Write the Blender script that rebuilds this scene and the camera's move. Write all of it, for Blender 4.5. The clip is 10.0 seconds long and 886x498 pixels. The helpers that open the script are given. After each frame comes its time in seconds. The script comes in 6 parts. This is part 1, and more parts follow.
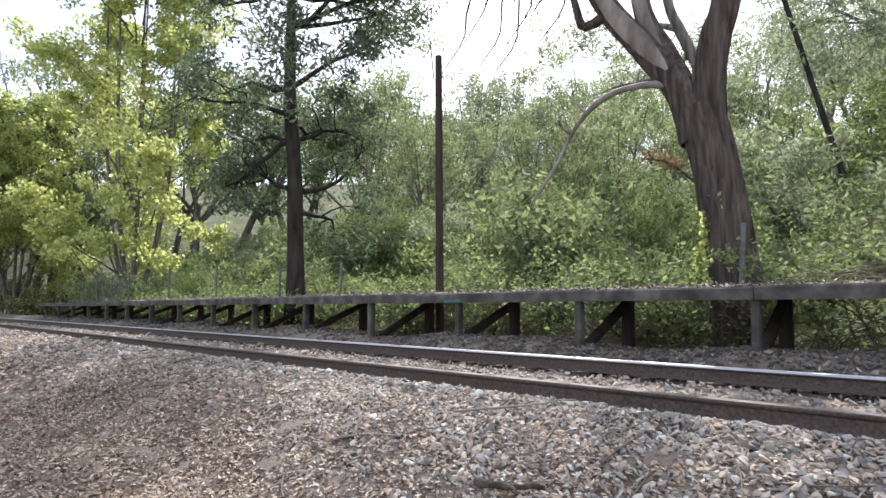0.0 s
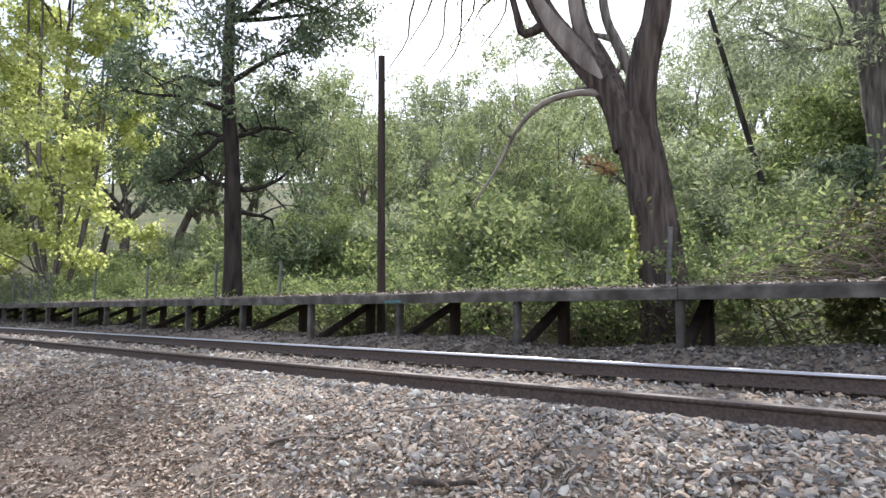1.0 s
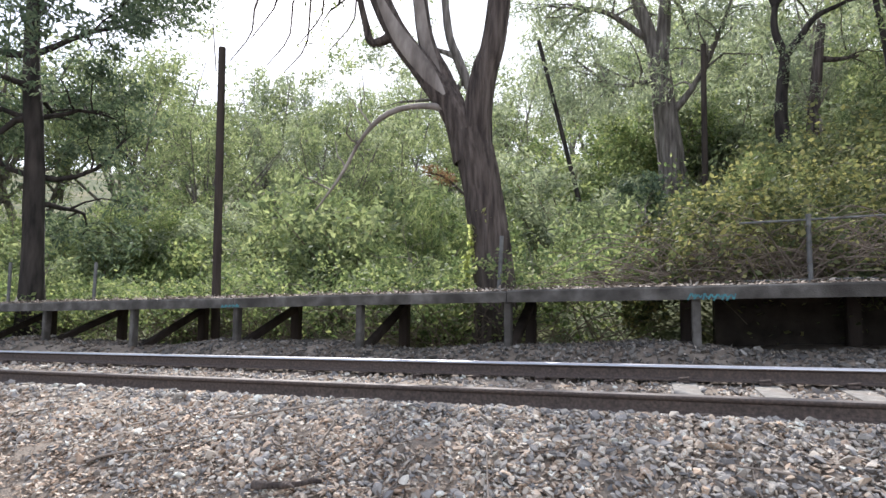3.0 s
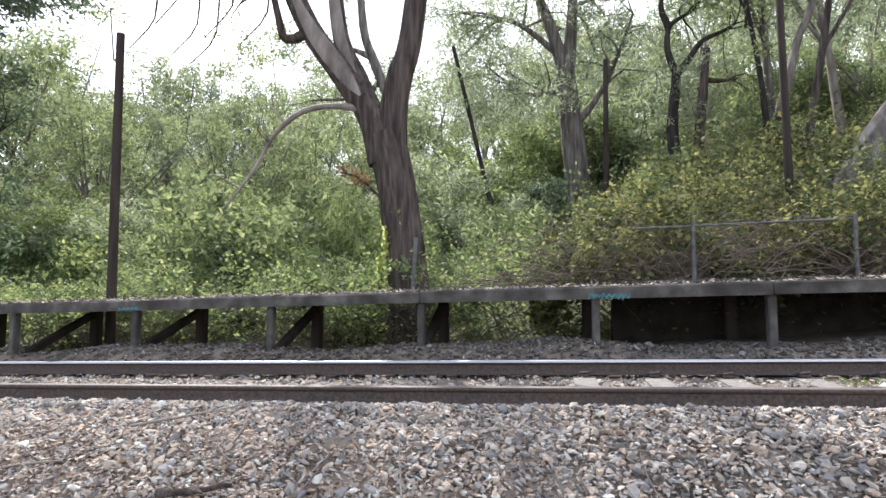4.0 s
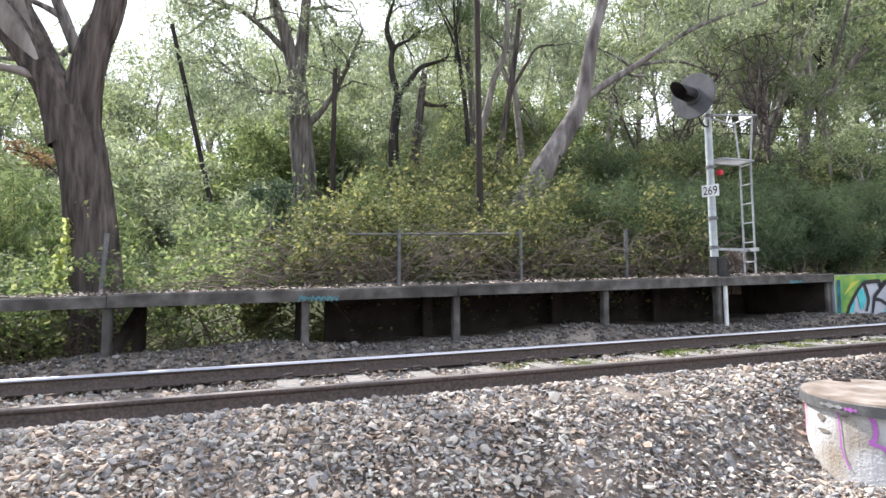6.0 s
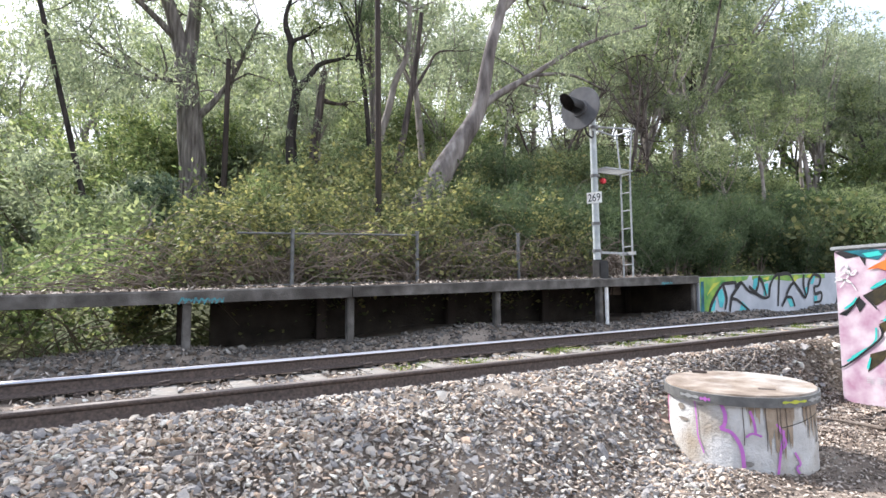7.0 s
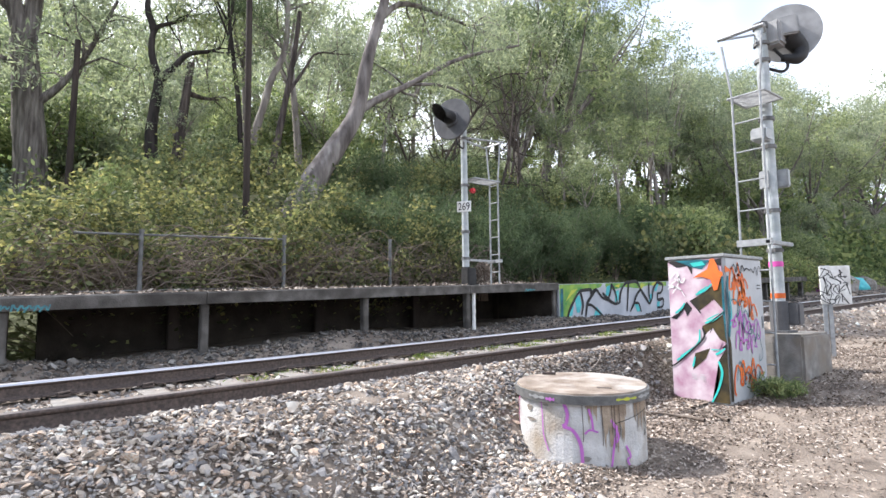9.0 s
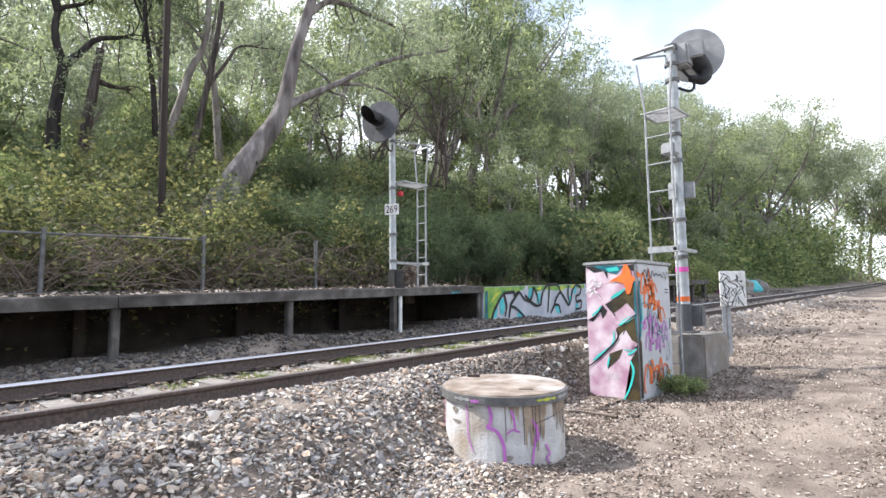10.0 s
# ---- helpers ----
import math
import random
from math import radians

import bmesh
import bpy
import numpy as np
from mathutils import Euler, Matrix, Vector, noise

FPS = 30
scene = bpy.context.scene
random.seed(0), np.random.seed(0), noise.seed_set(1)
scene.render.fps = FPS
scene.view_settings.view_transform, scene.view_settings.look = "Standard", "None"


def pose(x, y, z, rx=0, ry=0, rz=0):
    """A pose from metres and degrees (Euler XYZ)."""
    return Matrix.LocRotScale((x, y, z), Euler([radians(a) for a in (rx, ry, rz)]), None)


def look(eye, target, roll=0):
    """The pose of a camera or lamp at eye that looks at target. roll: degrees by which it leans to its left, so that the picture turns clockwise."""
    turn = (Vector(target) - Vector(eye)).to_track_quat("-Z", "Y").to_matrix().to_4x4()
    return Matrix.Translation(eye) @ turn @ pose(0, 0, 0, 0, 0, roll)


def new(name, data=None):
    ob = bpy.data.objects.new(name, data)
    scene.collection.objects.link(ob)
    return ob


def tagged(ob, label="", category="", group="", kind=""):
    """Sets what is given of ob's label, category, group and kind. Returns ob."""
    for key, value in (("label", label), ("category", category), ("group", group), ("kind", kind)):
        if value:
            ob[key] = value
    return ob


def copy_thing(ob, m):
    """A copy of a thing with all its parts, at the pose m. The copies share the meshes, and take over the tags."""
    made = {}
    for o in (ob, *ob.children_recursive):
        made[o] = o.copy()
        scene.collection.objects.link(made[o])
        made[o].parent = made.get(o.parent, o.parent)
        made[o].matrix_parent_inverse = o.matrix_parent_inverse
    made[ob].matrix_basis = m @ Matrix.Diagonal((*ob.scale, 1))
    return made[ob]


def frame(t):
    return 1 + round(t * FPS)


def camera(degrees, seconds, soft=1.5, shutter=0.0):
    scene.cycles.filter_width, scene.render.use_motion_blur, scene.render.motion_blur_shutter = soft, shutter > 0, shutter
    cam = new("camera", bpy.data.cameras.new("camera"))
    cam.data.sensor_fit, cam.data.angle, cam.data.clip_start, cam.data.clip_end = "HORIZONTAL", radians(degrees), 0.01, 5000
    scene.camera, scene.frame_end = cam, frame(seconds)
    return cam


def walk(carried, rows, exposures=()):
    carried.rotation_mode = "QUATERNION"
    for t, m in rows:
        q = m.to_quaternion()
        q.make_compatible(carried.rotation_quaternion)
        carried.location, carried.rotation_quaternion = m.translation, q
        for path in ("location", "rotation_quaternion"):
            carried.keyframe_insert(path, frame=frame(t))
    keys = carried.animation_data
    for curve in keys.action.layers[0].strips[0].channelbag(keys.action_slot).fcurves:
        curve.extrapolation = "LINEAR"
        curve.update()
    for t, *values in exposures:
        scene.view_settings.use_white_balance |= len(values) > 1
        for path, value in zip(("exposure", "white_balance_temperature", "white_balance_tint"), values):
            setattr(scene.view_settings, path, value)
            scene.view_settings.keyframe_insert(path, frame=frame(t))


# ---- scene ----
cam = camera(76.7, 10.0)
# seconds, place in metres, yaw, pitch, roll in degrees
PATH = [
    (0.0, -0.145, 0.286, 1.397, 41.37, 3.75, -0.48),
    (0.5, -0.109, 0.287, 1.398, 38.52, 3.81, -0.45),
    (1.0, -0.080, 0.282, 1.397, 35.66, 3.87, -0.47),
    (1.5, -0.054, 0.269, 1.403, 32.66, 3.92, -0.48),
    (2.0, -0.047, 0.230, 1.407, 28.97, 4.07, -0.56),
    (2.5, -0.031, 0.154, 1.409, 23.91, 4.20, -0.60),
    (4.0, 0.000, 0.000, 1.400, 10.75, 4.53, -0.31),
    (4.5, 0.058, -0.064, 1.404, 4.30, 4.63, -0.20),
    (5.0, 0.122, -0.086, 1.402, -3.33, 4.72, -0.03),
    (5.5, 0.175, -0.098, 1.401, -10.20, 4.79, 0.04),
    (7.0, 0.301, -0.130, 1.394, -26.34, 4.97, 0.31),
    (7.5, 0.350, -0.143, 1.399, -30.08, 5.04, 0.45),
    (8.0, 0.389, -0.158, 1.397, -33.01, 5.24, 0.43),
    (8.5, 0.449, -0.172, 1.391, -35.53, 5.45, 0.46),
    (9.0, 0.494, -0.188, 1.384, -38.34, 5.60, 0.50),
    (9.5, 0.481, -0.201, 1.400, -41.98, 5.62, 0.53),
    (10.0, 0.438, -0.223, 1.420, -45.91, 5.58, 0.58),
]
walk(cam, [(t, pose(x, y, z, 90 + pitch, roll, yaw)) for t, x, y, z, yaw, pitch, roll in PATH],
     exposures=[(0.0, 0.82, 6200, 12), (4.0, 1.03, 6200, 12), (6.0, 1.26, 6200, 12), (8.0, 1.3, 6200, 12), (10.0, 1.16, 6200, 12)])

# ---- sky and sun ----
SUN_AZ, SUN_EL = radians(-31), radians(46)
world = bpy.data.worlds.new("sky")
scene.world = world
world.use_nodes = True
wn, wl = world.node_tree.nodes, world.node_tree.links
wn.clear()
sky = wn.new("ShaderNodeTexSky")
sky.sky_type, sky.sun_disc = "NISHITA", False
sky.sun_elevation, sky.sun_rotation = SUN_EL, SUN_AZ
sky.dust_density, sky.air_density = 2.5, 1.0
coord = wn.new("ShaderNodeTexCoord")
cloud = wn.new("ShaderNodeTexNoise")
cloud.inputs["Scale"].default_value, cloud.inputs["Detail"].default_value = 1.3, 4.0
cramp = wn.new("ShaderNodeValToRGB")
cramp.color_ramp.elements[0].position, cramp.color_ramp.elements[1].position = 0.38, 0.58
mixc = wn.new("ShaderNodeMixRGB")
mixc.inputs[2].default_value = (6.4, 6.6, 6.9, 1)
back = wn.new("ShaderNodeBackground")
back.inputs["Strength"].default_value = 0.15
wout = wn.new("ShaderNodeOutputWorld")
wl.new(coord.outputs["Generated"], cloud.inputs["Vector"])
wl.new(cloud.outputs["Fac"], cramp.inputs["Fac"])
wl.new(cramp.outputs["Color"], mixc.inputs[0])
wl.new(sky.outputs["Color"], mixc.inputs[1])
wl.new(mixc.outputs["Color"], back.inputs["Color"])
wl.new(back.outputs["Background"], wout.inputs["Surface"])
sun_data = bpy.data.lights.new("sun", "SUN")
sun_data.energy, sun_data.angle, sun_data.color = 3.6, radians(1.0), (1.0, 0.96, 0.9)
sun = new("sun", sun_data)
sun_from = Vector((math.sin(SUN_AZ) * math.cos(SUN_EL), math.cos(SUN_AZ) * math.cos(SUN_EL), math.sin(SUN_EL)))
sun.matrix_world = look(sun_from * 60, (0, 0, 0))


# ---- materials ----
def surface(name, ramp, scale=6.0, rough=0.85, bump=0.3, fine=60.0, metal=0.0, stretch=(1, 1, 1), per="", spread=0.0,
            through_light=0.0, coords="Object", dirt=None, dirt_scale=1.2, detail=6.0, spec=0.3, deep=0.02):
    """A noise-driven surface: two scales of variation, bump, and an optional tint per object or per island."""
    m = bpy.data.materials.new(name)
    m.use_nodes = True
    n, l = m.node_tree.nodes, m.node_tree.links
    n.clear()
    out, bsdf = n.new("ShaderNodeOutputMaterial"), n.new("ShaderNodeBsdfPrincipled")
    bsdf.inputs["Roughness"].default_value, bsdf.inputs["Metallic"].default_value = rough, metal
    bsdf.inputs["Specular IOR Level"].default_value = spec
    tc, mp = n.new("ShaderNodeTexCoord"), n.new("ShaderNodeMapping")
    mp.inputs["Scale"].default_value = stretch
    l.new(tc.outputs[coords], mp.inputs["Vector"])
    big = n.new("ShaderNodeTexNoise")
    big.inputs["Scale"].default_value, big.inputs["Detail"].default_value = scale, detail
    l.new(mp.outputs["Vector"], big.inputs["Vector"])
    cr = n.new("ShaderNodeValToRGB")
    els = cr.color_ramp.elements
    while len(els) < len(ramp):
        els.new(0.5)
    for e, (p, c) in zip(els, ramp):
        e.position, e.color = p, (*c, 1)
    col = cr.outputs["Color"]
    if per:
        src = n.new("ShaderNodeNewGeometry").outputs["Random Per Island"] if per == "island" else n.new("ShaderNodeObjectInfo").outputs["Random"]
        add = n.new("ShaderNodeMath")
        add.operation = "MULTIPLY_ADD"
        l.new(src, add.inputs[0])
        add.inputs[1].default_value = spread
        sub = n.new("ShaderNodeMath")
        sub.operation = "MULTIPLY_ADD"
        l.new(big.outputs["Fac"], sub.inputs[0])
        sub.inputs[1].default_value, sub.inputs[2].default_value = 1.0 - spread * 0.5, -spread * 0.25
        l.new(sub.outputs[0], add.inputs[2])
        l.new(add.outputs[0], cr.inputs["Fac"])
    else:
        l.new(big.outputs["Fac"], cr.inputs["Fac"])
    if dirt:
        dn, dr, dm = n.new("ShaderNodeTexNoise"), n.new("ShaderNodeValToRGB"), n.new("ShaderNodeMixRGB")
        dn.inputs["Scale"].default_value, dn.inputs["Detail"].default_value = dirt_scale, 8.0
        dr.color_ramp.elements[0].position, dr.color_ramp.elements[1].position = 0.48, 0.68
        l.new(tc.outputs[coords], dn.inputs["Vector"])
        l.new(dn.outputs["Fac"], dr.inputs["Fac"])
        l.new(dr.outputs["Color"], dm.inputs[0])
        l.new(col, dm.inputs[1])
        dm.inputs[2].default_value = (*dirt, 1)
        col = dm.outputs["Color"]
    l.new(col, bsdf.inputs["Base Color"])
    if bump:
        fn, bp = n.new("ShaderNodeTexNoise"), n.new("ShaderNodeBump")
        fn.inputs["Scale"].default_value, fn.inputs["Detail"].default_value = fine, 4.0
        l.new(mp.outputs["Vector"], fn.inputs["Vector"])
        bp.inputs["Strength"].default_value, bp.inputs["Distance"].default_value = bump, deep
        l.new(fn.outputs["Fac"], bp.inputs["Height"])
        l.new(bp.outputs["Normal"], bsdf.inputs["Normal"])
    shade = bsdf.outputs[0]
    if through_light:
        tr, mx = n.new("ShaderNodeBsdfTranslucent"), n.new("ShaderNodeMixShader")
        br = n.new("ShaderNodeMixRGB")
        br.blend_type, br.inputs[0].default_value = "MULTIPLY", 1.0
        br.inputs[2].default_value = (1.12, 1.16, 0.92, 1)
        l.new(col, br.inputs[1])
        l.new(br.outputs["Color"], tr.inputs["Color"])
        mx.inputs[0].default_value = through_light
        l.new(shade, mx.inputs[1])
        l.new(tr.outputs[0], mx.inputs[2])
        shade = mx.outputs[0]
    l.new(shade, out.inputs["Surface"])
    return m


def leaf_stuff(name, dark, mid, light, through_light=0.45):
    return surface(name, [(0.15, dark), (0.5, mid), (0.9, light)], scale=0.7, rough=0.6, bump=0, per="island", spread=0.8,
                   through_light=through_light, detail=2.0, spec=0.15)


M_GUM = leaf_stuff("gum_leaf", (0.118, 0.153, 0.092), (0.236, 0.278, 0.153), (0.393, 0.416, 0.237), 0.55)
# grey-green leaf, made paler to put distance haze into its colour
M_GUM_GREY_HAZED = leaf_stuff("hazed_grey_gum_leaf", (0.184, 0.219, 0.162), (0.294, 0.33, 0.237), (0.441, 0.465, 0.336), 0.55)
M_DARK = leaf_stuff("wattle_leaf", (0.07, 0.101, 0.069), (0.124, 0.166, 0.113), (0.239, 0.281, 0.183), 0.4)
M_POPLAR = leaf_stuff("poplar_leaf", (0.307, 0.352, 0.136), (0.486, 0.516, 0.233), (0.667, 0.655, 0.37), 0.72)
M_SHRUB = leaf_stuff("shrub_leaf", (0.104, 0.148, 0.07), (0.206, 0.259, 0.122), (0.397, 0.42, 0.202), 0.5)
M_BROOM = leaf_stuff("broom_leaf", (0.053, 0.08, 0.045), (0.101, 0.139, 0.074), (0.177, 0.217, 0.116), 0.45)
M_BRAMBLE = leaf_stuff("bramble_leaf", (0.083, 0.102, 0.053), (0.159, 0.179, 0.089), (0.367, 0.335, 0.15))
M_RUSTLEAF = leaf_stuff("dry_leaf", (0.12, 0.075, 0.05), (0.19, 0.11, 0.07), (0.26, 0.17, 0.1))
M_BARK = surface("rough_bark", [(0.34, (0.04, 0.031, 0.028)), (0.5, (0.085, 0.068, 0.06)), (0.7, (0.15, 0.122, 0.108))], scale=13, rough=0.95,
                 bump=1.0, fine=18, stretch=(1, 1, 0.1), deep=0.09)
M_BARK_GREY = surface("grey_bark", [(0.34, (0.075, 0.064, 0.057)), (0.5, (0.15, 0.132, 0.12)), (0.7, (0.26, 0.235, 0.215))], scale=9, rough=0.95,
                      bump=0.9, fine=16, stretch=(1, 1, 0.12), deep=0.06)
M_BARK_LEAN = surface("streaked_bark", [(0.32, (0.06, 0.05, 0.046)), (0.5, (0.15, 0.13, 0.12)), (0.7, (0.3, 0.275, 0.255))], scale=5, rough=0.85,
                      bump=0.6, fine=14, stretch=(1, 1, 0.2), deep=0.04)
M_BARK_DARK = surface("dark_bark", [(0.3, (0.015, 0.013, 0.012)), (0.7, (0.06, 0.05, 0.045))], scale=8, rough=0.95, bump=0.9, fine=16,
                      stretch=(1, 1, 0.2))
M_BARK_PALE = surface("pale_bark", [(0.3, (0.1, 0.082, 0.073)), (0.5, (0.22, 0.19, 0.17)), (0.72, (0.4, 0.365, 0.33))], scale=4, rough=0.8,
                      bump=0.4, fine=20, stretch=(1, 1, 0.25))
M_FLOOR = surface("wood_floor", [(0.3, (0.03, 0.04, 0.018)), (0.5, (0.07, 0.085, 0.035)), (0.7, (0.13, 0.13, 0.06))], scale=1.4, rough=0.95, bump=0.9, fine=9,
                  dirt=(0.16, 0.14, 0.075), dirt_scale=0.25, deep=0.1)
# soil darkened to put the shade under the deck into its colour
M_SOIL_SHADED = surface("shaded_soil", [(0.3, (0.02, 0.016, 0.013)), (0.7, (0.06, 0.048, 0.038))], scale=4, rough=0.95, bump=0.8, fine=30)
M_TWIG = surface("cane", [(0.3, (0.1, 0.076, 0.06)), (0.7, (0.25, 0.2, 0.16))], scale=5, bump=0.2)
M_DEADWOOD = surface("dead_wood", [(0.3, (0.1, 0.078, 0.064)), (0.7, (0.27, 0.23, 0.195))], scale=8, bump=0.5, fine=50, per="object", spread=0.5)
M_EARTH = surface("earth", [(0.3, (0.095, 0.075, 0.06)), (0.5, (0.165, 0.135, 0.11)), (0.7, (0.25, 0.21, 0.172))], scale=3.0, rough=0.95, bump=0.8,
                  fine=45, dirt=(0.28, 0.235, 0.19), dirt_scale=0.5)
M_STONE = surface("ballast_stone", [(0.08, (0.165, 0.159, 0.158)), (0.25, (0.266, 0.253, 0.246)), (0.45, (0.361, 0.332, 0.299)), (0.62, (0.468, 0.408, 0.34)),
                                    (0.78, (0.429, 0.311, 0.226)), (0.95, (0.62, 0.62, 0.568))],
                  scale=5, rough=0.85, bump=0.35, fine=70, per="island", spread=0.9)
M_STONE_ONE = surface("ballast_stone_single", [(0.08, (0.165, 0.159, 0.158)), (0.25, (0.266, 0.253, 0.246)), (0.45, (0.361, 0.332, 0.299)),
                                               (0.62, (0.468, 0.408, 0.34)), (0.78, (0.429, 0.311, 0.226)), (0.95, (0.62, 0.62, 0.568))],
                      scale=5, rough=0.85, bump=0.35, fine=70, per="object", spread=0.9)
M_STONE_DARK = surface("dark_ballast_stone", [(0.08, (0.07, 0.066, 0.063)), (0.35, (0.12, 0.112, 0.105)), (0.6, (0.17, 0.155, 0.138)), (0.8, (0.15, 0.115, 0.09)), (0.95, (0.3, 0.285, 0.265))],
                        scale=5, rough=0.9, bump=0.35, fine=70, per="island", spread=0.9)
M_CHIP = surface("leaf_litter", [(0.1, (0.125, 0.096, 0.077)), (0.4, (0.22, 0.174, 0.14)), (0.65, (0.31, 0.255, 0.208)), (0.95, (0.47, 0.415, 0.36))],
                 scale=5, rough=0.9, bump=0, per="island", spread=0.95)
M_MULCH = surface("bark_mulch", [(0.1, (0.17, 0.118, 0.085)), (0.4, (0.3, 0.222, 0.165)), (0.65, (0.4, 0.31, 0.24)), (0.95, (0.6, 0.51, 0.42))],
                  scale=5, rough=0.9, bump=0, per="island", spread=0.95)
M_CONCRETE = surface("weathered_concrete", [(0.3, (0.05, 0.045, 0.041)), (0.5, (0.092, 0.085, 0.077)), (0.7, (0.16, 0.15, 0.14))], scale=5, rough=0.9,
                     bump=0.4, fine=60, dirt=(0.04, 0.036, 0.032), dirt_scale=1.6)
M_CONCRETE_PALE = surface("pale_concrete", [(0.3, (0.15, 0.14, 0.128)), (0.5, (0.225, 0.212, 0.195)), (0.7, (0.31, 0.295, 0.275))], scale=7, rough=0.9,
                          bump=0.4, fine=60, dirt=(0.2, 0.17, 0.14), dirt_scale=3)
M_RUST = surface("rail_rust", [(0.3, (0.05, 0.039, 0.035)), (0.5, (0.085, 0.066, 0.058)), (0.7, (0.13, 0.097, 0.082))], scale=45, rough=0.8, bump=0.2,
                 fine=120)
M_RAILTOP = surface("polished_rail", [(0.3, (0.42, 0.42, 0.45)), (0.7, (0.56, 0.56, 0.6))], scale=6, rough=0.36, bump=0.0, metal=1.0,
                    stretch=(0.1, 3, 1))
M_RAILTOP_DULL = surface("dull_rail_top", [(0.3, (0.13, 0.11, 0.1)), (0.7, (0.2, 0.175, 0.16))], scale=6, rough=0.6, bump=0.0, metal=0.2,
                         stretch=(0.1, 3, 1))
M_TIMBER = surface("dark_timber", [(0.3, (0.028, 0.021, 0.018)), (0.7, (0.064, 0.05, 0.042))], scale=6, rough=0.9, bump=0.5, fine=40,
                   stretch=(1, 1, 0.15))
M_GALV = surface("galvanised_steel", [(0.3, (0.25, 0.26, 0.265)), (0.7, (0.4, 0.41, 0.415))], scale=12, rough=0.55, metal=0.45, bump=0.1)
M_GALV_OLD = surface("dull_steel", [(0.3, (0.1, 0.1, 0.1)), (0.7, (0.2, 0.2, 0.195))], scale=9, rough=0.7, metal=0.3, bump=0.2)
M_SILVER = surface("silver_paint", [(0.3, (0.3, 0.33, 0.34)), (0.55, (0.44, 0.47, 0.48)), (0.75, (0.58, 0.6, 0.6))], scale=8, rough=0.5, bump=0.15,
                   dirt=(0.3, 0.33, 0.32), dirt_scale=2.4)
M_WHITE = surface("white_paint", [(0.3, (0.62, 0.62, 0.6)), (0.7, (0.78, 0.78, 0.76))], scale=7, rough=0.6, bump=0.15, dirt=(0.5, 0.48, 0.45),
                  dirt_scale=4)
M_BLACK = surface("black_paint", [(0.3, (0.012, 0.012, 0.013)), (0.7, (0.035, 0.034, 0.034))], scale=10, rough=0.6, bump=0.1)
M_DISC = surface("disc_grey", [(0.3, (0.07, 0.07, 0.075)), (0.7, (0.12, 0.12, 0.125))], scale=6, rough=0.6, bump=0.1)
M_DISC_PALE = surface("disc_pale_grey", [(0.3, (0.24, 0.24, 0.24)), (0.7, (0.36, 0.36, 0.36))], scale=6, rough=0.6, bump=0.1)
M_RED = surface("red_plastic", [(0.3, (0.4, 0.02, 0.03)), (0.7, (0.55, 0.04, 0.05))], scale=6, rough=0.4, bump=0)


def paint(name, c, c2=None, scale=5.0):
    c2 = c2 or tuple(v * 0.8 for v in c)
    return surface(name, [(0.35, c2), (0.65, c)], scale=scale, rough=0.6, bump=0.05, fine=40)


P_PINK = paint("pink_spray", (0.58, 0.5, 0.54), (0.36, 0.2, 0.28), 4.5)
P_PALE = paint("pale_grey_paint", (0.48, 0.49, 0.5), (0.4, 0.41, 0.42), 3)
P_BLACK = paint("black_spray", (0.02, 0.02, 0.022))
P_OLIVE = paint("dark_olive_spray", (0.075, 0.055, 0.02), (0.02, 0.018, 0.012), 7)
P_TEAL = paint("turquoise_spray", (0.05, 0.52, 0.46), (0.03, 0.38, 0.36))
P_DTEAL = paint("dark_teal_spray", (0.015, 0.15, 0.19), (0.01, 0.07, 0.1))
P_ORANGE = paint("orange_spray", (0.72, 0.17, 0.03), (0.6, 0.12, 0.03))
P_PURPLE = paint("purple_spray", (0.5, 0.17, 0.5), (0.38, 0.12, 0.42))
P_MAGENTA = paint("magenta_spray", (0.72, 0.1, 0.42))
P_GREEN = paint("green_spray", (0.27, 0.4, 0.06), (0.06, 0.22, 0.06), 4)
P_TAG = paint("faded_blue_tag", (0.07, 0.25, 0.28), (0.05, 0.13, 0.15), 12)
P_YELLOW = paint("yellow_spray", (0.55, 0.5, 0.06), (0.35, 0.42, 0.06), 6)
P_SILVER = paint("silver_spray", (0.44, 0.46, 0.5), (0.34, 0.36, 0.4), 3)
P_CYAN = paint("cyan_spray", (0.1, 0.5, 0.5), (0.06, 0.36, 0.42))
P_WHITE = paint("white_spray", (0.75, 0.75, 0.75))
M_WELL = surface("painted_concrete", [(0.3, (0.4, 0.39, 0.38)), (0.6, (0.56, 0.555, 0.55))], scale=6, rough=0.8, bump=0.4, fine=50,
                 dirt=(0.32, 0.27, 0.21), dirt_scale=2.3)
M_LID = surface("lid_concrete", [(0.3, (0.14, 0.108, 0.083)), (0.5, (0.225, 0.182, 0.146)), (0.7, (0.33, 0.29, 0.25))], scale=6, rough=0.85, bump=0.35,
                fine=60, dirt=(0.35, 0.325, 0.3), dirt_scale=3.5)
M_GRASS = leaf_stuff("grass", (0.08, 0.13, 0.02), (0.14, 0.2, 0.04), (0.28, 0.29, 0.1))

# ---- helpers for building ----
RNG = np.random.default_rng(7)


def part(name, bm, material, parent=None, label="", smooth=False):
    me = bpy.data.meshes.new(name)
    bmesh.ops.recalc_face_normals(bm, faces=bm.faces)
    bm.to_mesh(me)
    bm.free()
    for m in material if isinstance(material, (list, tuple)) else [material]:
        me.materials.append(m)
    if smooth:
        me.shade_smooth()
    ob = new(name, me)
    if parent:
        ob.parent = parent
    return tagged(ob, label)


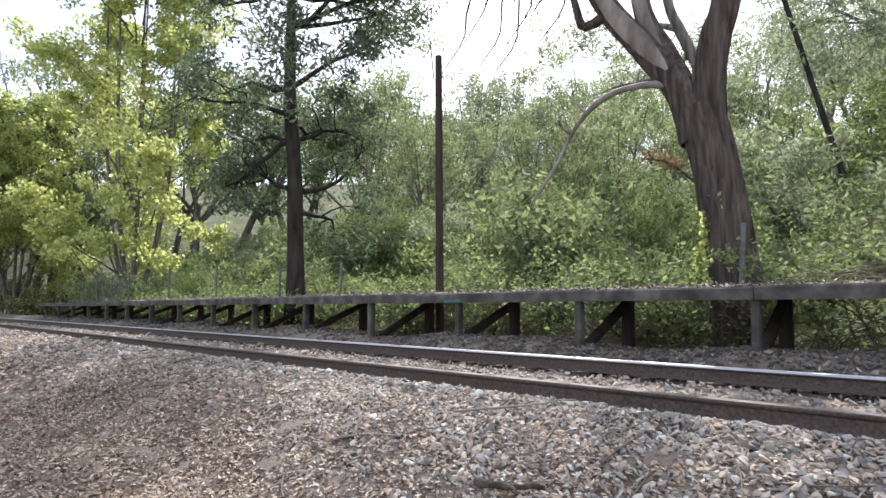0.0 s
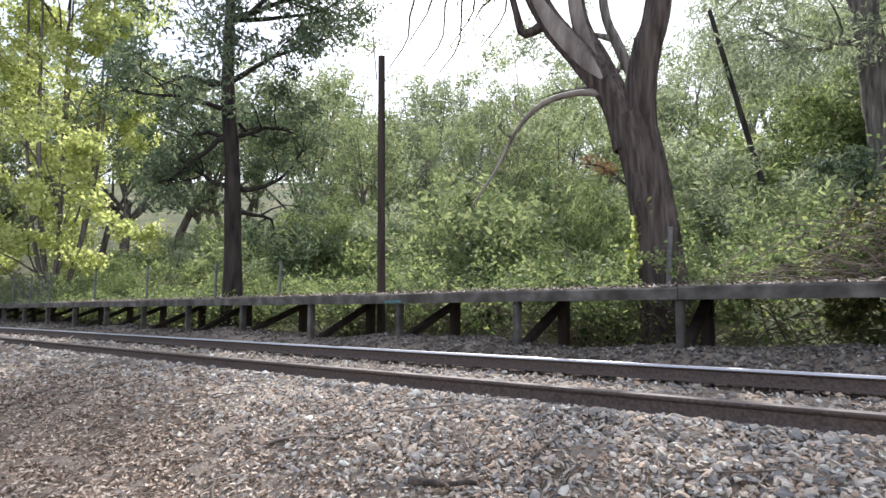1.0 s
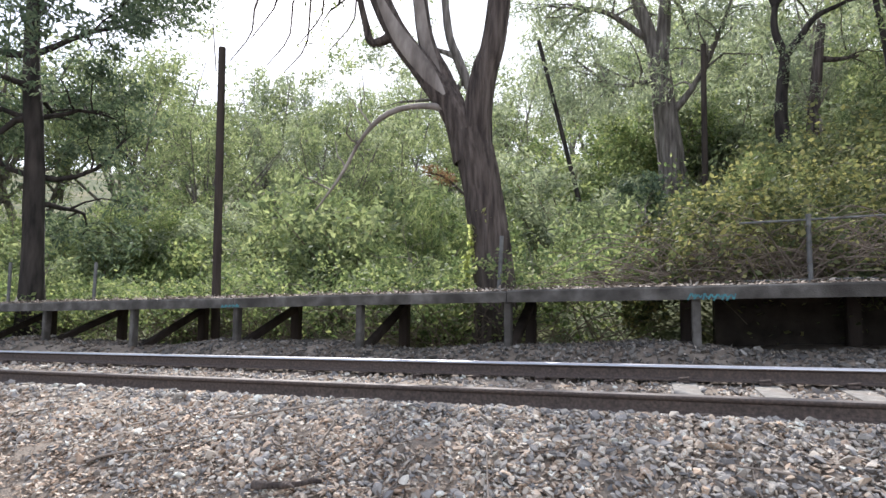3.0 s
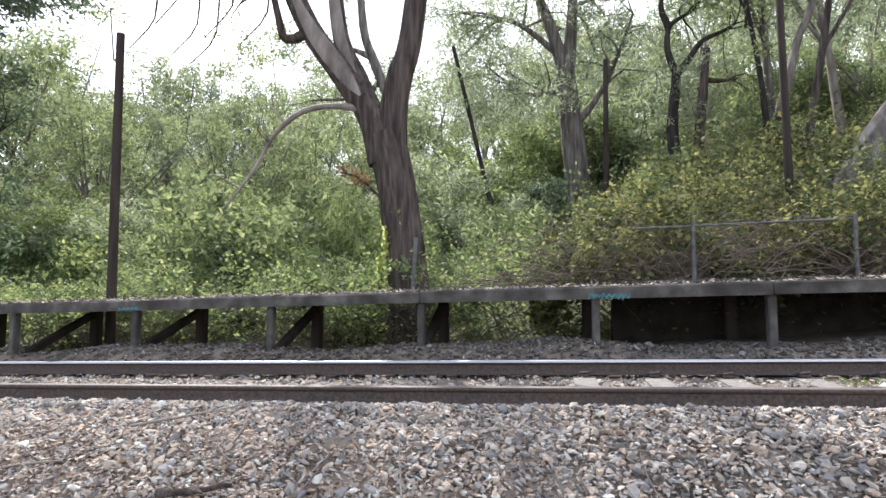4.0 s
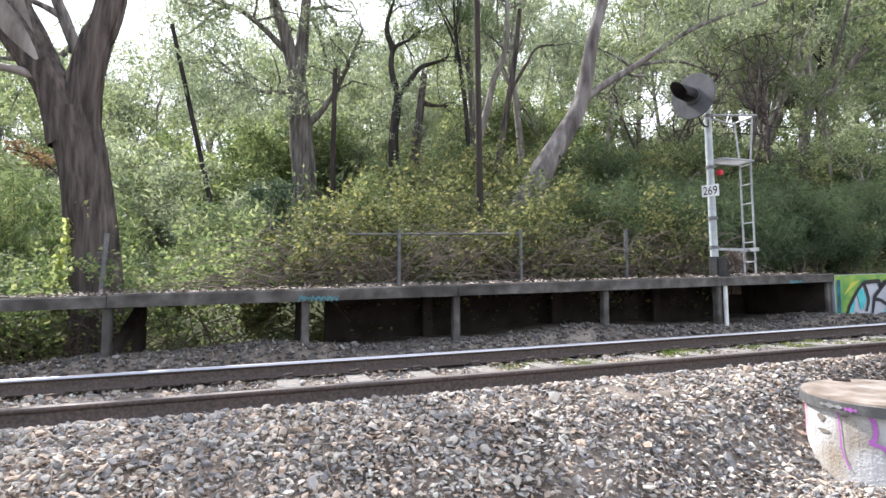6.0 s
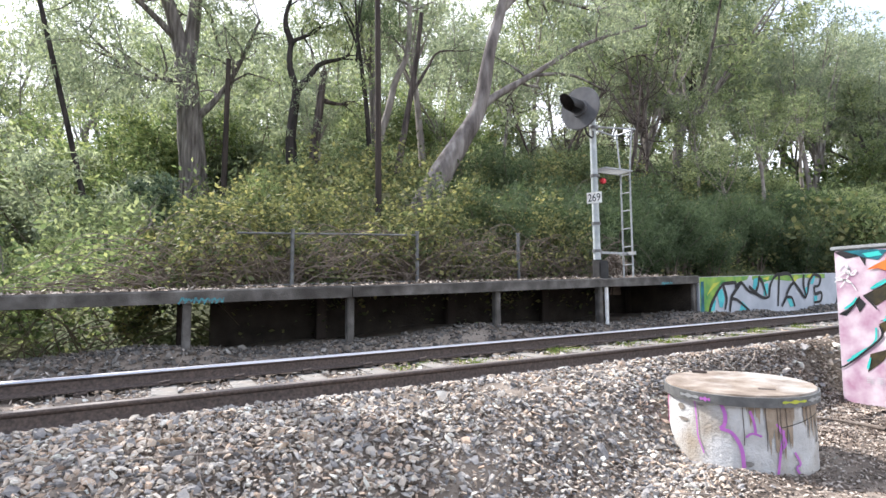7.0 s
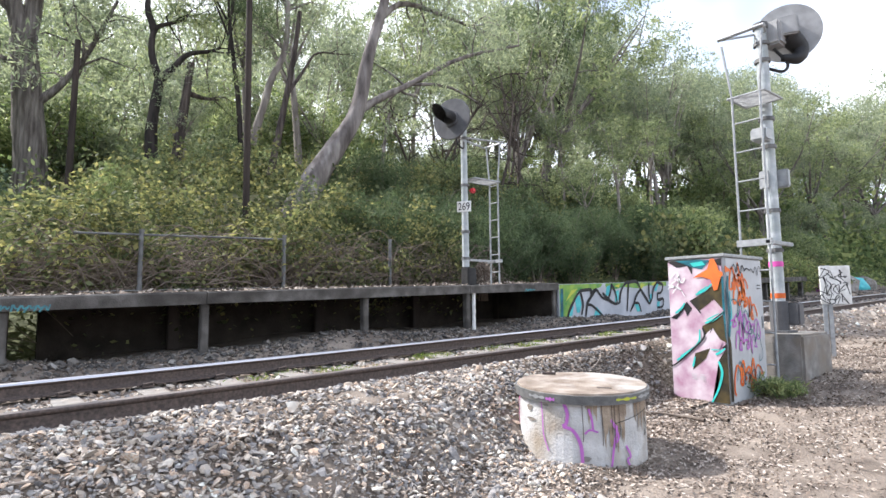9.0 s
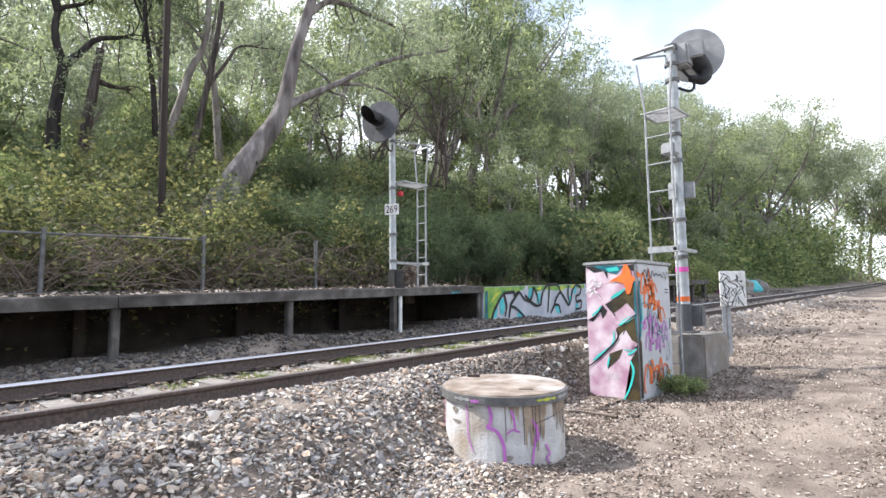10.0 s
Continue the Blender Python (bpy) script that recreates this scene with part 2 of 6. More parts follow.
def mesh_of(name, verts, faces, material, parent=None, smooth=False):
    me = bpy.data.meshes.new(name)
    me.from_pydata(np.asarray(verts).tolist(), [], np.asarray(faces).tolist() if not isinstance(faces, list) else faces)
    me.materials.append(material)
    if smooth:
        me.shade_smooth()
    ob = new(name, me)
    if parent:
        ob.parent = parent
    return ob


def empty(name, m=None):
    ob = new(name)
    ob.empty_display_size = 0.1
    if m is not None:
        ob.matrix_world = m
    return ob


def box(bm, lo, hi, bevel=0.0, m=None):
    r = bmesh.ops.create_cube(bm, size=1.0)
    vs = r["verts"]
    for v in vs:
        v.co = Vector([lo[i] + (v.co[i] + 0.5) * (hi[i] - lo[i]) for i in range(3)])
    if bevel:
        es = list({e for v in vs for e in v.link_edges})
        vs = [v for v in bmesh.ops.bevel(bm, geom=es, offset=bevel, segments=2, affect="EDGES")["verts"]]
    if m is not None:
        bmesh.ops.transform(bm, matrix=m, verts=list({v for v in vs}))
    return bm


def rod(bm, a, b, r, r2=None, seg=10):
    a, b = Vector(a), Vector(b)
    d = b - a
    m = Matrix.Translation((a + b) / 2) @ d.to_track_quat("Z", "Y").to_matrix().to_4x4()
    bmesh.ops.create_cone(bm, cap_ends=True, segments=seg, radius1=r, radius2=r if r2 is None else r2, depth=d.length, matrix=m)
    return bm


def tube(pts, radii, sides=7, rough=0.0, rng=RNG, ridges=0.0):
    """Verts and faces of a tapered, slightly uneven tube along a line of points; ridges run along it like furrowed bark."""
    pts, radii = np.asarray(pts, float), np.asarray(radii, float)
    n = len(pts)
    d = np.gradient(pts, axis=0)
    d /= np.linalg.norm(d, axis=1)[:, None] + 1e-9
    ref = np.where(np.abs(d[:, 2:3]) > 0.9, [[1.0, 0, 0]], [[0, 0, 1.0]])
    u = np.cross(d, ref)
    for i in range(1, n):
        u[i] = u[i - 1] - d[i] * (u[i - 1] @ d[i])
    u /= np.linalg.norm(u, axis=1)[:, None] + 1e-9
    w = np.cross(d, u)
    a = np.arange(sides) * 2 * np.pi / sides
    k = 1 + rough * rng.uniform(-1, 1, (n, sides))
    if ridges:
        row = np.arange(n)[:, None]
        wave = a[None] + 0.05 * np.sin(row * 0.35) + 0.03 * np.sin(row * 0.9 + 3 * a[None])
        k = k + ridges * (np.abs(np.sin(wave * 10.5)) + 0.6 * np.sin(wave * 17 + row * 0.12) - 0.6)
    ring = pts[:, None] + (radii[:, None] * k)[..., None] * (np.cos(a)[None, :, None] * u[:, None] + np.sin(a)[None, :, None] * w[:, None])
    v = ring.reshape(-1, 3)
    i = np.arange(n - 1)[:, None] * sides
    j = np.arange(sides)[None]
    jn = (j + 1) % sides
    f = np.stack([i + j, i + jn, i + sides + jn, i + sides + j], -1).reshape(-1, 4)
    return v, f


def merge(parts):
    vs, fs, o = [], [], 0
    for v, f in parts:
        vs.append(v)
        fs.append(f + o)
        o += len(v)
    return np.concatenate(vs), np.concatenate(fs)


def curve_pts(keys, n):
    """A smooth line through a few points."""
    keys = np.asarray(keys, float)
    t = np.linspace(0, len(keys) - 1, n)
    i = np.clip(t.astype(int), 0, len(keys) - 2)
    f = (t - i)[:, None]
    g = np.gradient(keys, axis=0)
    p0, p1, m0, m1 = keys[i], keys[i + 1], g[i], g[i + 1]
    return (2 * f**3 - 3 * f**2 + 1) * p0 + (f**3 - 2 * f**2 + f) * m0 + (3 * f**2 - 2 * f**3) * p1 + (f**3 - f**2) * m1


def unit(v):
    return v / (np.linalg.norm(v, axis=-1, keepdims=True) + 1e-9)


def leaves(centres, length, width, droop=0.0, rng=RNG, flat=0.0):
    """A pointed four-cornered leaf at each centre. droop turns them down, flat turns their faces up."""
    n = len(centres)
    a = rng.normal(size=(n, 3))
    a[:, 2] = a[:, 2] * (1 - flat) - droop * np.abs(rng.normal(size=n)) * 1.5
    a = unit(a)
    r = rng.normal(size=(n, 3))
    r[:, 2] *= 1 - flat
    b = unit(np.cross(a, r if not flat else unit(r * [1, 1, 0.2] + [0, 0, flat * 2])))
    if flat:
        b = unit(np.cross(a, rng.normal(size=(n, 3)) * (1 - flat) + [0, 0, 1.0]))
    s = rng.uniform(0.65, 1.35, (n, 1))
    la, wb = a * length * s * 0.5, b * width * s * 0.5
    c = np.asarray(centres)
    v = np.stack([c - la, c - la * 0.1 + wb, c + la, c - la * 0.1 - wb], 1).reshape(-1, 3)
    return v, np.arange(4 * n).reshape(n, 4)


def blob(rng, n, centre, size, hollow=0.35):
    """Points in an uneven ellipsoid, denser towards its skin."""
    d = unit(rng.normal(size=(n, 3)))
    r = rng.uniform(hollow, 1, (n, 1)) ** 0.6
    return np.asarray(centre) + d * r * np.asarray(size) * rng.uniform(0.7, 1.2, (n, 1))

# ---- the lie of the land ----
def swing(x):
    """How far the line curves away from a straight one."""
    x = np.asarray(x, float)
    ax = np.abs(x)
    c = np.where(x > 0, 0.0022, 0.0012)
    return np.where(ax < 10, c * ax**2, c * 100 + (ax - 10) * 20 * c)


def grade(x):
    return 0.0308 * np.clip(x, -70, 130)


def step(a, b, x):
    t = np.clip((np.asarray(x, float) - a) / (b - a), 0, 1)
    return t * t * (3 - 2 * t)


def ripple(x, y, s, k=0.0):
    return np.sin(x * s + k) * np.cos(y * s * 1.13 + 1.7 * k) + 0.5 * np.sin(x * s * 2.3 + y * s * 1.9 + k)


RAIL_Y, GAUGE, RAIL_TOP, BED = 4.215, 1.67, 0.729, 0.572


def land(x, y):
    x, y = np.asarray(x, float), np.asarray(y, float)
    v = y - swing(x)
    low = np.interp(x, [-60, -25, -10, -4, 2, 5, 7, 9, 12, 20, 35], [0.45, 0.35, 0.1, -0.02, -0.1, -0.05, 0.0, 0.13, 0.24, 0.38, 0.5])
    width = np.interp(x, [-12, -5, 0, 3, 4.2, 6, 9, 30], [2.4, 1.7, 1.4, 1.1, 0.85, 0.62, 0.6, 0.8])
    brow = np.interp(x, [3, 4.2, 6, 14, 30], [3.68, 3.82, 3.95, 3.95, 3.7])
    z = low + (BED - 0.03 - low) * step(brow - width, brow, v)
    z = z + np.where(v < 3, 0.02 * ripple(x, y, 1.1) + 0.012 * ripple(x, y, 3.7, 1), 0)
    z = z - 0.025 * np.exp(-((v - 5.05) / 0.45) ** 2)
    z = z + 0.075 * np.exp(-((v - 3.99) / 0.17) ** 2) + 0.03 * np.exp(-((v - 6.15) / 0.2) ** 2)
    bank = 0.225 + 0.05 * ripple(x, y * 0.3, 1.3, 2)
    z = z + bank * step(6.15, 6.8, v)
    drop = np.interp(x, [-30, -2, 0, 4], [0.35, 0.3, 0.1, 0.0])
    z = z - drop * step(7.2, 8.8, v)
    z = z + 0.08 * np.exp(-(np.hypot(x - 4.1, y - 3.0) / 0.75) ** 4)
    # the hillside behind the platform
    lift = step(-4, 6, x)
    rise = 0.07 * np.clip(v - 9, 0, 400) * (1 - lift) + lift * (0.72 * np.clip(v - 8.8, 0, 4.4) + 0.17 * np.clip(v - 13.2, 0, 30))
    far = 0.22 * np.clip(np.where(x < 10, np.hypot(x, v), v + 15) - 45, 0, 120)
    z = z + rise + far * step(9, 30, v) + 0.12 * ripple(x, y, 0.6, 3) * step(9, 12, v)
    return z + grade(x)


def ground_at(x, y):
    return float(land(x, y))


gx = np.concatenate([[-900, -500, -300, -200, -140, -100, -75], np.arange(-60, -14, 1.0), np.arange(-14, 16, 0.2), np.arange(16, 70, 1.0),
                     [75, 90, 110, 140, 200, 300, 500, 900]])
gy = np.concatenate([[-900, -400, -150, -60, -30, -16, -9], np.arange(-6, 1, 0.5), np.arange(1, 9.4, 0.12), np.arange(9.5, 30, 0.7),
                     np.arange(31, 80, 4), [90, 120, 160, 250, 500, 900]])
GX, GY = np.meshgrid(gx, gy)
GZ = land(GX, GY) + 0.012 * RNG.normal(size=GX.shape) * ((np.abs(GX) < 16) & (GY < 7.5) & (GY > 0.5))
nx, ny = len(gx), len(gy)
ii, jj = np.meshgrid(np.arange(nx - 1), np.arange(ny - 1))
q = (jj * nx + ii).reshape(-1)
ground = mesh_of("ground", np.stack([GX, GY, GZ], -1).reshape(-1, 3), np.stack([q, q + 1, q + nx + 1, q + nx], 1), M_EARTH, smooth=True)
ground.data.materials.append(M_FLOOR)
ground.data.polygons.foreach_set("material_index", (GY.reshape(-1)[q] - swing(GX.reshape(-1)[q]) > 8.7).astype(np.int32))
tagged(ground, "brown earth path and bushy hillside strewn with leaf litter", "ground", kind="structure")


def add(ob, thing):
    """Hang a mesh built in world places under its thing."""
    ob.parent = thing
    ob.matrix_parent_inverse = thing.matrix_world.inverted() if thing.matrix_basis == thing.matrix_world else thing.matrix_basis.inverted()
    return ob


# ---- rails ----
RAIL_SHAPE = [(-0.07, 0), (0.07, 0), (0.07, 0.012), (0.014, 0.032), (0.009, 0.05), (0.009, 0.115), (0.03, 0.13), (0.036, 0.14), (0.036, 0.152),
              (0.032, 0.161), (0.024, 0.167), (0.012, 0.1695), (0.0, 0.17), (-0.012, 0.1695), (-0.024, 0.167), (-0.032, 0.161), (-0.036, 0.152),
              (-0.036, 0.143), (-0.03, 0.13), (-0.009, 0.115), (-0.009, 0.05), (-0.014, 0.032),
              (-0.07, 0.012)]
rail_x = np.concatenate([np.arange(-70, -20, 2.0), np.arange(-20, 25, 0.5), np.arange(25, 121, 2.0)])


def rail(y0, top, label, last=15):
    n = len(RAIL_SHAPE)
    v = [(x, y0 + float(swing(x)) + dy, RAIL_TOP - 0.142 + float(grade(x)) + dz * 0.835) for x in rail_x for dy, dz in RAIL_SHAPE]
    f, shiny = [], []
    for i in range(len(rail_x) - 1):
        for k in range(n):
            f.append((i * n + k, i * n + (k + 1) % n, (i + 1) * n + (k + 1) % n, (i + 1) * n + k))
            shiny.append(8 < k < last)
    ob = empty("rail", pose(0, y0, RAIL_TOP - 0.142))
    add(mesh_of("web_and_foot", v, [q for q, s in zip(f, shiny) if not s], M_RUST), ob)
    tagged(add(mesh_of("running_surface", v, [q for q, s in zip(f, shiny) if s], top, smooth=True), ob), "worn bright strip on the rail head")
    return tagged(ob, label, "rail", "running rails")


rail(RAIL_Y, M_RAILTOP_DULL, "rust-brown steel railway rail with a dull worn head on ballast")
rail(RAIL_Y + GAUGE, M_RAILTOP, "rust-brown steel railway rail with a polished shining head", 17)

# ---- sleepers ----
MID_Y = RAIL_Y + GAUGE / 2
bm = bmesh.new()
box(bm, (-0.125, -1.12, -0.2), (0.125, 1.12, 0.0), 0.02)
for v in bm.verts:
    if abs(v.co.y) < 0.55:
        v.co.z -= 0.01
sleeper = part("sleeper", bm, M_CONCRETE_PALE)
tagged(sleeper, "grey concrete railway sleeper half buried in ballast", "sleeper", "sleepers under the rails")


def clip_mesh():
    bm = bmesh.new()
    box(bm, (-0.05, -0.03, -0.005), (0.05, 0.03, 0.018), 0.006)
    rod(bm, (-0.045, 0.02, 0.025), (0.045, 0.03, 0.035), 0.011, seg=6)
    rod(bm, (-0.045, -0.015, 0.03), (0.045, -0.01, 0.04), 0.011, seg=6)
    rod(bm, (0.045, -0.012, 0.04), (0.05, 0.03, 0.035), 0.011, seg=6)
    return bm


clip_first = None
for y in (-GAUGE / 2 - 0.105, -GAUGE / 2 + 0.105, GAUGE / 2 - 0.105, GAUGE / 2 + 0.105):
    if clip_first is None:
        clip_first = part("rail_clip", clip_mesh(), M_RUST, sleeper)
        c = clip_first
    else:
        c = clip_first.copy()
        scene.collection.objects.link(c)
    c.location = (0, y, 0.012)
xs = np.arange(-29.6, 60, 0.665)
for k, x in enumerate(xs):
    bury = 0.02 if x > 0.9 else 0.014 if x > -0.2 else 0.05
    m = pose(float(x), MID_Y + float(swing(x)), RAIL_TOP - 0.144 + float(grade(x)) - bury + 0.004 * math.sin(k * 2.1), 0, -1.76, math.degrees(0.0044 * np.clip(x, -5, 10)))
    if k == 0:
        sleeper.matrix_world = m
    else:
        copy_thing(sleeper, m)

# ---- platform ----
PLAT_Y, PLAT_BACK = 6.745, 8.5
BAY = 2.03
POSTS = [-1.57 + BAY * k for k in range(-14, 1)] + [0.53, 2.43, 4.65, 6.64, 8.9]


def deck_z(x):
    return 1.4745 + 0.0333 * x


platform = empty("platform", pose(0, PLAT_Y, 0.9))
tagged(platform, "abandoned concrete railway platform on posts, littered with leaves", "platform", kind="structure")


def slab_piece(x0, x1, thick=0.145):
    bm = bmesh.new()
    vs = []
    for x in np.linspace(x0 + 0.004, x1 - 0.004, 4):
        y0, z = PLAT_Y + float(swing(x)), deck_z(x)
        ring = [(y0, z - thick), (y0, z - 0.02), (y0 + 0.02, z), (PLAT_BACK + float(swing(x)), z), (PLAT_BACK + float(swing(x)), z - 0.12),
                (y0 + 0.3, z - 0.1), (y0 + 0.25, z - thick)]
        vs.append([bm.verts.new((x, y, zz + RNG.uniform(-0.006, 0.006))) for y, zz in ring])
    n = len(vs[0])
    for a, b in zip(vs, vs[1:]):
        for k in range(n):
            bm.faces.new((a[k], a[(k + 1) % n], b[(k + 1) % n], b[k]))
    bm.faces.new(vs[0])
    bm.faces.new(vs[-1][::-1])
    return bm


edges = [POSTS[0] - 0.9, *POSTS[2:-1:2], 8.98]
for a, b in zip(edges, edges[1:]):
    add(part("deck_slab", slab_piece(a, b), M_CONCRETE), platform)
for x in POSTS:
    y = PLAT_Y + float(swing(x)) + 0.1
    g = ground_at(x, y) - 0.3
    bm = bmesh.new()
    box(bm, (x - 0.046, y - 0.05, g), (x + 0.046, y + 0.06, deck_z(x) - 0.142), 0.012)
    add(part("front_post", bm, M_CONCRETE), platform)
    yb = 8.35 + float(swing(x))
    bm = bmesh.new()
    box(bm, (x - 0.075, yb - 0.07, ground_at(x, yb) - 0.3), (x + 0.075, yb + 0.07, deck_z(x) - 0.12), 0.012)
    add(part("rear_post", bm, M_TIMBER), platform)
    if x < -1:
        bm = bmesh.new()
        a, b = Vector((x, yb - 0.05, deck_z(x) - 0.2)), Vector((x, y + 0.12, g + 0.25))
        mm = Matrix.Translation((a + b) / 2) @ (b - a).to_track_quat("Z", "X").to_matrix().to_4x4()
        box(bm, (-0.05, -0.06, -(b - a).length / 2), (0.05, 0.06, (b - a).length / 2), 0.01, mm)
        add(part("brace", bm, M_TIMBER), platform)
# wall under the deck at the solid end, coloured dark for the shade there
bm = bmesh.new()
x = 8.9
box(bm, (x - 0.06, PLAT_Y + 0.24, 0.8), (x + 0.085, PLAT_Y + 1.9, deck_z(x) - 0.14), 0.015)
add(part("end_wall", bm, M_SOIL_SHADED), platform)

# the solid continuation with its painted face, and the far end of the platform
wall_x0, wall_x1 = 9.0, 16.4
platform_wall = empty("platform_wall", pose(wall_x0, PLAT_Y, 1.0))
tagged(platform_wall, "solid concrete platform wall sprayed with green and silver graffiti", "platform", kind="structure")


def wall_y(x):
    return PLAT_Y + float(swing(x)) + 0.03


def band(x0, x1, y0, y1, z0f, z1f, n=8):
    bm = bmesh.new()
    rings = []
    for x in np.linspace(x0, x1, n):
        ya, yb = y0(x), y1(x)
        rings.append([bm.verts.new(c) for c in ((x, ya, z0f(x)), (x, ya, z1f(x)), (x, yb, z1f(x)), (x, yb, z0f(x)))])
    for a, b in zip(rings, rings[1:]):
        for k in range(4):
            bm.faces.new((a[k], a[(k + 1) % 4], b[(k + 1) % 4], b[k]))
    bm.faces.new(rings[0])
    bm.faces.new(rings[-1][::-1])
    return bm


add(part("painted_wall", band(wall_x0, wall_x1, wall_y, lambda x: wall_y(x) + 1.8, lambda x: ground_at(x, wall_y(x)) - 0.4, lambda x: deck_z(x) - 0.03),
         P_SILVER, platform_wall), platform_wall)
far_platform = empty("platform_end", pose(wall_x1, PLAT_Y, 1.2))
tagged(far_platform, "far end of the concrete platform with a thin overhanging deck", "platform", kind="structure")
add(part("deck_slab", band(wall_x1 + 0.01, 23.5, lambda x: wall_y(x) - 0.02, lambda x: wall_y(x) + 1.8, lambda x: deck_z(x) - 0.16, deck_z), M_CONCRETE,
         far_platform), far_platform)
for x in (17.8, 19.8, 21.8, 23.2):
    bm = bmesh.new()
    box(bm, (x - 0.07, wall_y(x) + 0.05, ground_at(x, wall_y(x)) - 0.3), (x + 0.07, wall_y(x) + 0.19, deck_z(x) - 0.19), 0.012)
    add(part("front_post", bm, M_CONCRETE), far_platform)
# earth retained behind the open bays, its colour darkened for the shade under the deck
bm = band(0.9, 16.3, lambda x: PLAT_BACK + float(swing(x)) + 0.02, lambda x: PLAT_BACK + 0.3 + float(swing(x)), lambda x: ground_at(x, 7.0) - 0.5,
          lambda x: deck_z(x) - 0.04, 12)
tagged(part("retaining_wall", bm, M_SOIL_SHADED), "earth bank retained behind the platform, under-deck shade in its colour", "wall", kind="structure")


# ---- painted shapes on flat faces ----
def flat_shape(name, frame_m, pts, mat, parent, lift=0.004):
    """A filled outline laid on a face: pts in the face's own across and up, in metres."""
    bm = bmesh.new()
    vs = [bm.verts.new(frame_m @ Vector((a, b, lift))) for a, b in pts]
    bm.faces.new(vs)
    bmesh.ops.triangulate(bm, faces=bm.faces[:])
    me = bpy.data.meshes.new(name)
    bm.to_mesh(me)
    bm.free()
    me.materials.append(mat)
    return add(new(name, me), parent)


def stroke(name, frame_m, keys, width, mat, parent, lift=0.006, n=18, bend=None):
    """A sprayed line of a certain width along a few points on a face. bend maps (across, up, out) to a place."""
    p = curve_pts([(a, b, 0) for a, b in keys], n)[:, :2]
    d = unit(np.gradient(p, axis=0))
    s = np.stack([-d[:, 1], d[:, 0]], 1)
    w = width * 0.5 * (1 + 0.2 * np.sin(np.linspace(0, 5, n)))[:, None]
    both = np.concatenate([p + s * w, p - s * w])
    place = bend if bend else (lambda a, b, c: frame_m @ Vector((a, b, c)))
    v = [tuple(place(float(a), float(b), lift)) for a, b in both]
    f = [(i, i + 1, n + i + 1, n + i) for i in range(n - 1)]
    return add(mesh_of(name, v, f, mat), parent)


# graffiti lettering as plain silver blocks with dark edges on a green ground
def on_wall(a, b, c):
    x = wall_x0 + a
    return Vector((x, wall_y(x) - c, deck_z(x) - 0.04 - (0.565 - b) * 1.15))


def wall_shape(pts, mat, lift):
    v = [tuple(on_wall(a, b, lift)) for a, b in pts]
    bm = bmesh.new()
    bm.faces.new([bm.verts.new(p) for p in v])
    bmesh.ops.triangulate(bm, faces=bm.faces[:])
    return add(part("painted_shape", bm, mat), platform_wall)


def wall_line(keys, w, mat, lift=0.012):
    stroke("painted_line", None, keys, w, mat, platform_wall, lift, 16, on_wall)


wall_shape([(0.02, -0.1), (0.34, -0.1), (0.36, 0.2), (0.62, 0.44), (1.1, 0.46), (1.42, 0.5), (1.5, 0.565), (0.02, 0.565)], P_GREEN, 0.004)
wall_shape([(1.6, 0.5), (1.9, 0.44), (2.3, 0.49), (2.9, 0.45), (3.3, 0.5), (4.2, 0.48), (4.2, 0.565), (1.6, 0.565)], P_GREEN, 0.004)
wall_shape([(0.03, -0.1), (0.12, -0.1), (0.14, 0.5), (0.05, 0.5)], P_DTEAL, 0.005)
for pts in ([(0.19, 0.26), (0.4, 0.46), (0.62, 0.49), (0.32, 0.34)],
            [(2.98, 0.45), (3.05, 0.56), (3.2, 0.52), (3.06, 0.44)],
            [(3.49, 0.52), (3.71, 0.58), (3.64, 0.48)],
            [(1.94, 0.51), (2.17, 0.55), (2.11, 0.48)]):
    wall_shape(pts, P_YELLOW, 0.006)
for pts in ([(0.29, 0.02), (0.4, 0.21), (0.46, 0.19), (0.41, 0.03)],
            [(0.5, 0.34), (0.66, 0.37), (0.72, 0.21), (0.65, 0.07), (0.56, 0.07)],
            [(1.13, -0.02), (1.24, 0.15), (1.47, 0.0), (1.32, 0.0)],
            [(1.58, 0.32), (1.64, 0.51), (1.77, 0.53), (1.74, 0.35)],
            [(1.94, 0.21), (1.96, 0.41), (2.11, 0.44), (2.08, 0.25)],
            [(2.7, 0.18), (2.87, 0.15), (2.96, 0.0), (2.83, -0.01)],
            [(3.34, 0.16), (3.42, 0.32), (3.54, 0.35), (3.49, 0.21)],
            [(3.6, 0.39), (3.77, 0.54), (3.83, 0.53), (3.71, 0.37)],
            [(3.7, 0.05), (3.73, 0.16), (3.86, 0.16), (3.83, 0.06)]):
    wall_shape(pts, P_CYAN, 0.008)
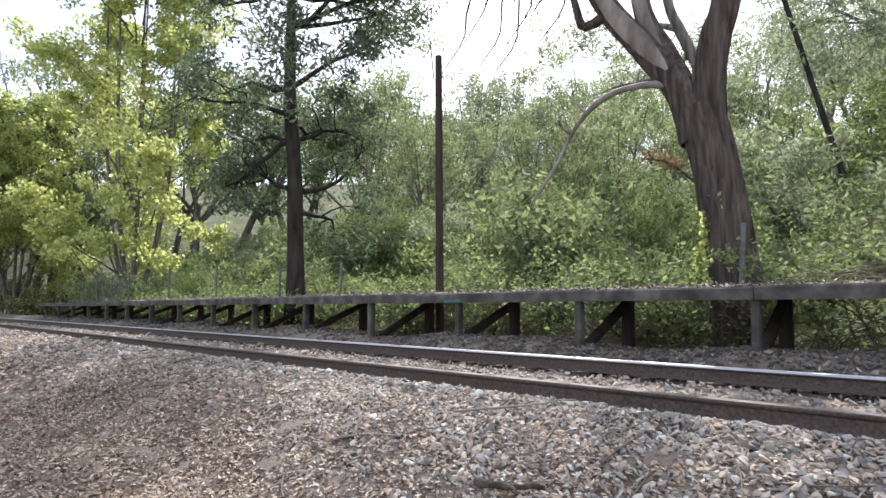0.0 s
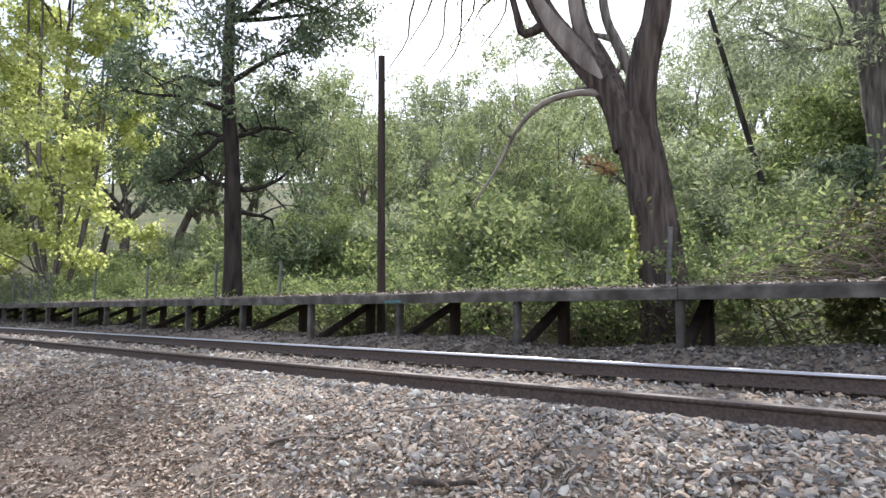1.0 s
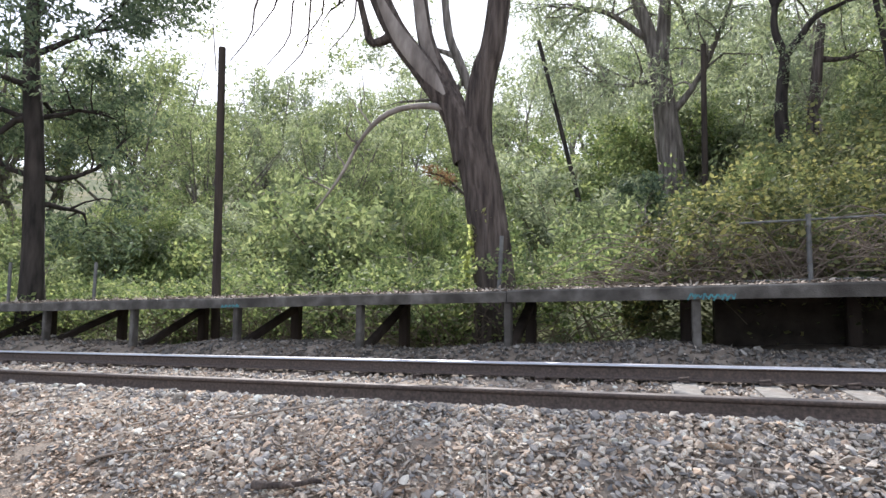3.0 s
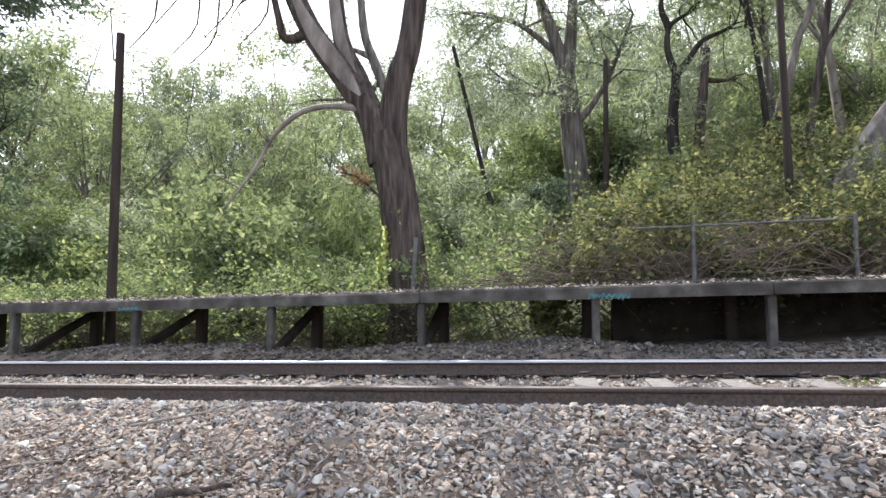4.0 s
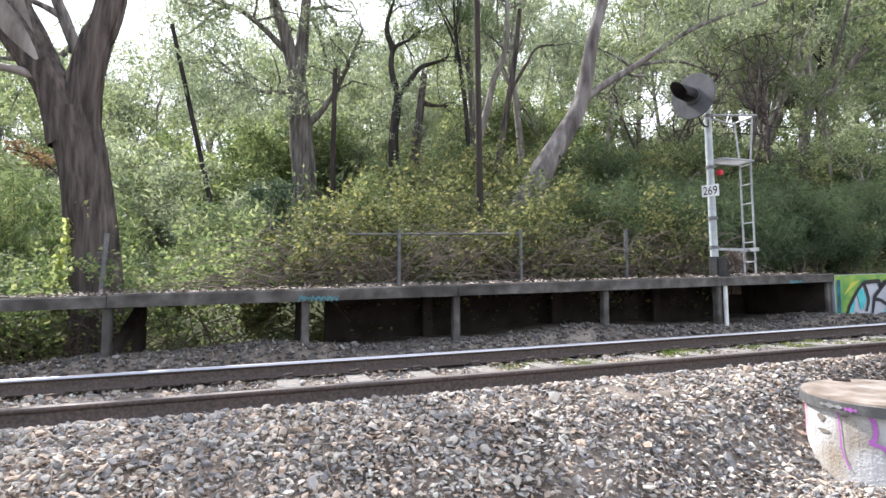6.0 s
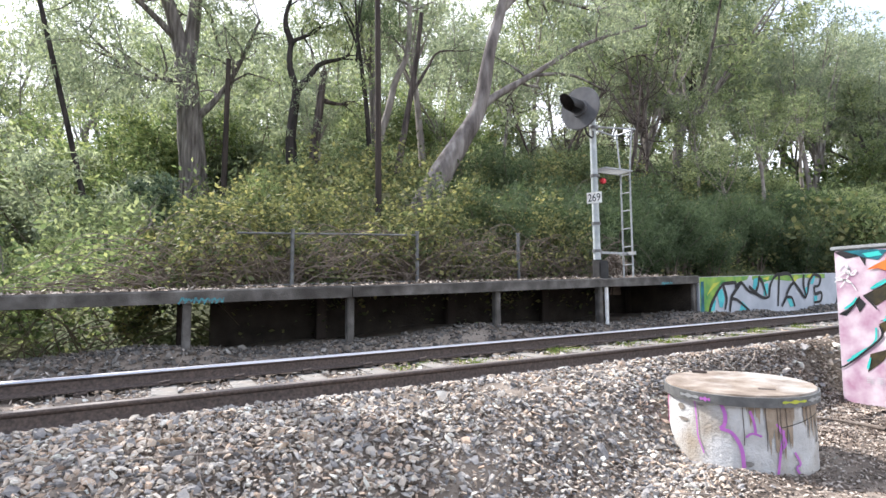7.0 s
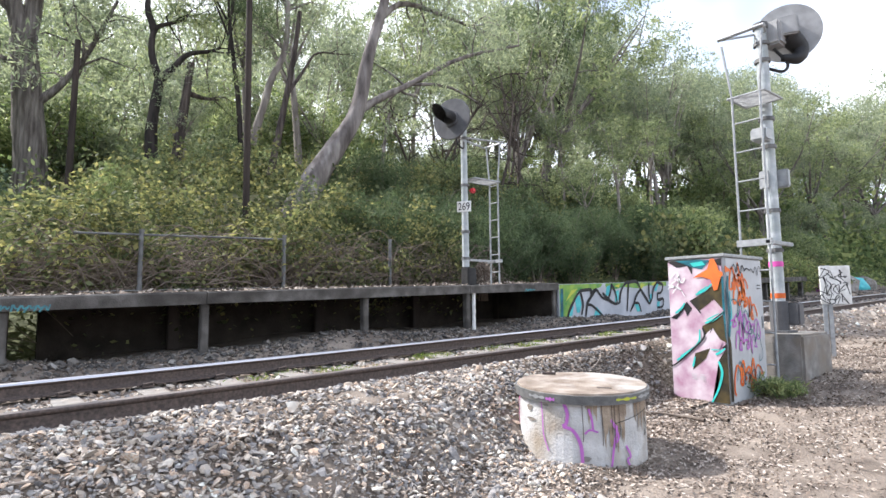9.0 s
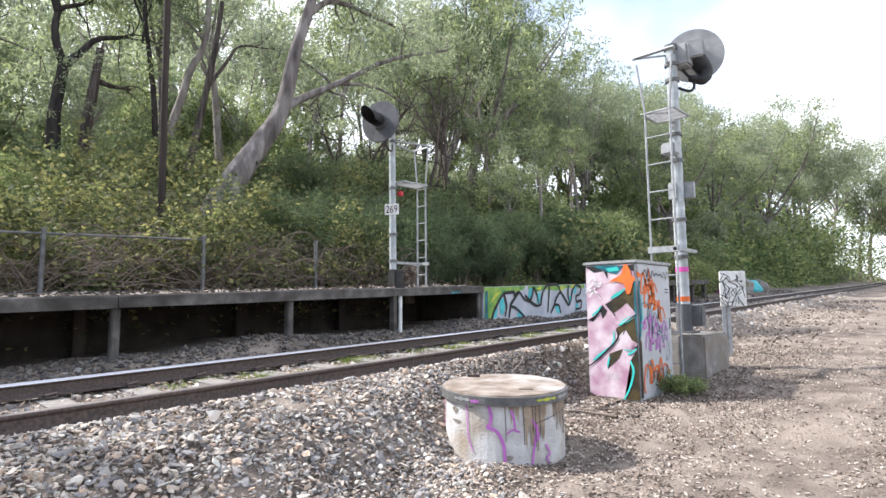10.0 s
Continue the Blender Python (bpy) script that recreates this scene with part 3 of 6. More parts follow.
for keys in ([(0.25, 0.01), (0.34, 0.15), (0.53, 0.34), (0.68, 0.45)],
             [(0.68, 0.45), (1.06, 0.46), (1.05, 0.38), (1.24, 0.46), (1.44, 0.32), (1.66, 0.26)],
             [(1.66, 0.26), (1.77, 0.41), (1.81, 0.55)],
             [(0.68, 0.45), (0.77, 0.21), (0.71, 0.03)],
             [(1.24, 0.46), (1.05, 0.33), (0.91, 0.21), (1.1, 0.17), (1.47, -0.03)],
             [(0.91, 0.21), (0.85, -0.01)],
             [(1.47, 0.39), (1.72, 0.25), (1.94, 0.18), (2.11, 0.19)],
             [(1.81, 0.55), (1.94, 0.41), (2.02, 0.21)],
             [(2.11, 0.19), (2.17, 0.38), (2.31, 0.53)],
             [(2.31, 0.53), (2.48, 0.57), (2.46, 0.34), (2.4, 0.02)],
             [(2.48, 0.57), (2.83, 0.58), (3.01, 0.43)],
             [(3.01, 0.43), (2.83, 0.33), (2.72, 0.18), (2.9, 0.15), (2.99, -0.01)],
             [(2.72, 0.18), (2.53, 0.01)],
             [(3.01, 0.43), (3.23, 0.25), (3.38, 0.14), (3.49, 0.23)],
             [(3.38, 0.56), (3.36, 0.36), (3.42, 0.15)],
             [(3.49, 0.23), (3.57, 0.43), (3.75, 0.56)],
             [(3.75, 0.56), (4.01, 0.5), (3.93, 0.35), (3.75, 0.33)],
             [(3.75, 0.33), (3.77, 0.2), (4.01, 0.21), (3.97, 0.06), (3.71, 0.04)]):
    wall_line(keys, 0.055, P_BLACK)
for a in (4.6, 5.4, 6.2):
    wall_line([(a, 0.0), (a + 0.15, 0.3), (a + 0.1, 0.5), (a + 0.45, 0.52)], 0.055, P_BLACK)
    wall_line([(a + 0.45, 0.52), (a + 0.4, 0.3), (a + 0.65, 0.05)], 0.055, P_BLACK)
    wall_shape([(a + 0.42, 0.3), (a + 0.52, 0.32), (a + 0.6, 0.5), (a + 0.5, 0.5)], P_CYAN, 0.008)
# small blue-green tags on the platform edge
for x0, n, h in ((0.45, 7, 0.09), (-5.85, 5, 0.06), (8.0, 4, 0.06)):
    for k in range(n):
        a = x0 + k * 0.065

        def edge(u, w, c):
            return Vector((u, PLAT_Y + float(swing(u)) - c, deck_z(u) - 0.12 + w))

        stroke("painted_line", None, [(a + RNG.uniform(-0.02, 0.02), -h * RNG.uniform(0.3, 0.5)), (a + 0.03, h * RNG.uniform(0.2, 0.5)), (a + 0.05, -h * RNG.uniform(0, 0.4)), (a + 0.07, h * RNG.uniform(0, 0.4))], 0.016, P_TAG, platform, 0.004, 8, edge)


# ---- signals ----
def disc_head(thing, centre, facing, dia, face_mat, hood_len, back_box):
    """A round target with a hooded lamp in front and its housing behind."""
    f = Vector(facing).normalized()
    m = Matrix.Translation(centre) @ f.to_track_quat("Z", "Y").to_matrix().to_4x4()
    bm = bmesh.new()
    bmesh.ops.create_cone(bm, cap_ends=True, segments=40, radius1=dia / 2, radius2=dia / 2 - 0.01, depth=0.025, matrix=m)
    bmesh.ops.create_cone(bm, cap_ends=True, segments=24, radius1=0.15, radius2=0.14, depth=0.05, matrix=m @ Matrix.Translation((0, 0, 0.03)))
    disc = add(part("target_disc", bm, face_mat), thing)
    tagged(disc, "round grey target disc")
    # open-bottomed hood, cut slanting at its mouth
    bm = bmesh.new()
    seg, rows = 20, 6
    grid = []
    for i in range(rows + 1):
        row = []
        for k in range(seg + 1):
            a = radians(-35 + 250 * k / seg)
            top = (math.sin(a) + 1) / 2
            z = hood_len * i / rows * (0.45 + 0.55 * top)
            r = 0.125 - 0.012 * i / rows
            row.append(bm.verts.new(m @ Vector((r * math.cos(a), r * math.sin(a), 0.03 + z))))
        grid.append(row)
    for a, b in zip(grid, grid[1:]):
        for k in range(seg):
            bm.faces.new((a[k], a[k + 1], b[k + 1], b[k]))
    hood = add(part("lamp_hood", bm, M_BLACK), thing)
    hood.modifiers.new("thick", "SOLIDIFY").thickness = 0.006
    tagged(hood, "black sheet-metal lamp hood")
    bm = bmesh.new()
    bmesh.ops.create_cone(bm, cap_ends=True, segments=20, radius1=0.1, radius2=0.1, depth=0.02, matrix=m @ Matrix.Translation((0, 0, 0.07)))
    add(part("lens", bm, M_BLACK), thing)
    bm = bmesh.new()
    box(bm, (-back_box, -back_box, -0.3), (back_box, back_box * 1.1, -0.012), 0.02, m)
    add(part("lamp_housing", bm, M_DISC if face_mat is M_DISC else M_DISC_PALE), thing)
    return m


def ladder(thing, x, y, z0, z1, gap, flare=0.0, step_h=0.32):
    for s in (-1, 1):
        bm = bmesh.new()
        rod(bm, (x, y + s * gap / 2, z0), (x, y + s * gap / 2, z1), 0.016, seg=8)
        rod(bm, (x, y + s * gap / 2, z1), (x + flare, y + s * (gap / 2 + 0.08), z1 + 0.75), 0.015, seg=8)
        add(part("stringer", bm, M_GALV), thing)
    k = z0 + 0.25
    while k < z1:
        bm = bmesh.new()
        rod(bm, (x, y - gap / 2, k), (x, y + gap / 2, k), 0.011, seg=6)
        add(part("rung", bm, M_GALV), thing)
        k += step_h


def grating(thing, x0, x1, y0, y1, z):
    bm = bmesh.new()
    for a, b in (((x0, y0), (x1, y0)), ((x0, y1), (x1, y1)), ((x0, y0), (x0, y1)), ((x1, y0), (x1, y1))):
        rod(bm, (*a, z), (*b, z), 0.015, seg=6)
    plate = add(part("footplate", bm, M_GALV), thing)
    for x in np.linspace(x0, x1, 14)[1:-1]:
        bm = bmesh.new()
        box(bm, (x - 0.006, y0, z - 0.015), (x + 0.006, y1, z + 0.012))
        add(part("grating_bar", bm, M_GALV), thing)


# the signal on the platform
sx, sy = 6.9, 7.25
sz = deck_z(sx)
signal = empty("railway_signal", pose(sx, sy, sz))
tagged(signal, "silver-painted railway signal mast with a round target standing on the platform", "signal")
bm = bmesh.new()
rod(bm, (sx, sy, sz), (sx - 0.02, sy, 4.62), 0.062, 0.055, 16)
add(part("mast", bm, M_SILVER, label="blotchy silver painted tube"), signal)
bm = bmesh.new()
box(bm, (sx - 0.1, sy - 0.17, sz), (sx + 0.1, sy - 0.02, sz + 0.3), 0.015)
box(bm, (sx - 0.13, sy - 0.2, sz - 0.005), (sx + 0.16, sy + 0.14, sz + 0.025), 0.005)
rod(bm, (sx, sy, sz), (sx, sy, sz + 0.32), 0.085, seg=12)
add(part("base_box", bm, M_BLACK), signal)
for z in (2.15, 2.62, 3.45, 4.3):
    bm = bmesh.new()
    rod(bm, (sx, sy, z), (sx, sy, z + 0.05), 0.078, seg=14)
    add(part("collar", bm, M_GALV_OLD), signal)
disc_head(signal, (sx - 0.36, sy - 0.08, 4.6), (-0.94, -0.34, 0.0), 0.74, M_DISC, 0.52, 0.1)
bm = bmesh.new()
rod(bm, (sx - 0.2, sy - 0.03, 4.45), (sx, sy, 4.4), 0.03, seg=8)
rod(bm, (sx - 0.2, sy - 0.03, 4.62), (sx, sy, 4.58), 0.025, seg=8)
add(part("bracket", bm, M_BLACK), signal)
v, f = tube(curve_pts([(sx - 0.25, sy - 0.03, 4.4), (sx - 0.22, sy - 0.08, 4.18), (sx - 0.1, sy - 0.08, 4.12), (sx - 0.06, sy - 0.05, 4.25)], 12),
            np.full(12, 0.016), 6)
add(mesh_of("cable", v, f, M_BLACK), signal)
lx = sx + 0.7
ladder(signal, lx, sy, sz, 3.6, 0.22, 0.0)
grating(signal, sx + 0.08, lx, sy - 0.17, sy + 0.17, 3.6)
bm = bmesh.new()
for s in (-1, 1):
    rod(bm, (sx, sy + s * 0.05, 4.33), (lx + 0.02, sy + s * 0.25, 4.33), 0.017, seg=8)
rod(bm, (lx + 0.02, sy - 0.25, 4.33), (lx + 0.02, sy + 0.25, 4.33), 0.017, seg=8)
add(part("guard_rail", bm, M_GALV), signal)
bm = bmesh.new()
box(bm, (sx, sy - 0.025, 2.13), (lx, sy + 0.025, 2.17), 0.004)
box(bm, (lx - 0.02, sy - 0.18, 2.12), (lx + 0.02, sy + 0.18, 2.18), 0.004)
add(part("tie_bar", bm, M_GALV), signal)
bm = bmesh.new()
box(bm, (sx + 0.06, sy - 0.12, 3.34), (sx + 0.16, sy - 0.03, 3.43), 0.02)
add(part("red_lamp_box", bm, M_RED, label="small red box"), signal)
# number plate of the mast
pm = Matrix.Translation((sx - 0.09, sy - 0.07, 3.08)) @ Vector((-0.86, -0.5, 0)).to_track_quat("Z", "Y").to_matrix().to_4x4()
bm = bmesh.new()
box(bm, (-0.13, -0.095, -0.004), (0.13, 0.095, 0.004), 0.003, pm)
plate = add(part("sign_plate", bm, M_WHITE, label="white plate with black figures 269"), signal)


def lettering(name, text, m, size, mat, parent):
    cu = bpy.data.curves.new(name, "FONT")
    cu.body, cu.size, cu.align_x, cu.align_y, cu.extrude = text, size, "CENTER", "CENTER", 0.001
    tmp = bpy.data.objects.new(name, cu)
    scene.collection.objects.link(tmp)
    me = bpy.data.meshes.new_from_object(tmp.evaluated_get(bpy.context.evaluated_depsgraph_get()))
    bpy.data.objects.remove(tmp)
    me.materials.clear()
    me.materials.append(mat)
    me.transform(m)
    return add(new(name, me), parent)


lettering("figures", "269", pm @ Matrix.Translation((0, -0.005, 0.007)) @ Matrix.Diagonal((0.78, 1, 1, 1)), 0.19, P_BLACK, signal)
# white conduit below the deck
bm = bmesh.new()
rod(bm, (6.76, PLAT_Y + 0.16, ground_at(sx, 7.0) - 0.1), (6.76, PLAT_Y + 0.16, sz - 0.13), 0.033, seg=12)
tagged(part("conduit", bm, M_WHITE), "white plastic conduit rising beside a platform post", "pipe")

# the signal seen from behind on its concrete block
bx, by, bz = 8.84, 2.99, 0.97
block_top = bz - 0.01
bm = bmesh.new()
box(bm, (8.42, 2.58, ground_at(8.8, 2.9) - 0.3), (9.4, 3.42, block_top), 0.03)
tagged(part("foundation_block", bm, M_CONCRETE_PALE), "rough grey concrete foundation block of a signal", "concrete block")
big = empty("railway_signal", pose(bx, by, block_top))
tagged(big, "tall silver railway signal mast seen from behind, with ladder and footplate", "signal")
bm = bmesh.new()
rod(bm, (bx, by, block_top), (bx, by, 5.3), 0.088, 0.078, 18)
add(part("mast", bm, M_SILVER, label="blotchy silver tube with sprayed bands"), big)
bm = bmesh.new()
rod(bm, (bx, by, 5.25), (bx, by, 5.33), 0.1, seg=16)
add(part("cap", bm, M_GALV_OLD), big)
bm = bmesh.new()
box(bm, (bx - 0.16, by - 0.16, block_top), (bx + 0.16, by + 0.16, block_top + 0.03), 0.006)
rod(bm, (bx, by, block_top), (bx, by, block_top + 0.42), 0.115, seg=14)
box(bm, (bx + 0.02, by - 0.24, block_top + 0.1), (bx + 0.2, by - 0.06, block_top + 0.4), 0.02)
add(part("base_box", bm, M_DISC), big)
for z, mat in ((1.85, P_MAGENTA), (1.42, P_ORANGE)):
    bm = bmesh.new()
    rod(bm, (bx, by, z), (bx, by, z + 0.07), 0.0895, seg=18)
    add(part("sprayed_band", bm, mat), big)
for z in (2.05, 2.6, 3.5, 3.9, 4.75, 5.0):
    bm = bmesh.new()
    rod(bm, (bx, by, z), (bx, by, z + 0.05), 0.104, seg=16)
    add(part("collar", bm, M_GALV_OLD), big)
dm = disc_head(big, (bx + 0.42, by - 0.2, 5.24), (0.93, 0.36, 0.0), 0.86, M_DISC_PALE, 0.5, 0.13)
bm = bmesh.new()
box(bm, (bx + 0.02, by - 0.24, 4.99), (bx + 0.3, by + 0.0, 5.34), 0.03)
add(part("relay_box", bm, M_DISC_PALE, label="grey box behind the target"), big)
v, f = tube(curve_pts([(bx + 0.3, by - 0.25, 5.15), (bx + 0.42, by - 0.35, 4.95), (bx + 0.3, by - 0.34, 4.78), (bx + 0.16, by - 0.2, 4.8)], 14),
            np.linspace(0.14, 0.05, 14), 9)
add(mesh_of("lamp_cover", v, f, M_BLACK, smooth=True), big)
v, f = tube(curve_pts([(bx + 0.1, by - 0.12, 4.95), (bx + 0.2, by - 0.25, 4.72), (bx + 0.1, by - 0.22, 4.58), (bx + 0.05, by - 0.06, 4.66)], 12),
            np.full(12, 0.022), 7)
add(mesh_of("cable", v, f, M_BLACK), big)
blx = bx - 0.62
ladder(big, blx, by, ground_at(blx, by), 4.15, 0.36, -0.04, 0.4)
grating(big, blx, bx - 0.06, by - 0.24, by + 0.24, 4.15)
bm = bmesh.new()
for s in (-1, 1):
    rod(bm, (bx, by + s * 0.06, 5.2), (blx - 0.05, by + s * 0.3, 5.0), 0.017, seg=8)
rod(bm, (blx - 0.05, by - 0.3, 5.0), (blx - 0.05, by + 0.3, 5.0), 0.026, seg=8)
add(part("guard_rail", bm, M_GALV), big)
bm = bmesh.new()
box(bm, (blx - 0.03, by - 0.2, 2.12), (bx + 0.1, by - 0.14, 2.17), 0.005)
box(bm, (blx - 0.03, by - 0.22, 2.1), (blx + 0.03, by + 0.22, 2.19), 0.005)
add(part("tie_bar", bm, M_GALV), big)
bm = bmesh.new()
box(bm, (bx - 0.42, by - 0.14, 3.55), (bx - 0.18, by + 0.06, 3.72), 0.02)
rod(bm, (bx - 0.2, by, 3.62), (bx, by, 3.62), 0.02, seg=8)
add(part("junction_box", bm, M_GALV), big)
bm = bmesh.new()
box(bm, (bx + 0.06, by - 0.2, 2.95), (bx + 0.16, by - 0.02, 3.2), 0.015)
add(part("telephone_box", bm, M_GALV), big)
bm = bmesh.new()
box(bm, (bx - 0.12, by - 0.03, 2.93), (bx - 0.09, by + 0.1, 3.18), 0.01)
add(part("cover_plate", bm, M_GALV), big)

# ---- relay cabinet with graffiti ----
cx0, cx1, cy0, cy1, cz0, cz1 = 7.05, 8.05, 2.87, 3.56, 0.2, 1.9
cabinet = empty("relay_cabinet", pose(7.55, 3.2, cz0))
tagged(cabinet, "tall metal relay cabinet covered in pink, black and orange graffiti", "cabinet")
bm = bmesh.new()
box(bm, (cx0 - 0.04, cy0 - 0.04, cz0 - 0.35), (cx1 + 0.04, cy1 + 0.04, cz0), 0.012)
add(part("plinth", bm, M_CONCRETE_PALE, label="low concrete plinth"), cabinet)
bm = bmesh.new()
box(bm, (cx0, cy0, cz0), (cx1, cy1, cz1), 0.012)
add(part("body", bm, P_PALE), cabinet)
bm = bmesh.new()
box(bm, (cx0 - 0.025, cy0 - 0.025, cz1), (cx1 + 0.025, cy1 + 0.025, cz1 + 0.04), 0.008)
add(part("roof", bm, M_GALV, label="pale sheet-metal roof"), cabinet)
# door on the end, drawn pink, with seam and louvres
fd = Matrix(((0, 0, -1, cx0), (-1, 0, 0, cy1), (0, 1, 0, cz0), (0, 0, 0, 1)))
fs = Matrix(((1, 0, 0, cx0), (0, 0, -1, cy0), (0, 1, 0, cz0), (0, 0, 0, 1)))
bm = bmesh.new()
box(bm, (0.015, 0.03, 0.0), (0.675, 1.685, 0.014), 0.004, fd)
door = add(part("door", bm, P_PINK, label="door sprayed pink"), cabinet)
bm = bmesh.new()
box(bm, (0.03, 0.03, 0.0), (0.97, 1.685, 0.012), 0.004, fs)
add(part("side_door", bm, P_PALE, label="pale grey door with scribbled tags"), cabinet)


def on(fr, lift0):
    def shape(pts, mat, lift=0.0):
        flat_shape("painted_shape", fr, pts, mat, cabinet, lift0 + lift)

    def line(keys, w, mat, lift=0.004):
        stroke("painted_line", fr, keys, w, mat, cabinet, lift0 + lift, 16)
    return shape, line


shape, line = on(fd, 0.017)
W, H = 0.69, 1.7
shape([(0.282, 1.198), (0.469, 1.297), (0.641, 1.434), (0.69, 1.472), (0.69, 1.061), (0.571, 1.206), (0.394, 1.084)], P_OLIVE, 0)
shape([(0.41, 0.894), (0.676, 1.034), (0.69, 0.711), (0.602, 0.757), (0.542, 0.871), (0.436, 0.78)], P_OLIVE, 0)
shape([(0.309, 0.574), (0.494, 0.643), (0.436, 0.521), (0.274, 0.377)], P_OLIVE, 0)
shape([(0.586, 0.506), (0.69, 0.666), (0.69, 0.635), (0.69, 0.03), (0.486, 0.03), (0.577, 0.217)], P_OLIVE, 0)
shape([(0.015, 1.677), (0.089, 1.685), (0.331, 1.673), (0.32, 1.51), (0.266, 1.616), (0.131, 1.601)], P_BLACK, 0.001)
shape([(0.019, 0.989), (0.123, 1.046), (0.236, 1.183), (0.301, 1.107), (0.236, 1.008), (0.201, 1.099), (0.101, 0.97)], P_BLACK, 0.001)
shape([(0.492, 1.662), (0.681, 1.685), (0.675, 1.594), (0.619, 1.616)], P_BLACK, 0.001)
shape([(0.629, 0.654), (0.69, 0.704), (0.69, 0.628), (0.69, 0.643)], P_BLACK, 0.001)
shape([(0.109, 1.685), (0.393, 1.685), (0.541, 1.67), (0.446, 1.567), (0.326, 1.594), (0.227, 1.643)], P_DTEAL, 0.002)
shape([(0.668, 1.472), (0.69, 1.472), (0.69, 0.73), (0.678, 0.787), (0.663, 1.091)], P_DTEAL, 0.002)
shape([(0.297, 1.647), (0.452, 1.662), (0.489, 1.616), (0.346, 1.601)], P_TEAL, 0.003)
shape([(0.332, 1.259), (0.529, 1.464), (0.564, 1.365), (0.427, 1.282)], P_PINK, 0.004)
shape([(0.405, 0.932), (0.545, 1.198), (0.682, 1.072), (0.497, 0.947)], P_PINK, 0.004)
shape([(0.437, 0.787), (0.534, 0.879), (0.641, 0.711), (0.594, 0.628)], P_PINK, 0.004)
for keys, w in (([(0.357, 1.266), (0.471, 1.32), (0.557, 1.388)], 0.022),
                ([(0.379, 1.289), (0.498, 1.365)], 0.012),
                ([(0.454, 0.932), (0.574, 0.985), (0.678, 1.069)], 0.022),
                ([(0.473, 0.97), (0.619, 1.046)], 0.012),
                ([(0.09, 1.046), (0.169, 1.107), (0.214, 1.168)], 0.022),
                ([(0.079, 0.475), (0.257, 0.597), (0.365, 0.711), (0.383, 0.856)], 0.022),
                ([(0.557, 0.574), (0.613, 0.605), (0.67, 0.65)], 0.022),
                ([(0.586, 0.498), (0.62, 0.369), (0.566, 0.179), (0.488, 0.03)], 0.024),
                ([(0.277, 0.415), (0.311, 0.536)], 0.02),
                ([(0.51, 0.628), (0.619, 0.628)], 0.012),
                ([(0.126, 0.529), (0.328, 0.666)], 0.01)):
    line(keys, w, P_TEAL, 0.006)
for keys, w in (([(0.418, 0.879), (0.437, 0.787), (0.368, 0.692), (0.095, 0.453), (0.005, 0.399)], 0.02),
                ([(0.282, 1.198), (0.374, 1.091), (0.404, 1.046)], 0.016),
                ([(0.035, 0.985), (0.143, 1.046), (0.248, 1.183)], 0.014),
                ([(0.682, 1.069), (0.496, 0.932)], 0.012),
                ([(0.535, 0.886), (0.505, 0.818)], 0.01)):
    line(keys, w, P_BLACK, 0.0065)
for keys in ([(0.04, 1.472), (0.119, 1.548), (0.154, 1.472), (0.068, 1.415), (0.005, 1.339)],
             [(0.093, 1.472), (0.191, 1.415), (0.228, 1.472), (0.128, 1.396)],
             [(0.024, 1.365), (0.146, 1.358), (0.22, 1.251)],
             [(0.126, 1.529), (0.16, 1.434), (0.058, 1.282)],
             [(0.005, 1.396), (0.09, 1.373), (0.184, 1.32)]):
    line(keys, 0.011, P_WHITE, 0.006)
shape([(0.551, 1.685), (0.591, 1.685), (0.627, 1.616), (0.647, 1.54), (0.69, 1.517), (0.69, 1.487), (0.664, 1.464), (0.618, 1.32), (0.577, 1.312), (0.544, 1.441), (0.44, 1.479), (0.333, 1.468), (0.401, 1.51), (0.511, 1.563)], P_ORANGE, 0.008)
for k in range(8):
    line([(0.26 + 0.1 * (k % 2), 0.33 - 0.018 * (k // 2)), (0.32 + 0.1 * (k % 2), 0.33 - 0.018 * (k // 2))], 0.006, P_PALE, 0.009)
shape, line = on(fs, 0.015)
shape([(0.0, 0.06), (0.05, 0.05), (0.06, 0.7), (0.02, 0.8), (0.0, 0.8)], P_OLIVE, 0.0)
line([(0.02, 0.78), (0.05, 1.0), (0.03, 1.3), (0.06, 1.48)], 0.05, P_DTEAL, 0.001)
line([(0.06, 0.9), (0.1, 1.05), (0.08, 1.3)], 0.03, P_CYAN, 0.002)
shape([(0.0, 1.52), (0.16, 1.54), (0.0, 1.6)], P_ORANGE, 0.001)
r = random.Random(4)


def tag(a0, b0, a1, b1, turns, tall, w, mat, lift):
    """A looping sprayed signature running from one place to another."""
    n = turns * 9
    t = np.linspace(0, 1, n)
    ph = t * turns * 6.28 + r.uniform(0, 6)
    high = tall * (0.65 + 0.5 * np.sin(t * 9.0 + r.uniform(0, 6)))
    a = a0 + (a1 - a0) * t + 0.55 * tall * np.sin(ph) * (0.6 + 0.4 * np.sin(t * 15))
    b = b0 + (b1 - b0) * t + high * np.cos(ph * 1.0 + 0.6 * np.sin(ph))
    keys = list(zip(np.clip(a, 0.04, 0.96).tolist(), np.clip(b, 0.05, 1.66).tolist()))
    stroke("painted_line", fs, keys, w, mat, cabinet, 0.015 + lift, n * 2)


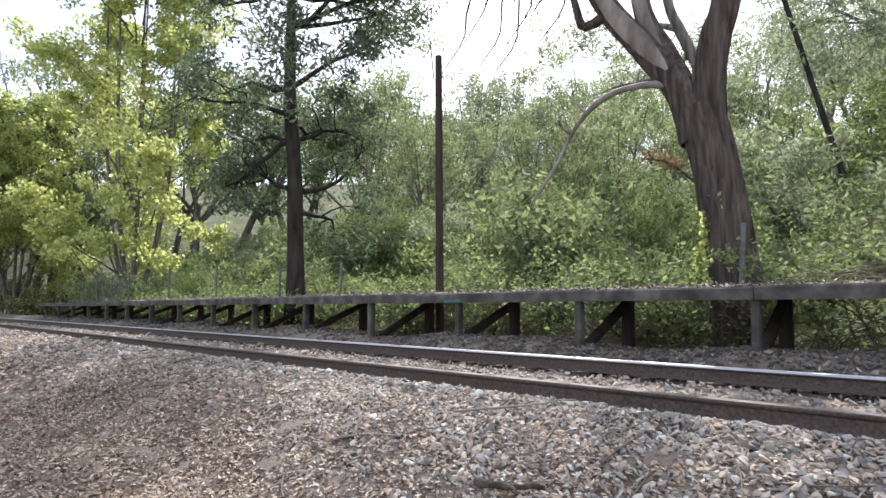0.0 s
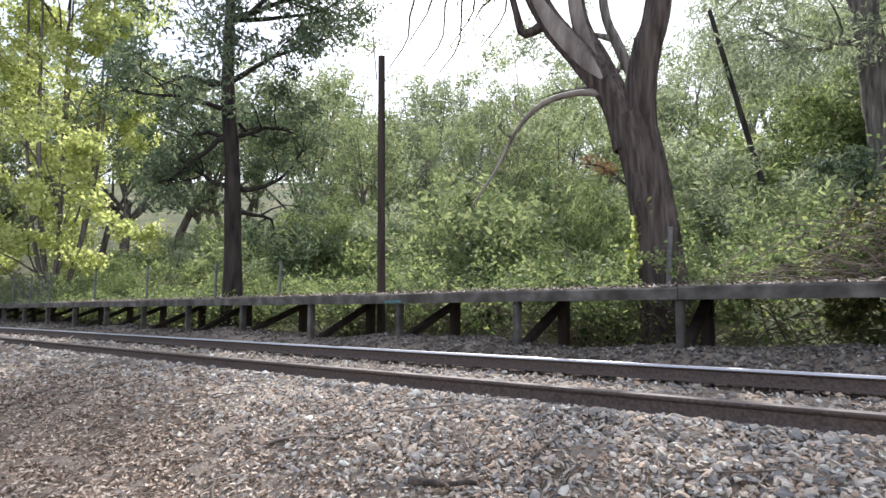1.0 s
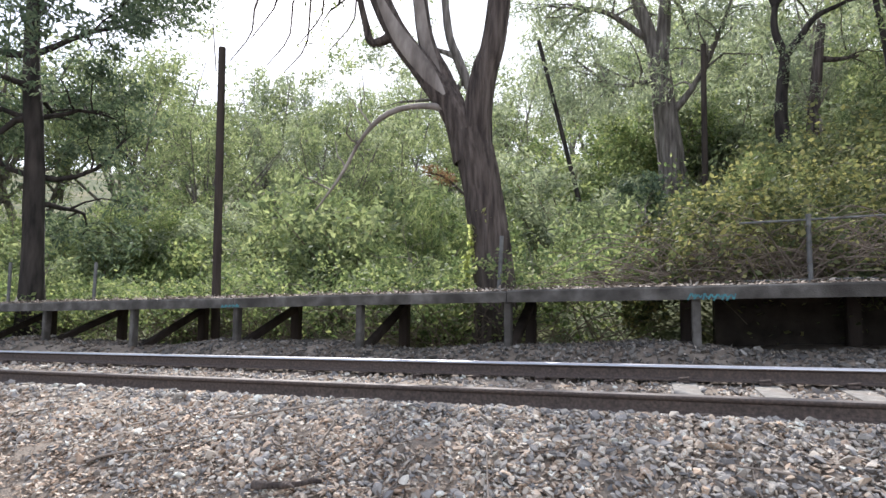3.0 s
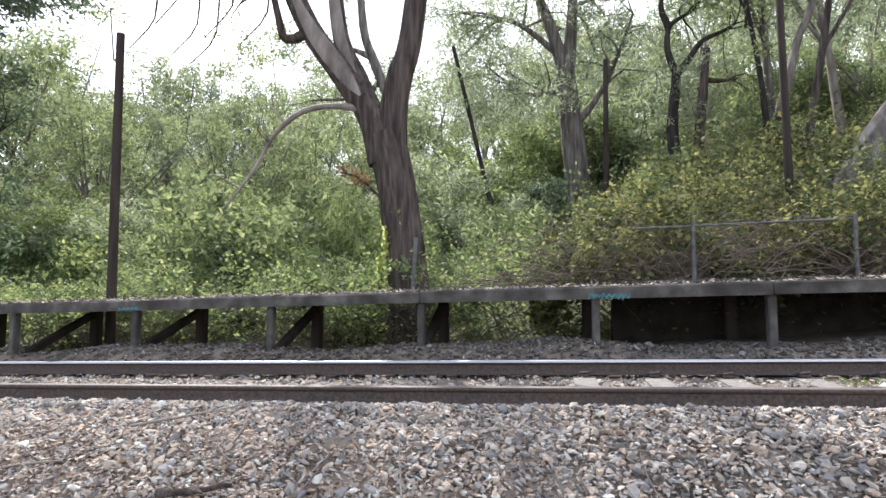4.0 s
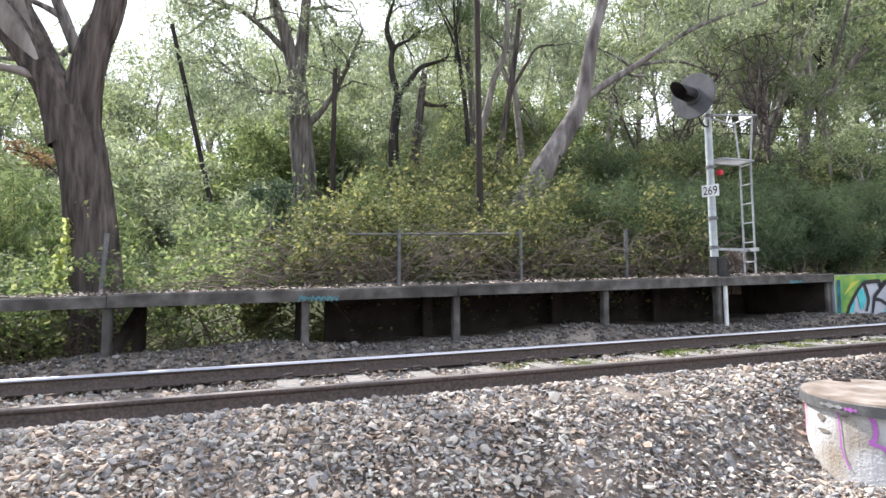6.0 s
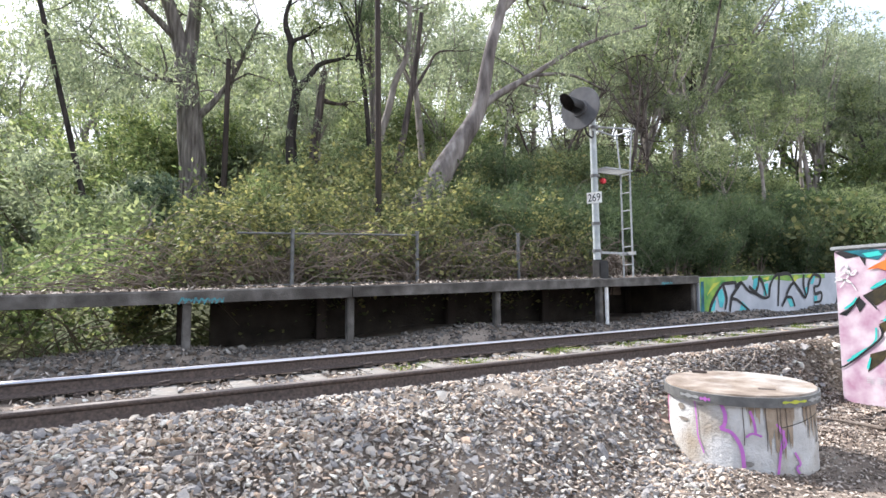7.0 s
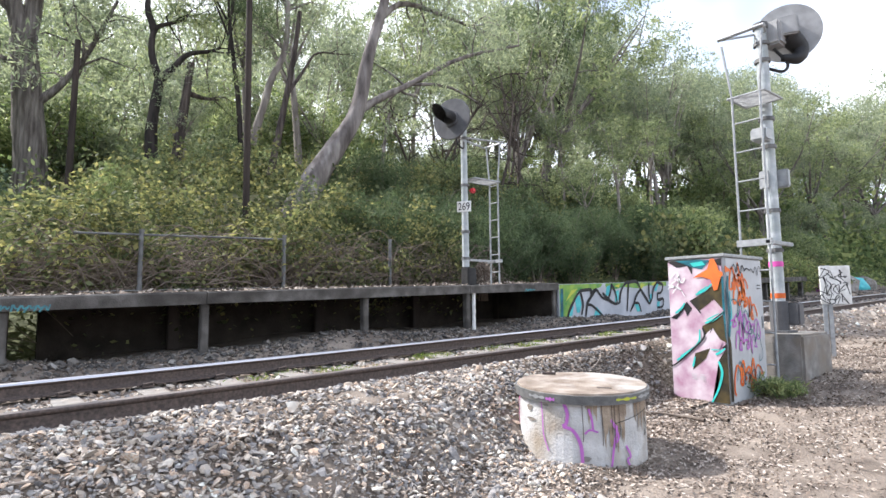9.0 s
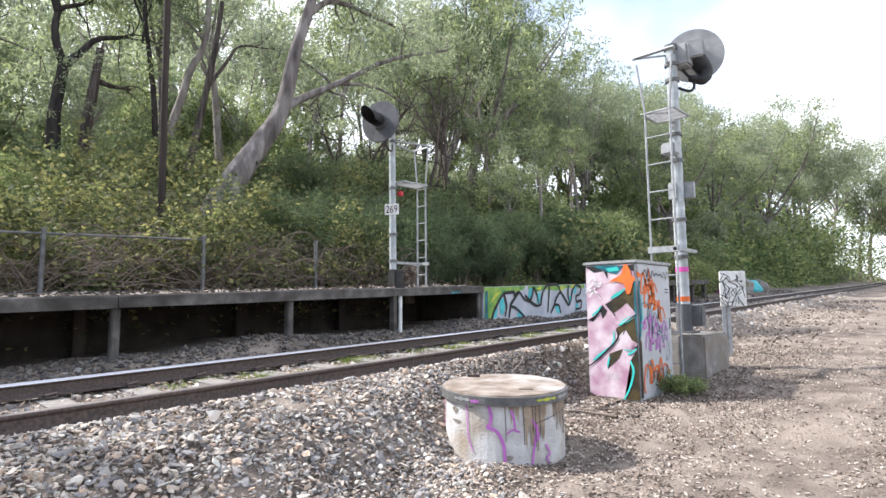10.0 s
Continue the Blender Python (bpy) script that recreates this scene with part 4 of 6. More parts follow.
tag(0.12, 1.46, 0.5, 1.36, 6, 0.12, 0.03, P_ORANGE, 0.003)
tag(0.2, 1.3, 0.72, 1.05, 6, 0.12, 0.03, P_ORANGE, 0.0034)
tag(0.3, 1.58, 0.5, 1.15, 4, 0.08, 0.028, P_ORANGE, 0.0038)
tag(0.1, 0.95, 0.82, 0.86, 7, 0.14, 0.022, P_PURPLE, 0.0042)
tag(0.2, 0.72, 0.7, 0.68, 5, 0.11, 0.022, P_PURPLE, 0.0046)
tag(0.12, 0.3, 0.78, 0.34, 5, 0.16, 0.03, P_ORANGE, 0.005)
tag(0.25, 0.45, 0.6, 0.2, 4, 0.1, 0.028, P_ORANGE, 0.0052)
tag(0.12, 1.58, 0.92, 1.56, 7, 0.05, 0.013, P_BLACK, 0.0054)
tag(0.15, 1.2, 0.85, 0.6, 5, 0.16, 0.011, P_DTEAL, 0.0058)
tag(0.2, 0.35, 0.9, 0.25, 4, 0.13, 0.012, P_DTEAL, 0.0062)
line([(0.8, 1.38), (0.9, 1.38)], 0.012, P_BLACK, 0.0066)
line([(0.8, 1.34), (0.9, 1.34)], 0.012, P_BLACK, 0.0066)
bm = bmesh.new()
box(bm, (0.9, 0.85, 0.0), (0.93, 1.0, 0.03), 0.006, fs)
add(part("handle", bm, M_GALV), cabinet)

# ---- round concrete chamber with its lid ----
wx, wy, wr = 4.46, 2.93, 0.52
wg = ground_at(wx, wy) - 0.08
lid_z = 0.70
well = empty("inspection_chamber", pose(wx, wy, wg))
tagged(well, "round whitewashed concrete chamber with purple graffiti and a flat lid", "manhole")


def ring_wall(r0, z0, z1, seg, uneven, rows=5):
    bm = bmesh.new()
    grid = []
    for i in range(rows + 1):
        z = z0 + (z1 - z0) * i / rows
        grid.append([bm.verts.new((wx + r0 * math.cos(a) * (1 + uneven * math.sin(5 * a + i)), wy + r0 * math.sin(a) * (1 + uneven * math.cos(3 * a + i)), z))
                     for a in [2 * math.pi * k / seg for k in range(seg)]])
    for a, b in zip(grid, grid[1:]):
        for k in range(seg):
            bm.faces.new((a[k], a[(k + 1) % seg], b[(k + 1) % seg], b[k]))
    bm.faces.new(grid[-1])
    return bm


add(part("chamber_wall", ring_wall(wr, wg - 0.25, lid_z - 0.085, 48, 0.004), M_WELL), well)
lm = pose(wx, wy, lid_z - 0.042, 1.5, -1.5, 0)
bm = bmesh.new()
bmesh.ops.create_cone(bm, cap_ends=True, segments=64, radius1=wr + 0.035, radius2=wr + 0.035, depth=0.07, matrix=lm)
add(part("lid_ring", bm, M_GALV_OLD, label="dull steel rim"), well)
bm = bmesh.new()
bmesh.ops.create_cone(bm, cap_ends=True, segments=64, radius1=wr + 0.022, radius2=wr + 0.015, depth=0.016, matrix=lm @ Matrix.Translation((0, 0, 0.04)))
add(part("lid", bm, M_LID, label="rust-stained pale lid"), well)
bm = bmesh.new()
box(bm, (-0.06, -0.025, 0.044), (0.06, 0.025, 0.051), 0.003, lm @ Matrix.Translation((-0.08, -0.3, 0)) @ Matrix.Rotation(-0.9, 4, "Z"))
box(bm, (-0.06, -0.02, 0.044), (0.06, 0.02, 0.07), 0.006, lm @ Matrix.Translation((0.1, 0.44, 0)) @ Matrix.Rotation(-0.9, 4, "Z"))
add(part("lifting_slot", bm, M_RUST), well)


def round_face(a, b, c):
    ang = radians(233 + a)
    return Vector((wx + (wr * 1.006 + c) * math.cos(ang), wy + (wr * 1.006 + c) * math.sin(ang), wg + b))


for keys, w, mat in (([(-51.2, 0.58), (-49.6, 0.388), (-49.0, 0.274), (-44.2, 0.152)], 1.6, P_PURPLE),
                     ([(-29.4, 0.534), (-26.6, 0.453), (-27.6, 0.38), (-30.7, 0.352)], 4, P_PURPLE),
                     ([(-30.7, 0.352), (-22.1, 0.326), (-16.2, 0.226), (-15.0, 0.092)], 4, P_PURPLE),
                     ([(-9.1, 0.494), (-6.6, 0.413), (-5.9, 0.336)], 2.6, P_PURPLE),
                     ([(-12.7, 0.307), (-8.4, 0.336), (-1.5, 0.32)], 2.2, P_PURPLE),
                     ([(9.4, 0.408), (14.8, 0.339), (12.2, 0.242), (9.0, 0.063)], 2.6, P_PURPLE),
                     ([(11.8, 0.372), (16.2, 0.282), (12.8, 0.242), (15.0, 0.364)], 2.6, P_PURPLE),
                     ([(23.4, 0.209), (28.3, 0.128), (24.5, 0.104), (26.9, 0.06)], 2.6, P_PURPLE),
                     ([(-84.2, 0.575), (-93.5, 0.453), (-91.4, 0.291)], 2.4, P_MAGENTA),
                     ([(51.4, 0.388), (58.7, 0.307), (51.4, 0.255), (56.3, 0.356)], 1.6, P_BLACK),
                     ([(12.8, 0.38), (24.5, 0.401), (40.4, 0.429), (57.4, 0.456)], 0.9, P_BLACK)):
    p = curve_pts([(a, b, 0) for a, b in keys], 14)
    d = unit(np.gradient(p * [0.009, 1, 1], axis=0))
    s = np.stack([-d[:, 1] / 0.009, d[:, 0]], 1) * (w * 0.0032)
    both = np.concatenate([p[:, :2] + s, p[:, :2] - s])
    v = [tuple(round_face(float(a), float(b), 0.005)) for a, b in both]
    add(mesh_of("painted_line", v, [(i, i + 1, 14 + i + 1, 14 + i) for i in range(13)], mat), well)
# bare patch where the whitewash has come off, and a black strip for the shade under the lid
P_BARE = surface("bare_cement", [(0.3, (0.2, 0.15, 0.11)), (0.7, (0.36, 0.29, 0.22))], scale=9, bump=0.4)
for a0, a1, z_low, z_var in ((-13, -1, 0.44, 0.1), (0.5, 25, 0.26, 0.16), (33, 62, 0.38, 0.16)):
    n = int((a1 - a0) / 0.8) + 1
    v = []
    for k in range(n):
        a = a0 + (a1 - a0) * k / (n - 1)
        low = z_low + z_var * (0.5 * math.sin(k * 0.9 + a0) + 0.35 * math.sin(k * 2.3) + 0.9 * abs(2 * k / (n - 1) - 1) ** 3)
        top = 0.585 - 0.03 * abs(math.sin(k * 0.7))
        v += [tuple(round_face(a, min(low, top - 0.01), 0.003)), tuple(round_face(a, top, 0.003))]
    add(mesh_of("bare_patch", v, [(2 * k, 2 * k + 2, 2 * k + 3, 2 * k + 1) for k in range(n - 1)], P_BARE), well)
for a, b, w, h in ((-66, 0.46, 4, 0.026), (-64, 0.37, 6, 0.014), (-46, 0.5, 3, 0.008), (-12, 0.12, 4, 0.02)):
    ring = [tuple(round_face(a + w * math.cos(q) * (1 + 0.2 * math.sin(3 * q)), b + h * math.sin(q), 0.0035)) for q in np.linspace(0, 6.28, 15)[:-1]]
    add(mesh_of("chipped_spot", ring, [tuple(range(14))], M_CONCRETE_PALE), well)
# black strip laid on the wall as the shade below the lid rim
v = [tuple(round_face(a, b, 0.007)) for a in range(-14, 40, 4) for b in (0.56 + 0.01 * (a % 3), 0.6)]
add(mesh_of("gap", v, [(2 * k, 2 * k + 2, 2 * k + 3, 2 * k + 1) for k in range(13)], P_BLACK), well)
for a, z0, z1 in ((-14, 0.25, 0.56), (2, 0.22, 0.57), (10.5, 0.3, 0.57), (13, 0.2, 0.57), (17.5, 0.28, 0.57), (38, 0.3, 0.58), (44, 0.34, 0.58)):
    p = [(a + 0.25 * math.sin(k), z0 + (z1 - z0) * k / 6) for k in range(7)]
    v = [tuple(round_face(b + q, z, 0.0065)) for b, z in p for q in (-0.3, 0.3)]
    add(mesh_of("rust_run", v, [(2 * k, 2 * k + 1, 2 * k + 3, 2 * k + 2) for k in range(6)], M_RUST), well)


def on_rim(a, b, c):
    ang = radians(233 + a)
    return lm @ Vector(((wr + 0.036 + c) * math.cos(ang), (wr + 0.036 + c) * math.sin(ang), b))


for a0, a1, b, h, mat in ((13, 34, 0.004, 0.04, P_YELLOW), (-62, -45, 0.0, 0.05, M_GALV), (-44, -36, -0.005, 0.05, P_PURPLE), (36, 58, 0.005, 0.05, M_GALV)):
    v = [tuple(on_rim(a0 + (a1 - a0) * k / 9, b + q * h * (0.5 + 0.3 * math.sin(k * 1.7 + a0)) * (0.4 + math.sin(0.3 + 0.28 * k)) * 0.7, 0.003)) for k in range(10) for q in (-0.5, 0.5)]
    add(mesh_of("sprayed_smear", v, [(2 * k, 2 * k + 1, 2 * k + 3, 2 * k + 2) for k in range(9)], mat), well)
# ---- small sign on a channel post ----
qx, qy = 10.46, 2.79
qg = ground_at(qx, qy)
post = empty("sign_post", pose(qx, qy, qg))
tagged(post, "white board scribbled with black tags on a steel channel post", "sign")
fm = Matrix.Translation((qx, qy, 1.62)) @ Vector((-0.88, -0.47, 0)).to_track_quat("Z", "Y").to_matrix().to_4x4()
bm = bmesh.new()
for a in (-0.155, -0.085):
    box(bm, (a - 0.028, -1.62 + qg - 0.2, -0.05), (a + 0.03, 0.3, -0.01), 0.004, fm)
add(part("channel_post", bm, M_GALV), post)
bm = bmesh.new()
box(bm, (-0.2, -0.29, -0.05), (0.19, 0.29, 0.006), 0.006, fm)
add(part("board", bm, M_WHITE), post)
rr = random.Random(9)
for k in range(16):
    a, b = -0.14 + 0.08 * (k % 4), -0.21 + 0.13 * (k // 4)
    keys = [(a + rr.uniform(-0.07, 0.07), b + rr.uniform(-0.09, 0.09)) for _ in range(5)]
    stroke("painted_line", fm, keys, 0.011, P_BLACK, post, 0.009, 12)

# ---- poles ----


def timber_pole(name, a, b, r, label, mat=M_TIMBER):
    bm = bmesh.new()
    rod(bm, a, b, r, r * 0.82, 12)
    ob = part(name, bm, mat)
    return tagged(ob, label, "pole")


pole = timber_pole("utility_pole", (-7.55, 8.62, 0.2), (-7.66, 8.62, 6.1), 0.085, "dark brown timber pole standing behind the platform")
bm = bmesh.new()
rod(bm, (-7.72, 8.55, 5.6), (-7.8, 8.5, 6.55), 0.012, seg=6)
add(part("bracket", bm, M_RUST), pole)
timber_pole("utility_pole", (4.52, 11.6, 2.6), (4.45, 11.6, 10.5), 0.075, "slim dark timber pole among the hillside trees")
timber_pole("utility_pole", (-1.8, 20.0, 3.5), (-3.45, 20.0, 10.6), 0.085, "leaning dark timber pole behind the trees", M_BARK_DARK)
timber_pole("utility_pole", (1.95, 19.8, 4.6), (2.0, 19.8, 9.6), 0.1, "thin reddish timber pole on the hillside")

# ---- fence along the back of the platform ----


def fence(xs, y, h, label, railed=(), wired=False):
    f = empty("fence", pose(xs[0], y, deck_z(xs[0])))
    tagged(f, label, "fence")
    for x in xs:
        bm = bmesh.new()
        yy = y + float(swing(x))
        rod(bm, (x, yy, deck_z(x) - 0.1), (x, yy, deck_z(x) + h), 0.03, seg=10)
        rod(bm, (x, yy, deck_z(x) + h), (x, yy, deck_z(x) + h + 0.03), 0.037, seg=10)
        add(part("post", bm, M_GALV_OLD), f)
    if railed:
        for a, b in railed:
            ya, yb = y + float(swing(a)), y + float(swing(b))
            for dz, rr in ((h - 0.04, 0.016), (0.06, 0.01)):
                bm = bmesh.new()
                rod(bm, (a, ya, deck_z(a) + dz), (b, yb, deck_z(b) + dz), rr, seg=8)
                add(part("rail", bm, M_GALV_OLD), f)
            parts = []
            n = int((b - a) / 0.09)
            for k in range(-8, n + 1):
                for s in (1, -1):
                    u0, u1 = a + k * 0.09, a + k * 0.09 + h * 0.95
                    if s < 0:
                        u0, u1 = u1, u0
                    p0, p1 = np.array([u0, ya, deck_z(a) + 0.05]), np.array([u1, ya, deck_z(a) + h - 0.05])
                    lo, hi = (a - p0[0]) / (p1[0] - p0[0]), (b - p0[0]) / (p1[0] - p0[0])
                    t0, t1 = max(0, min(lo, hi)), min(1, max(lo, hi))
                    if t1 - t0 > 0.05:
                        parts.append(tube([p0 + (p1 - p0) * t0, p0 + (p1 - p0) * t1], [0.002, 0.002], 3))
            if parts and wired:
                add(mesh_of("wire_mesh", *merge(parts), M_GALV_OLD), f)
    return f


fence([1.98, 4.02, 6.05], 8.3, 0.86, "rusting tube fence overgrown by brambles", ((1.2, 1.98), (1.98, 4.02)))
fence([-30.2, -28.2, -26.2, -24.2], 8.3, 1.1, "wire mesh fence panel at the platform end", ((-30.2, -28.2), (-28.2, -26.2), (-26.2, -24.2)), True)
for x, lean, h in ((-2.07, 0.05, 0.85), (-12.9, 0, 0.9), (-10.4, 0.02, 0.8), (-16.3, 0, 1.0), (-19.6, 0, 1.0)):
    bm = bmesh.new()
    rod(bm, (x, 8.38, deck_z(x) - 0.05), (x + lean, 8.38, deck_z(x) + h), 0.032, seg=10)
    tagged(part("fence_post", bm, M_GALV_OLD), "bare grey steel tube post behind the platform", "post", "bare fence posts")


# ---- trees ----
def branch(rng, start, direction, length, r0, r1, n=6, wander=0.18, lift=0.0, sides=6):
    p = [np.asarray(start, float)]
    d = unit(np.asarray(direction, float))
    for _ in range(n - 1):
        d = unit(d + rng.normal(size=3) * wander + [0, 0, lift])
        p.append(p[-1] + d * length / (n - 1))
    p = np.array(p)
    return p, np.linspace(r0, r1, n), sides


def crown_from(rng, limbs, subs, sub_len, clump, per, up=0.3, droop=0.0):
    """Side branches with twigs on each limb, and the leaf places round their ends."""
    wood, spots = [], []
    for p, r, _ in limbs:
        n = len(p)
        for s in range(subs):
            t = rng.uniform(0.35, 1.0) if s else 1.0
            i = min(int(t * (n - 1)), n - 2)
            at = p[i] + (p[i + 1] - p[i]) * (t * (n - 1) - i)
            rad = max(r[i] * 0.5, 0.012)
            d = unit(p[i + 1] - p[i]) * 0.7 + unit(rng.normal(size=3)) * 1.0 + [0, 0, up]
            b = branch(rng, at, d, sub_len * rng.uniform(0.6, 1.3), rad, rad * 0.3, 5, 0.3, -droop * 0.3, 5)
            wood.append(b)
            for k in range(3):
                tw = branch(rng, b[0][rng.integers(2, 5)], rng.normal(size=3) + [0, 0, 0.2 - droop], sub_len * 0.45, rad * 0.35, 0.006, 4, 0.3, -droop * 0.25, 3)
                wood.append(tw)
                size = clump * rng.uniform(0.55, 1.25)
                spots.append(blob(rng, int(per * rng.uniform(0.6, 1.4)), tw[0][-1] - [0, 0, droop * size * 0.4], (size, size, size * (0.75 + droop * 0.5))))
    return wood, np.concatenate(spots)


def tree_thing(name, label, category, limbs, wood, spots, bark, leaf_mat, leaf_size, droop, rng, m=None, group=""):
    tree = empty(name)
    parts = [tube(p, r, s, 0.06, rng) if s < 20 else tube(p, r, s, 0.012, rng, 0.055) for p, r, s in limbs + wood]
    mesh_of("trunk", *merge(parts), bark, tree, smooth=True)
    mesh_of("crown", *leaves(spots, leaf_size[0], leaf_size[1], droop, rng), leaf_mat, tree)
    tagged(tree, label, category, group)
    if m is not None:
        tree.matrix_world = m
    return tree


def gum(seed, h, fork, spread, r0, bark, leaf_mat, label, lean=0.05, limbs_n=5, subs=5, per=95, leaf=(0.25, 0.065), clump=0.6, droop=0.5):
    rng = np.random.default_rng(seed)
    a = rng.uniform(0, 6.28)
    top = np.array([math.cos(a) * lean * h, math.sin(a) * lean * h, fork * h])
    trunk = (curve_pts([(0, 0, -1.0), top * [0.3, 0.3, 0.45] + rng.normal(size=3) * [0.12, 0.12, 0], top], 9), np.linspace(r0 * 1.15, r0 * 0.62, 9), 10)
    limbs = [trunk]
    for k in range(limbs_n):
        b = a + 6.28 * k / limbs_n + rng.uniform(-0.5, 0.5)
        out = rng.uniform(0.35, 1.0) * spread
        rise = h * (1 - fork) * rng.uniform(0.55, 1.0)
        s = top * [1, 1, rng.uniform(0.72, 1.0)]
        mid = s + [math.cos(b) * out * 0.5, math.sin(b) * out * 0.5, rise * 0.4]
        end = s + [math.cos(b) * out, math.sin(b) * out, rise * 0.85]
        limbs.append((curve_pts([s, mid + rng.normal(size=3) * 0.25, end], 8), np.linspace(r0 * 0.42, r0 * 0.1, 8), 7))
    wood, spots = crown_from(rng, limbs[1:], subs, h * 0.13, clump, per, 0.35, droop)
    return tree_thing("gum_tree", label, "tree", limbs, wood, spots, bark, leaf_mat, leaf, droop, rng, group="trees of the hillside wood")


def place(kind, x, y, s=1.0, turn=0.0, sink=0.1, wide=1.0):
    m = pose(x, y, ground_at(x, y) - sink, 0, 0, turn) @ Matrix.Diagonal((s * wide, s * wide, s, 1))
    c = copy_thing(kind, m)
    c.scale = (s * wide, s * wide, s)
    return c


KINDS = [
    gum(11, 13, 0.42, 3.6, 0.22, M_BARK_GREY, M_GUM_GREY_HAZED, "grey-barked gum tree with a loose drooping green crown", per=62),
    gum(12, 13, 0.5, 3.0, 0.17, M_BARK_PALE, M_GUM_GREY_HAZED, "pale-barked gum tree with a thin grey-green crown", limbs_n=6, per=50),
    gum(13, 13, 0.35, 4.2, 0.2, M_BARK_GREY, M_GUM, "spreading gum tree with dense hanging foliage", limbs_n=7, subs=5, per=62),
    gum(14, 13, 0.55, 2.6, 0.13, M_BARK_PALE, M_GUM, "slender pale gum sapling with a high crown", limbs_n=5, per=50),
    gum(19, 13, 0.46, 3.4, 0.16, M_BARK_PALE, M_GUM_GREY_HAZED, "tall gum tree with rounded grey-green leaf clumps", limbs_n=7, subs=3, per=150, clump=0.95, leaf=(0.21, 0.065)),
    gum(20, 13, 0.3, 3.8, 0.16, M_BARK_GREY, M_GUM, "leafy green gum tree with a deep crown", limbs_n=7, subs=4, per=85, clump=0.75, leaf=(0.21, 0.07)),
    gum(15, 13, 0.3, 3.8, 0.24, M_BARK_PALE, M_GUM_GREY_HAZED, "many-branched grey-green gum tree", limbs_n=8, subs=4, per=62),
]
for k in KINDS:
    k.matrix_world = pose(RNG.uniform(-60, -40), RNG.uniform(60, 70), ground_at(-50, 65))

# wood on the slopes: rows of trees whose tops keep to the height of the skyline
rt = random.Random(21)
BUSHY = [
    gum(17, 6, 0.1, 2.6, 0.1, M_TWIG, M_SHRUB, "bushy light green sapling filling the valley", limbs_n=10, subs=4, per=90, leaf=(0.14, 0.055), clump=0.55, droop=0.25),
    gum(18, 6, 0.14, 2.4, 0.1, M_TWIG, M_GUM_GREY_HAZED, "bushy olive sapling with foliage to the ground", limbs_n=10, subs=4, per=75, leaf=(0.2, 0.06), clump=0.55, droop=0.4),
]
for k in BUSHY:
    k.matrix_world = pose(-50, 50 + RNG.uniform(0, 4), ground_at(-50, 52))
for i in range(128):
    x = rt.uniform(-46, -1) if i < 56 else rt.uniform(7, 30) if i < 70 else rt.uniform(36, 92)
    v = rt.uniform(15.5, 34) if x < 0 else rt.uniform(17, 34) if x < 31 else rt.uniform(11.5, 22)
    if -5 < x < 0 and v < 16:
        continue
    place(BUSHY[rt.choice([0, 1])], x, v + float(swing(x)), rt.uniform(0.55, 0.95) * (0.8 + v / 60), rt.uniform(0, 360), 0.3, rt.uniform(0.9, 1.25))
for i in range(44):
    x, v = rt.uniform(-42, -17), rt.uniform(15, 26)
    if x < -1.7 * v:
        continue
    place(BUSHY[i % 2], x, v + float(swing(x)), rt.uniform(0.45, 0.8), rt.uniform(0, 360), 0.3, 1.15)
for i in range(20):
    x, v = rt.uniform(-4, 13), rt.uniform(25, 37)
    place(BUSHY[i % 2], x, v, rt.uniform(0.8, 1.25), rt.uniform(0, 360), 0.3, 1.1)
az_list, el_list = [-80, -60, -48, -38, -25, -12, 0, 15, 30, 42, 53, 57, 66, 75, 84], [30, 28, 26, 24, 24, 28, 31, 32, 33, 33, 31, 26, 23, 18, 19]
for dist, count, k_el in ((19, 11, 0.78), (27, 16, 0.88), (38, 29, 0.95), (55, 48, 1.0)):
    for i in range(count):
        az = -80 + 164 * (i + rt.uniform(0.15, 0.85)) / count
        d = dist * rt.uniform(0.86, 1.16)
        x, y = d * math.sin(radians(az)), d * math.cos(radians(az))
        v = y - float(swing(x))
        if v < (9.8 if x < 0 else 10.5):
            y += (10.5 - v) + rt.uniform(0, 3)
        if (dist < 30 and -12 < az < 12) or (dist == 19 and az < 0) or (dist == 27 and az > 12 and i % 2) or (dist < 50 and az < -50):
            continue
        d = math.hypot(x, y)
        el = float(np.interp(az, az_list, el_list)) * k_el * rt.uniform(0.82, 1.04)
        h = max(4.0, 1.4 + d * math.tan(radians(el)) - ground_at(x, y))
        s = min(h, 22) / 13.0
        place(KINDS[rt.choice([5, 2, 2, 5, 2, 0] if az < -8 else [4, 1, 6, 2] if dist > 30 else [1, 3, 6] if dist > 20 else [1, 3, 3, 0])], x, y, s, rt.uniform(0, 360), wide=rt.uniform(0.9, 1.2) * (1.0 if s > 0.6 else 1.25))

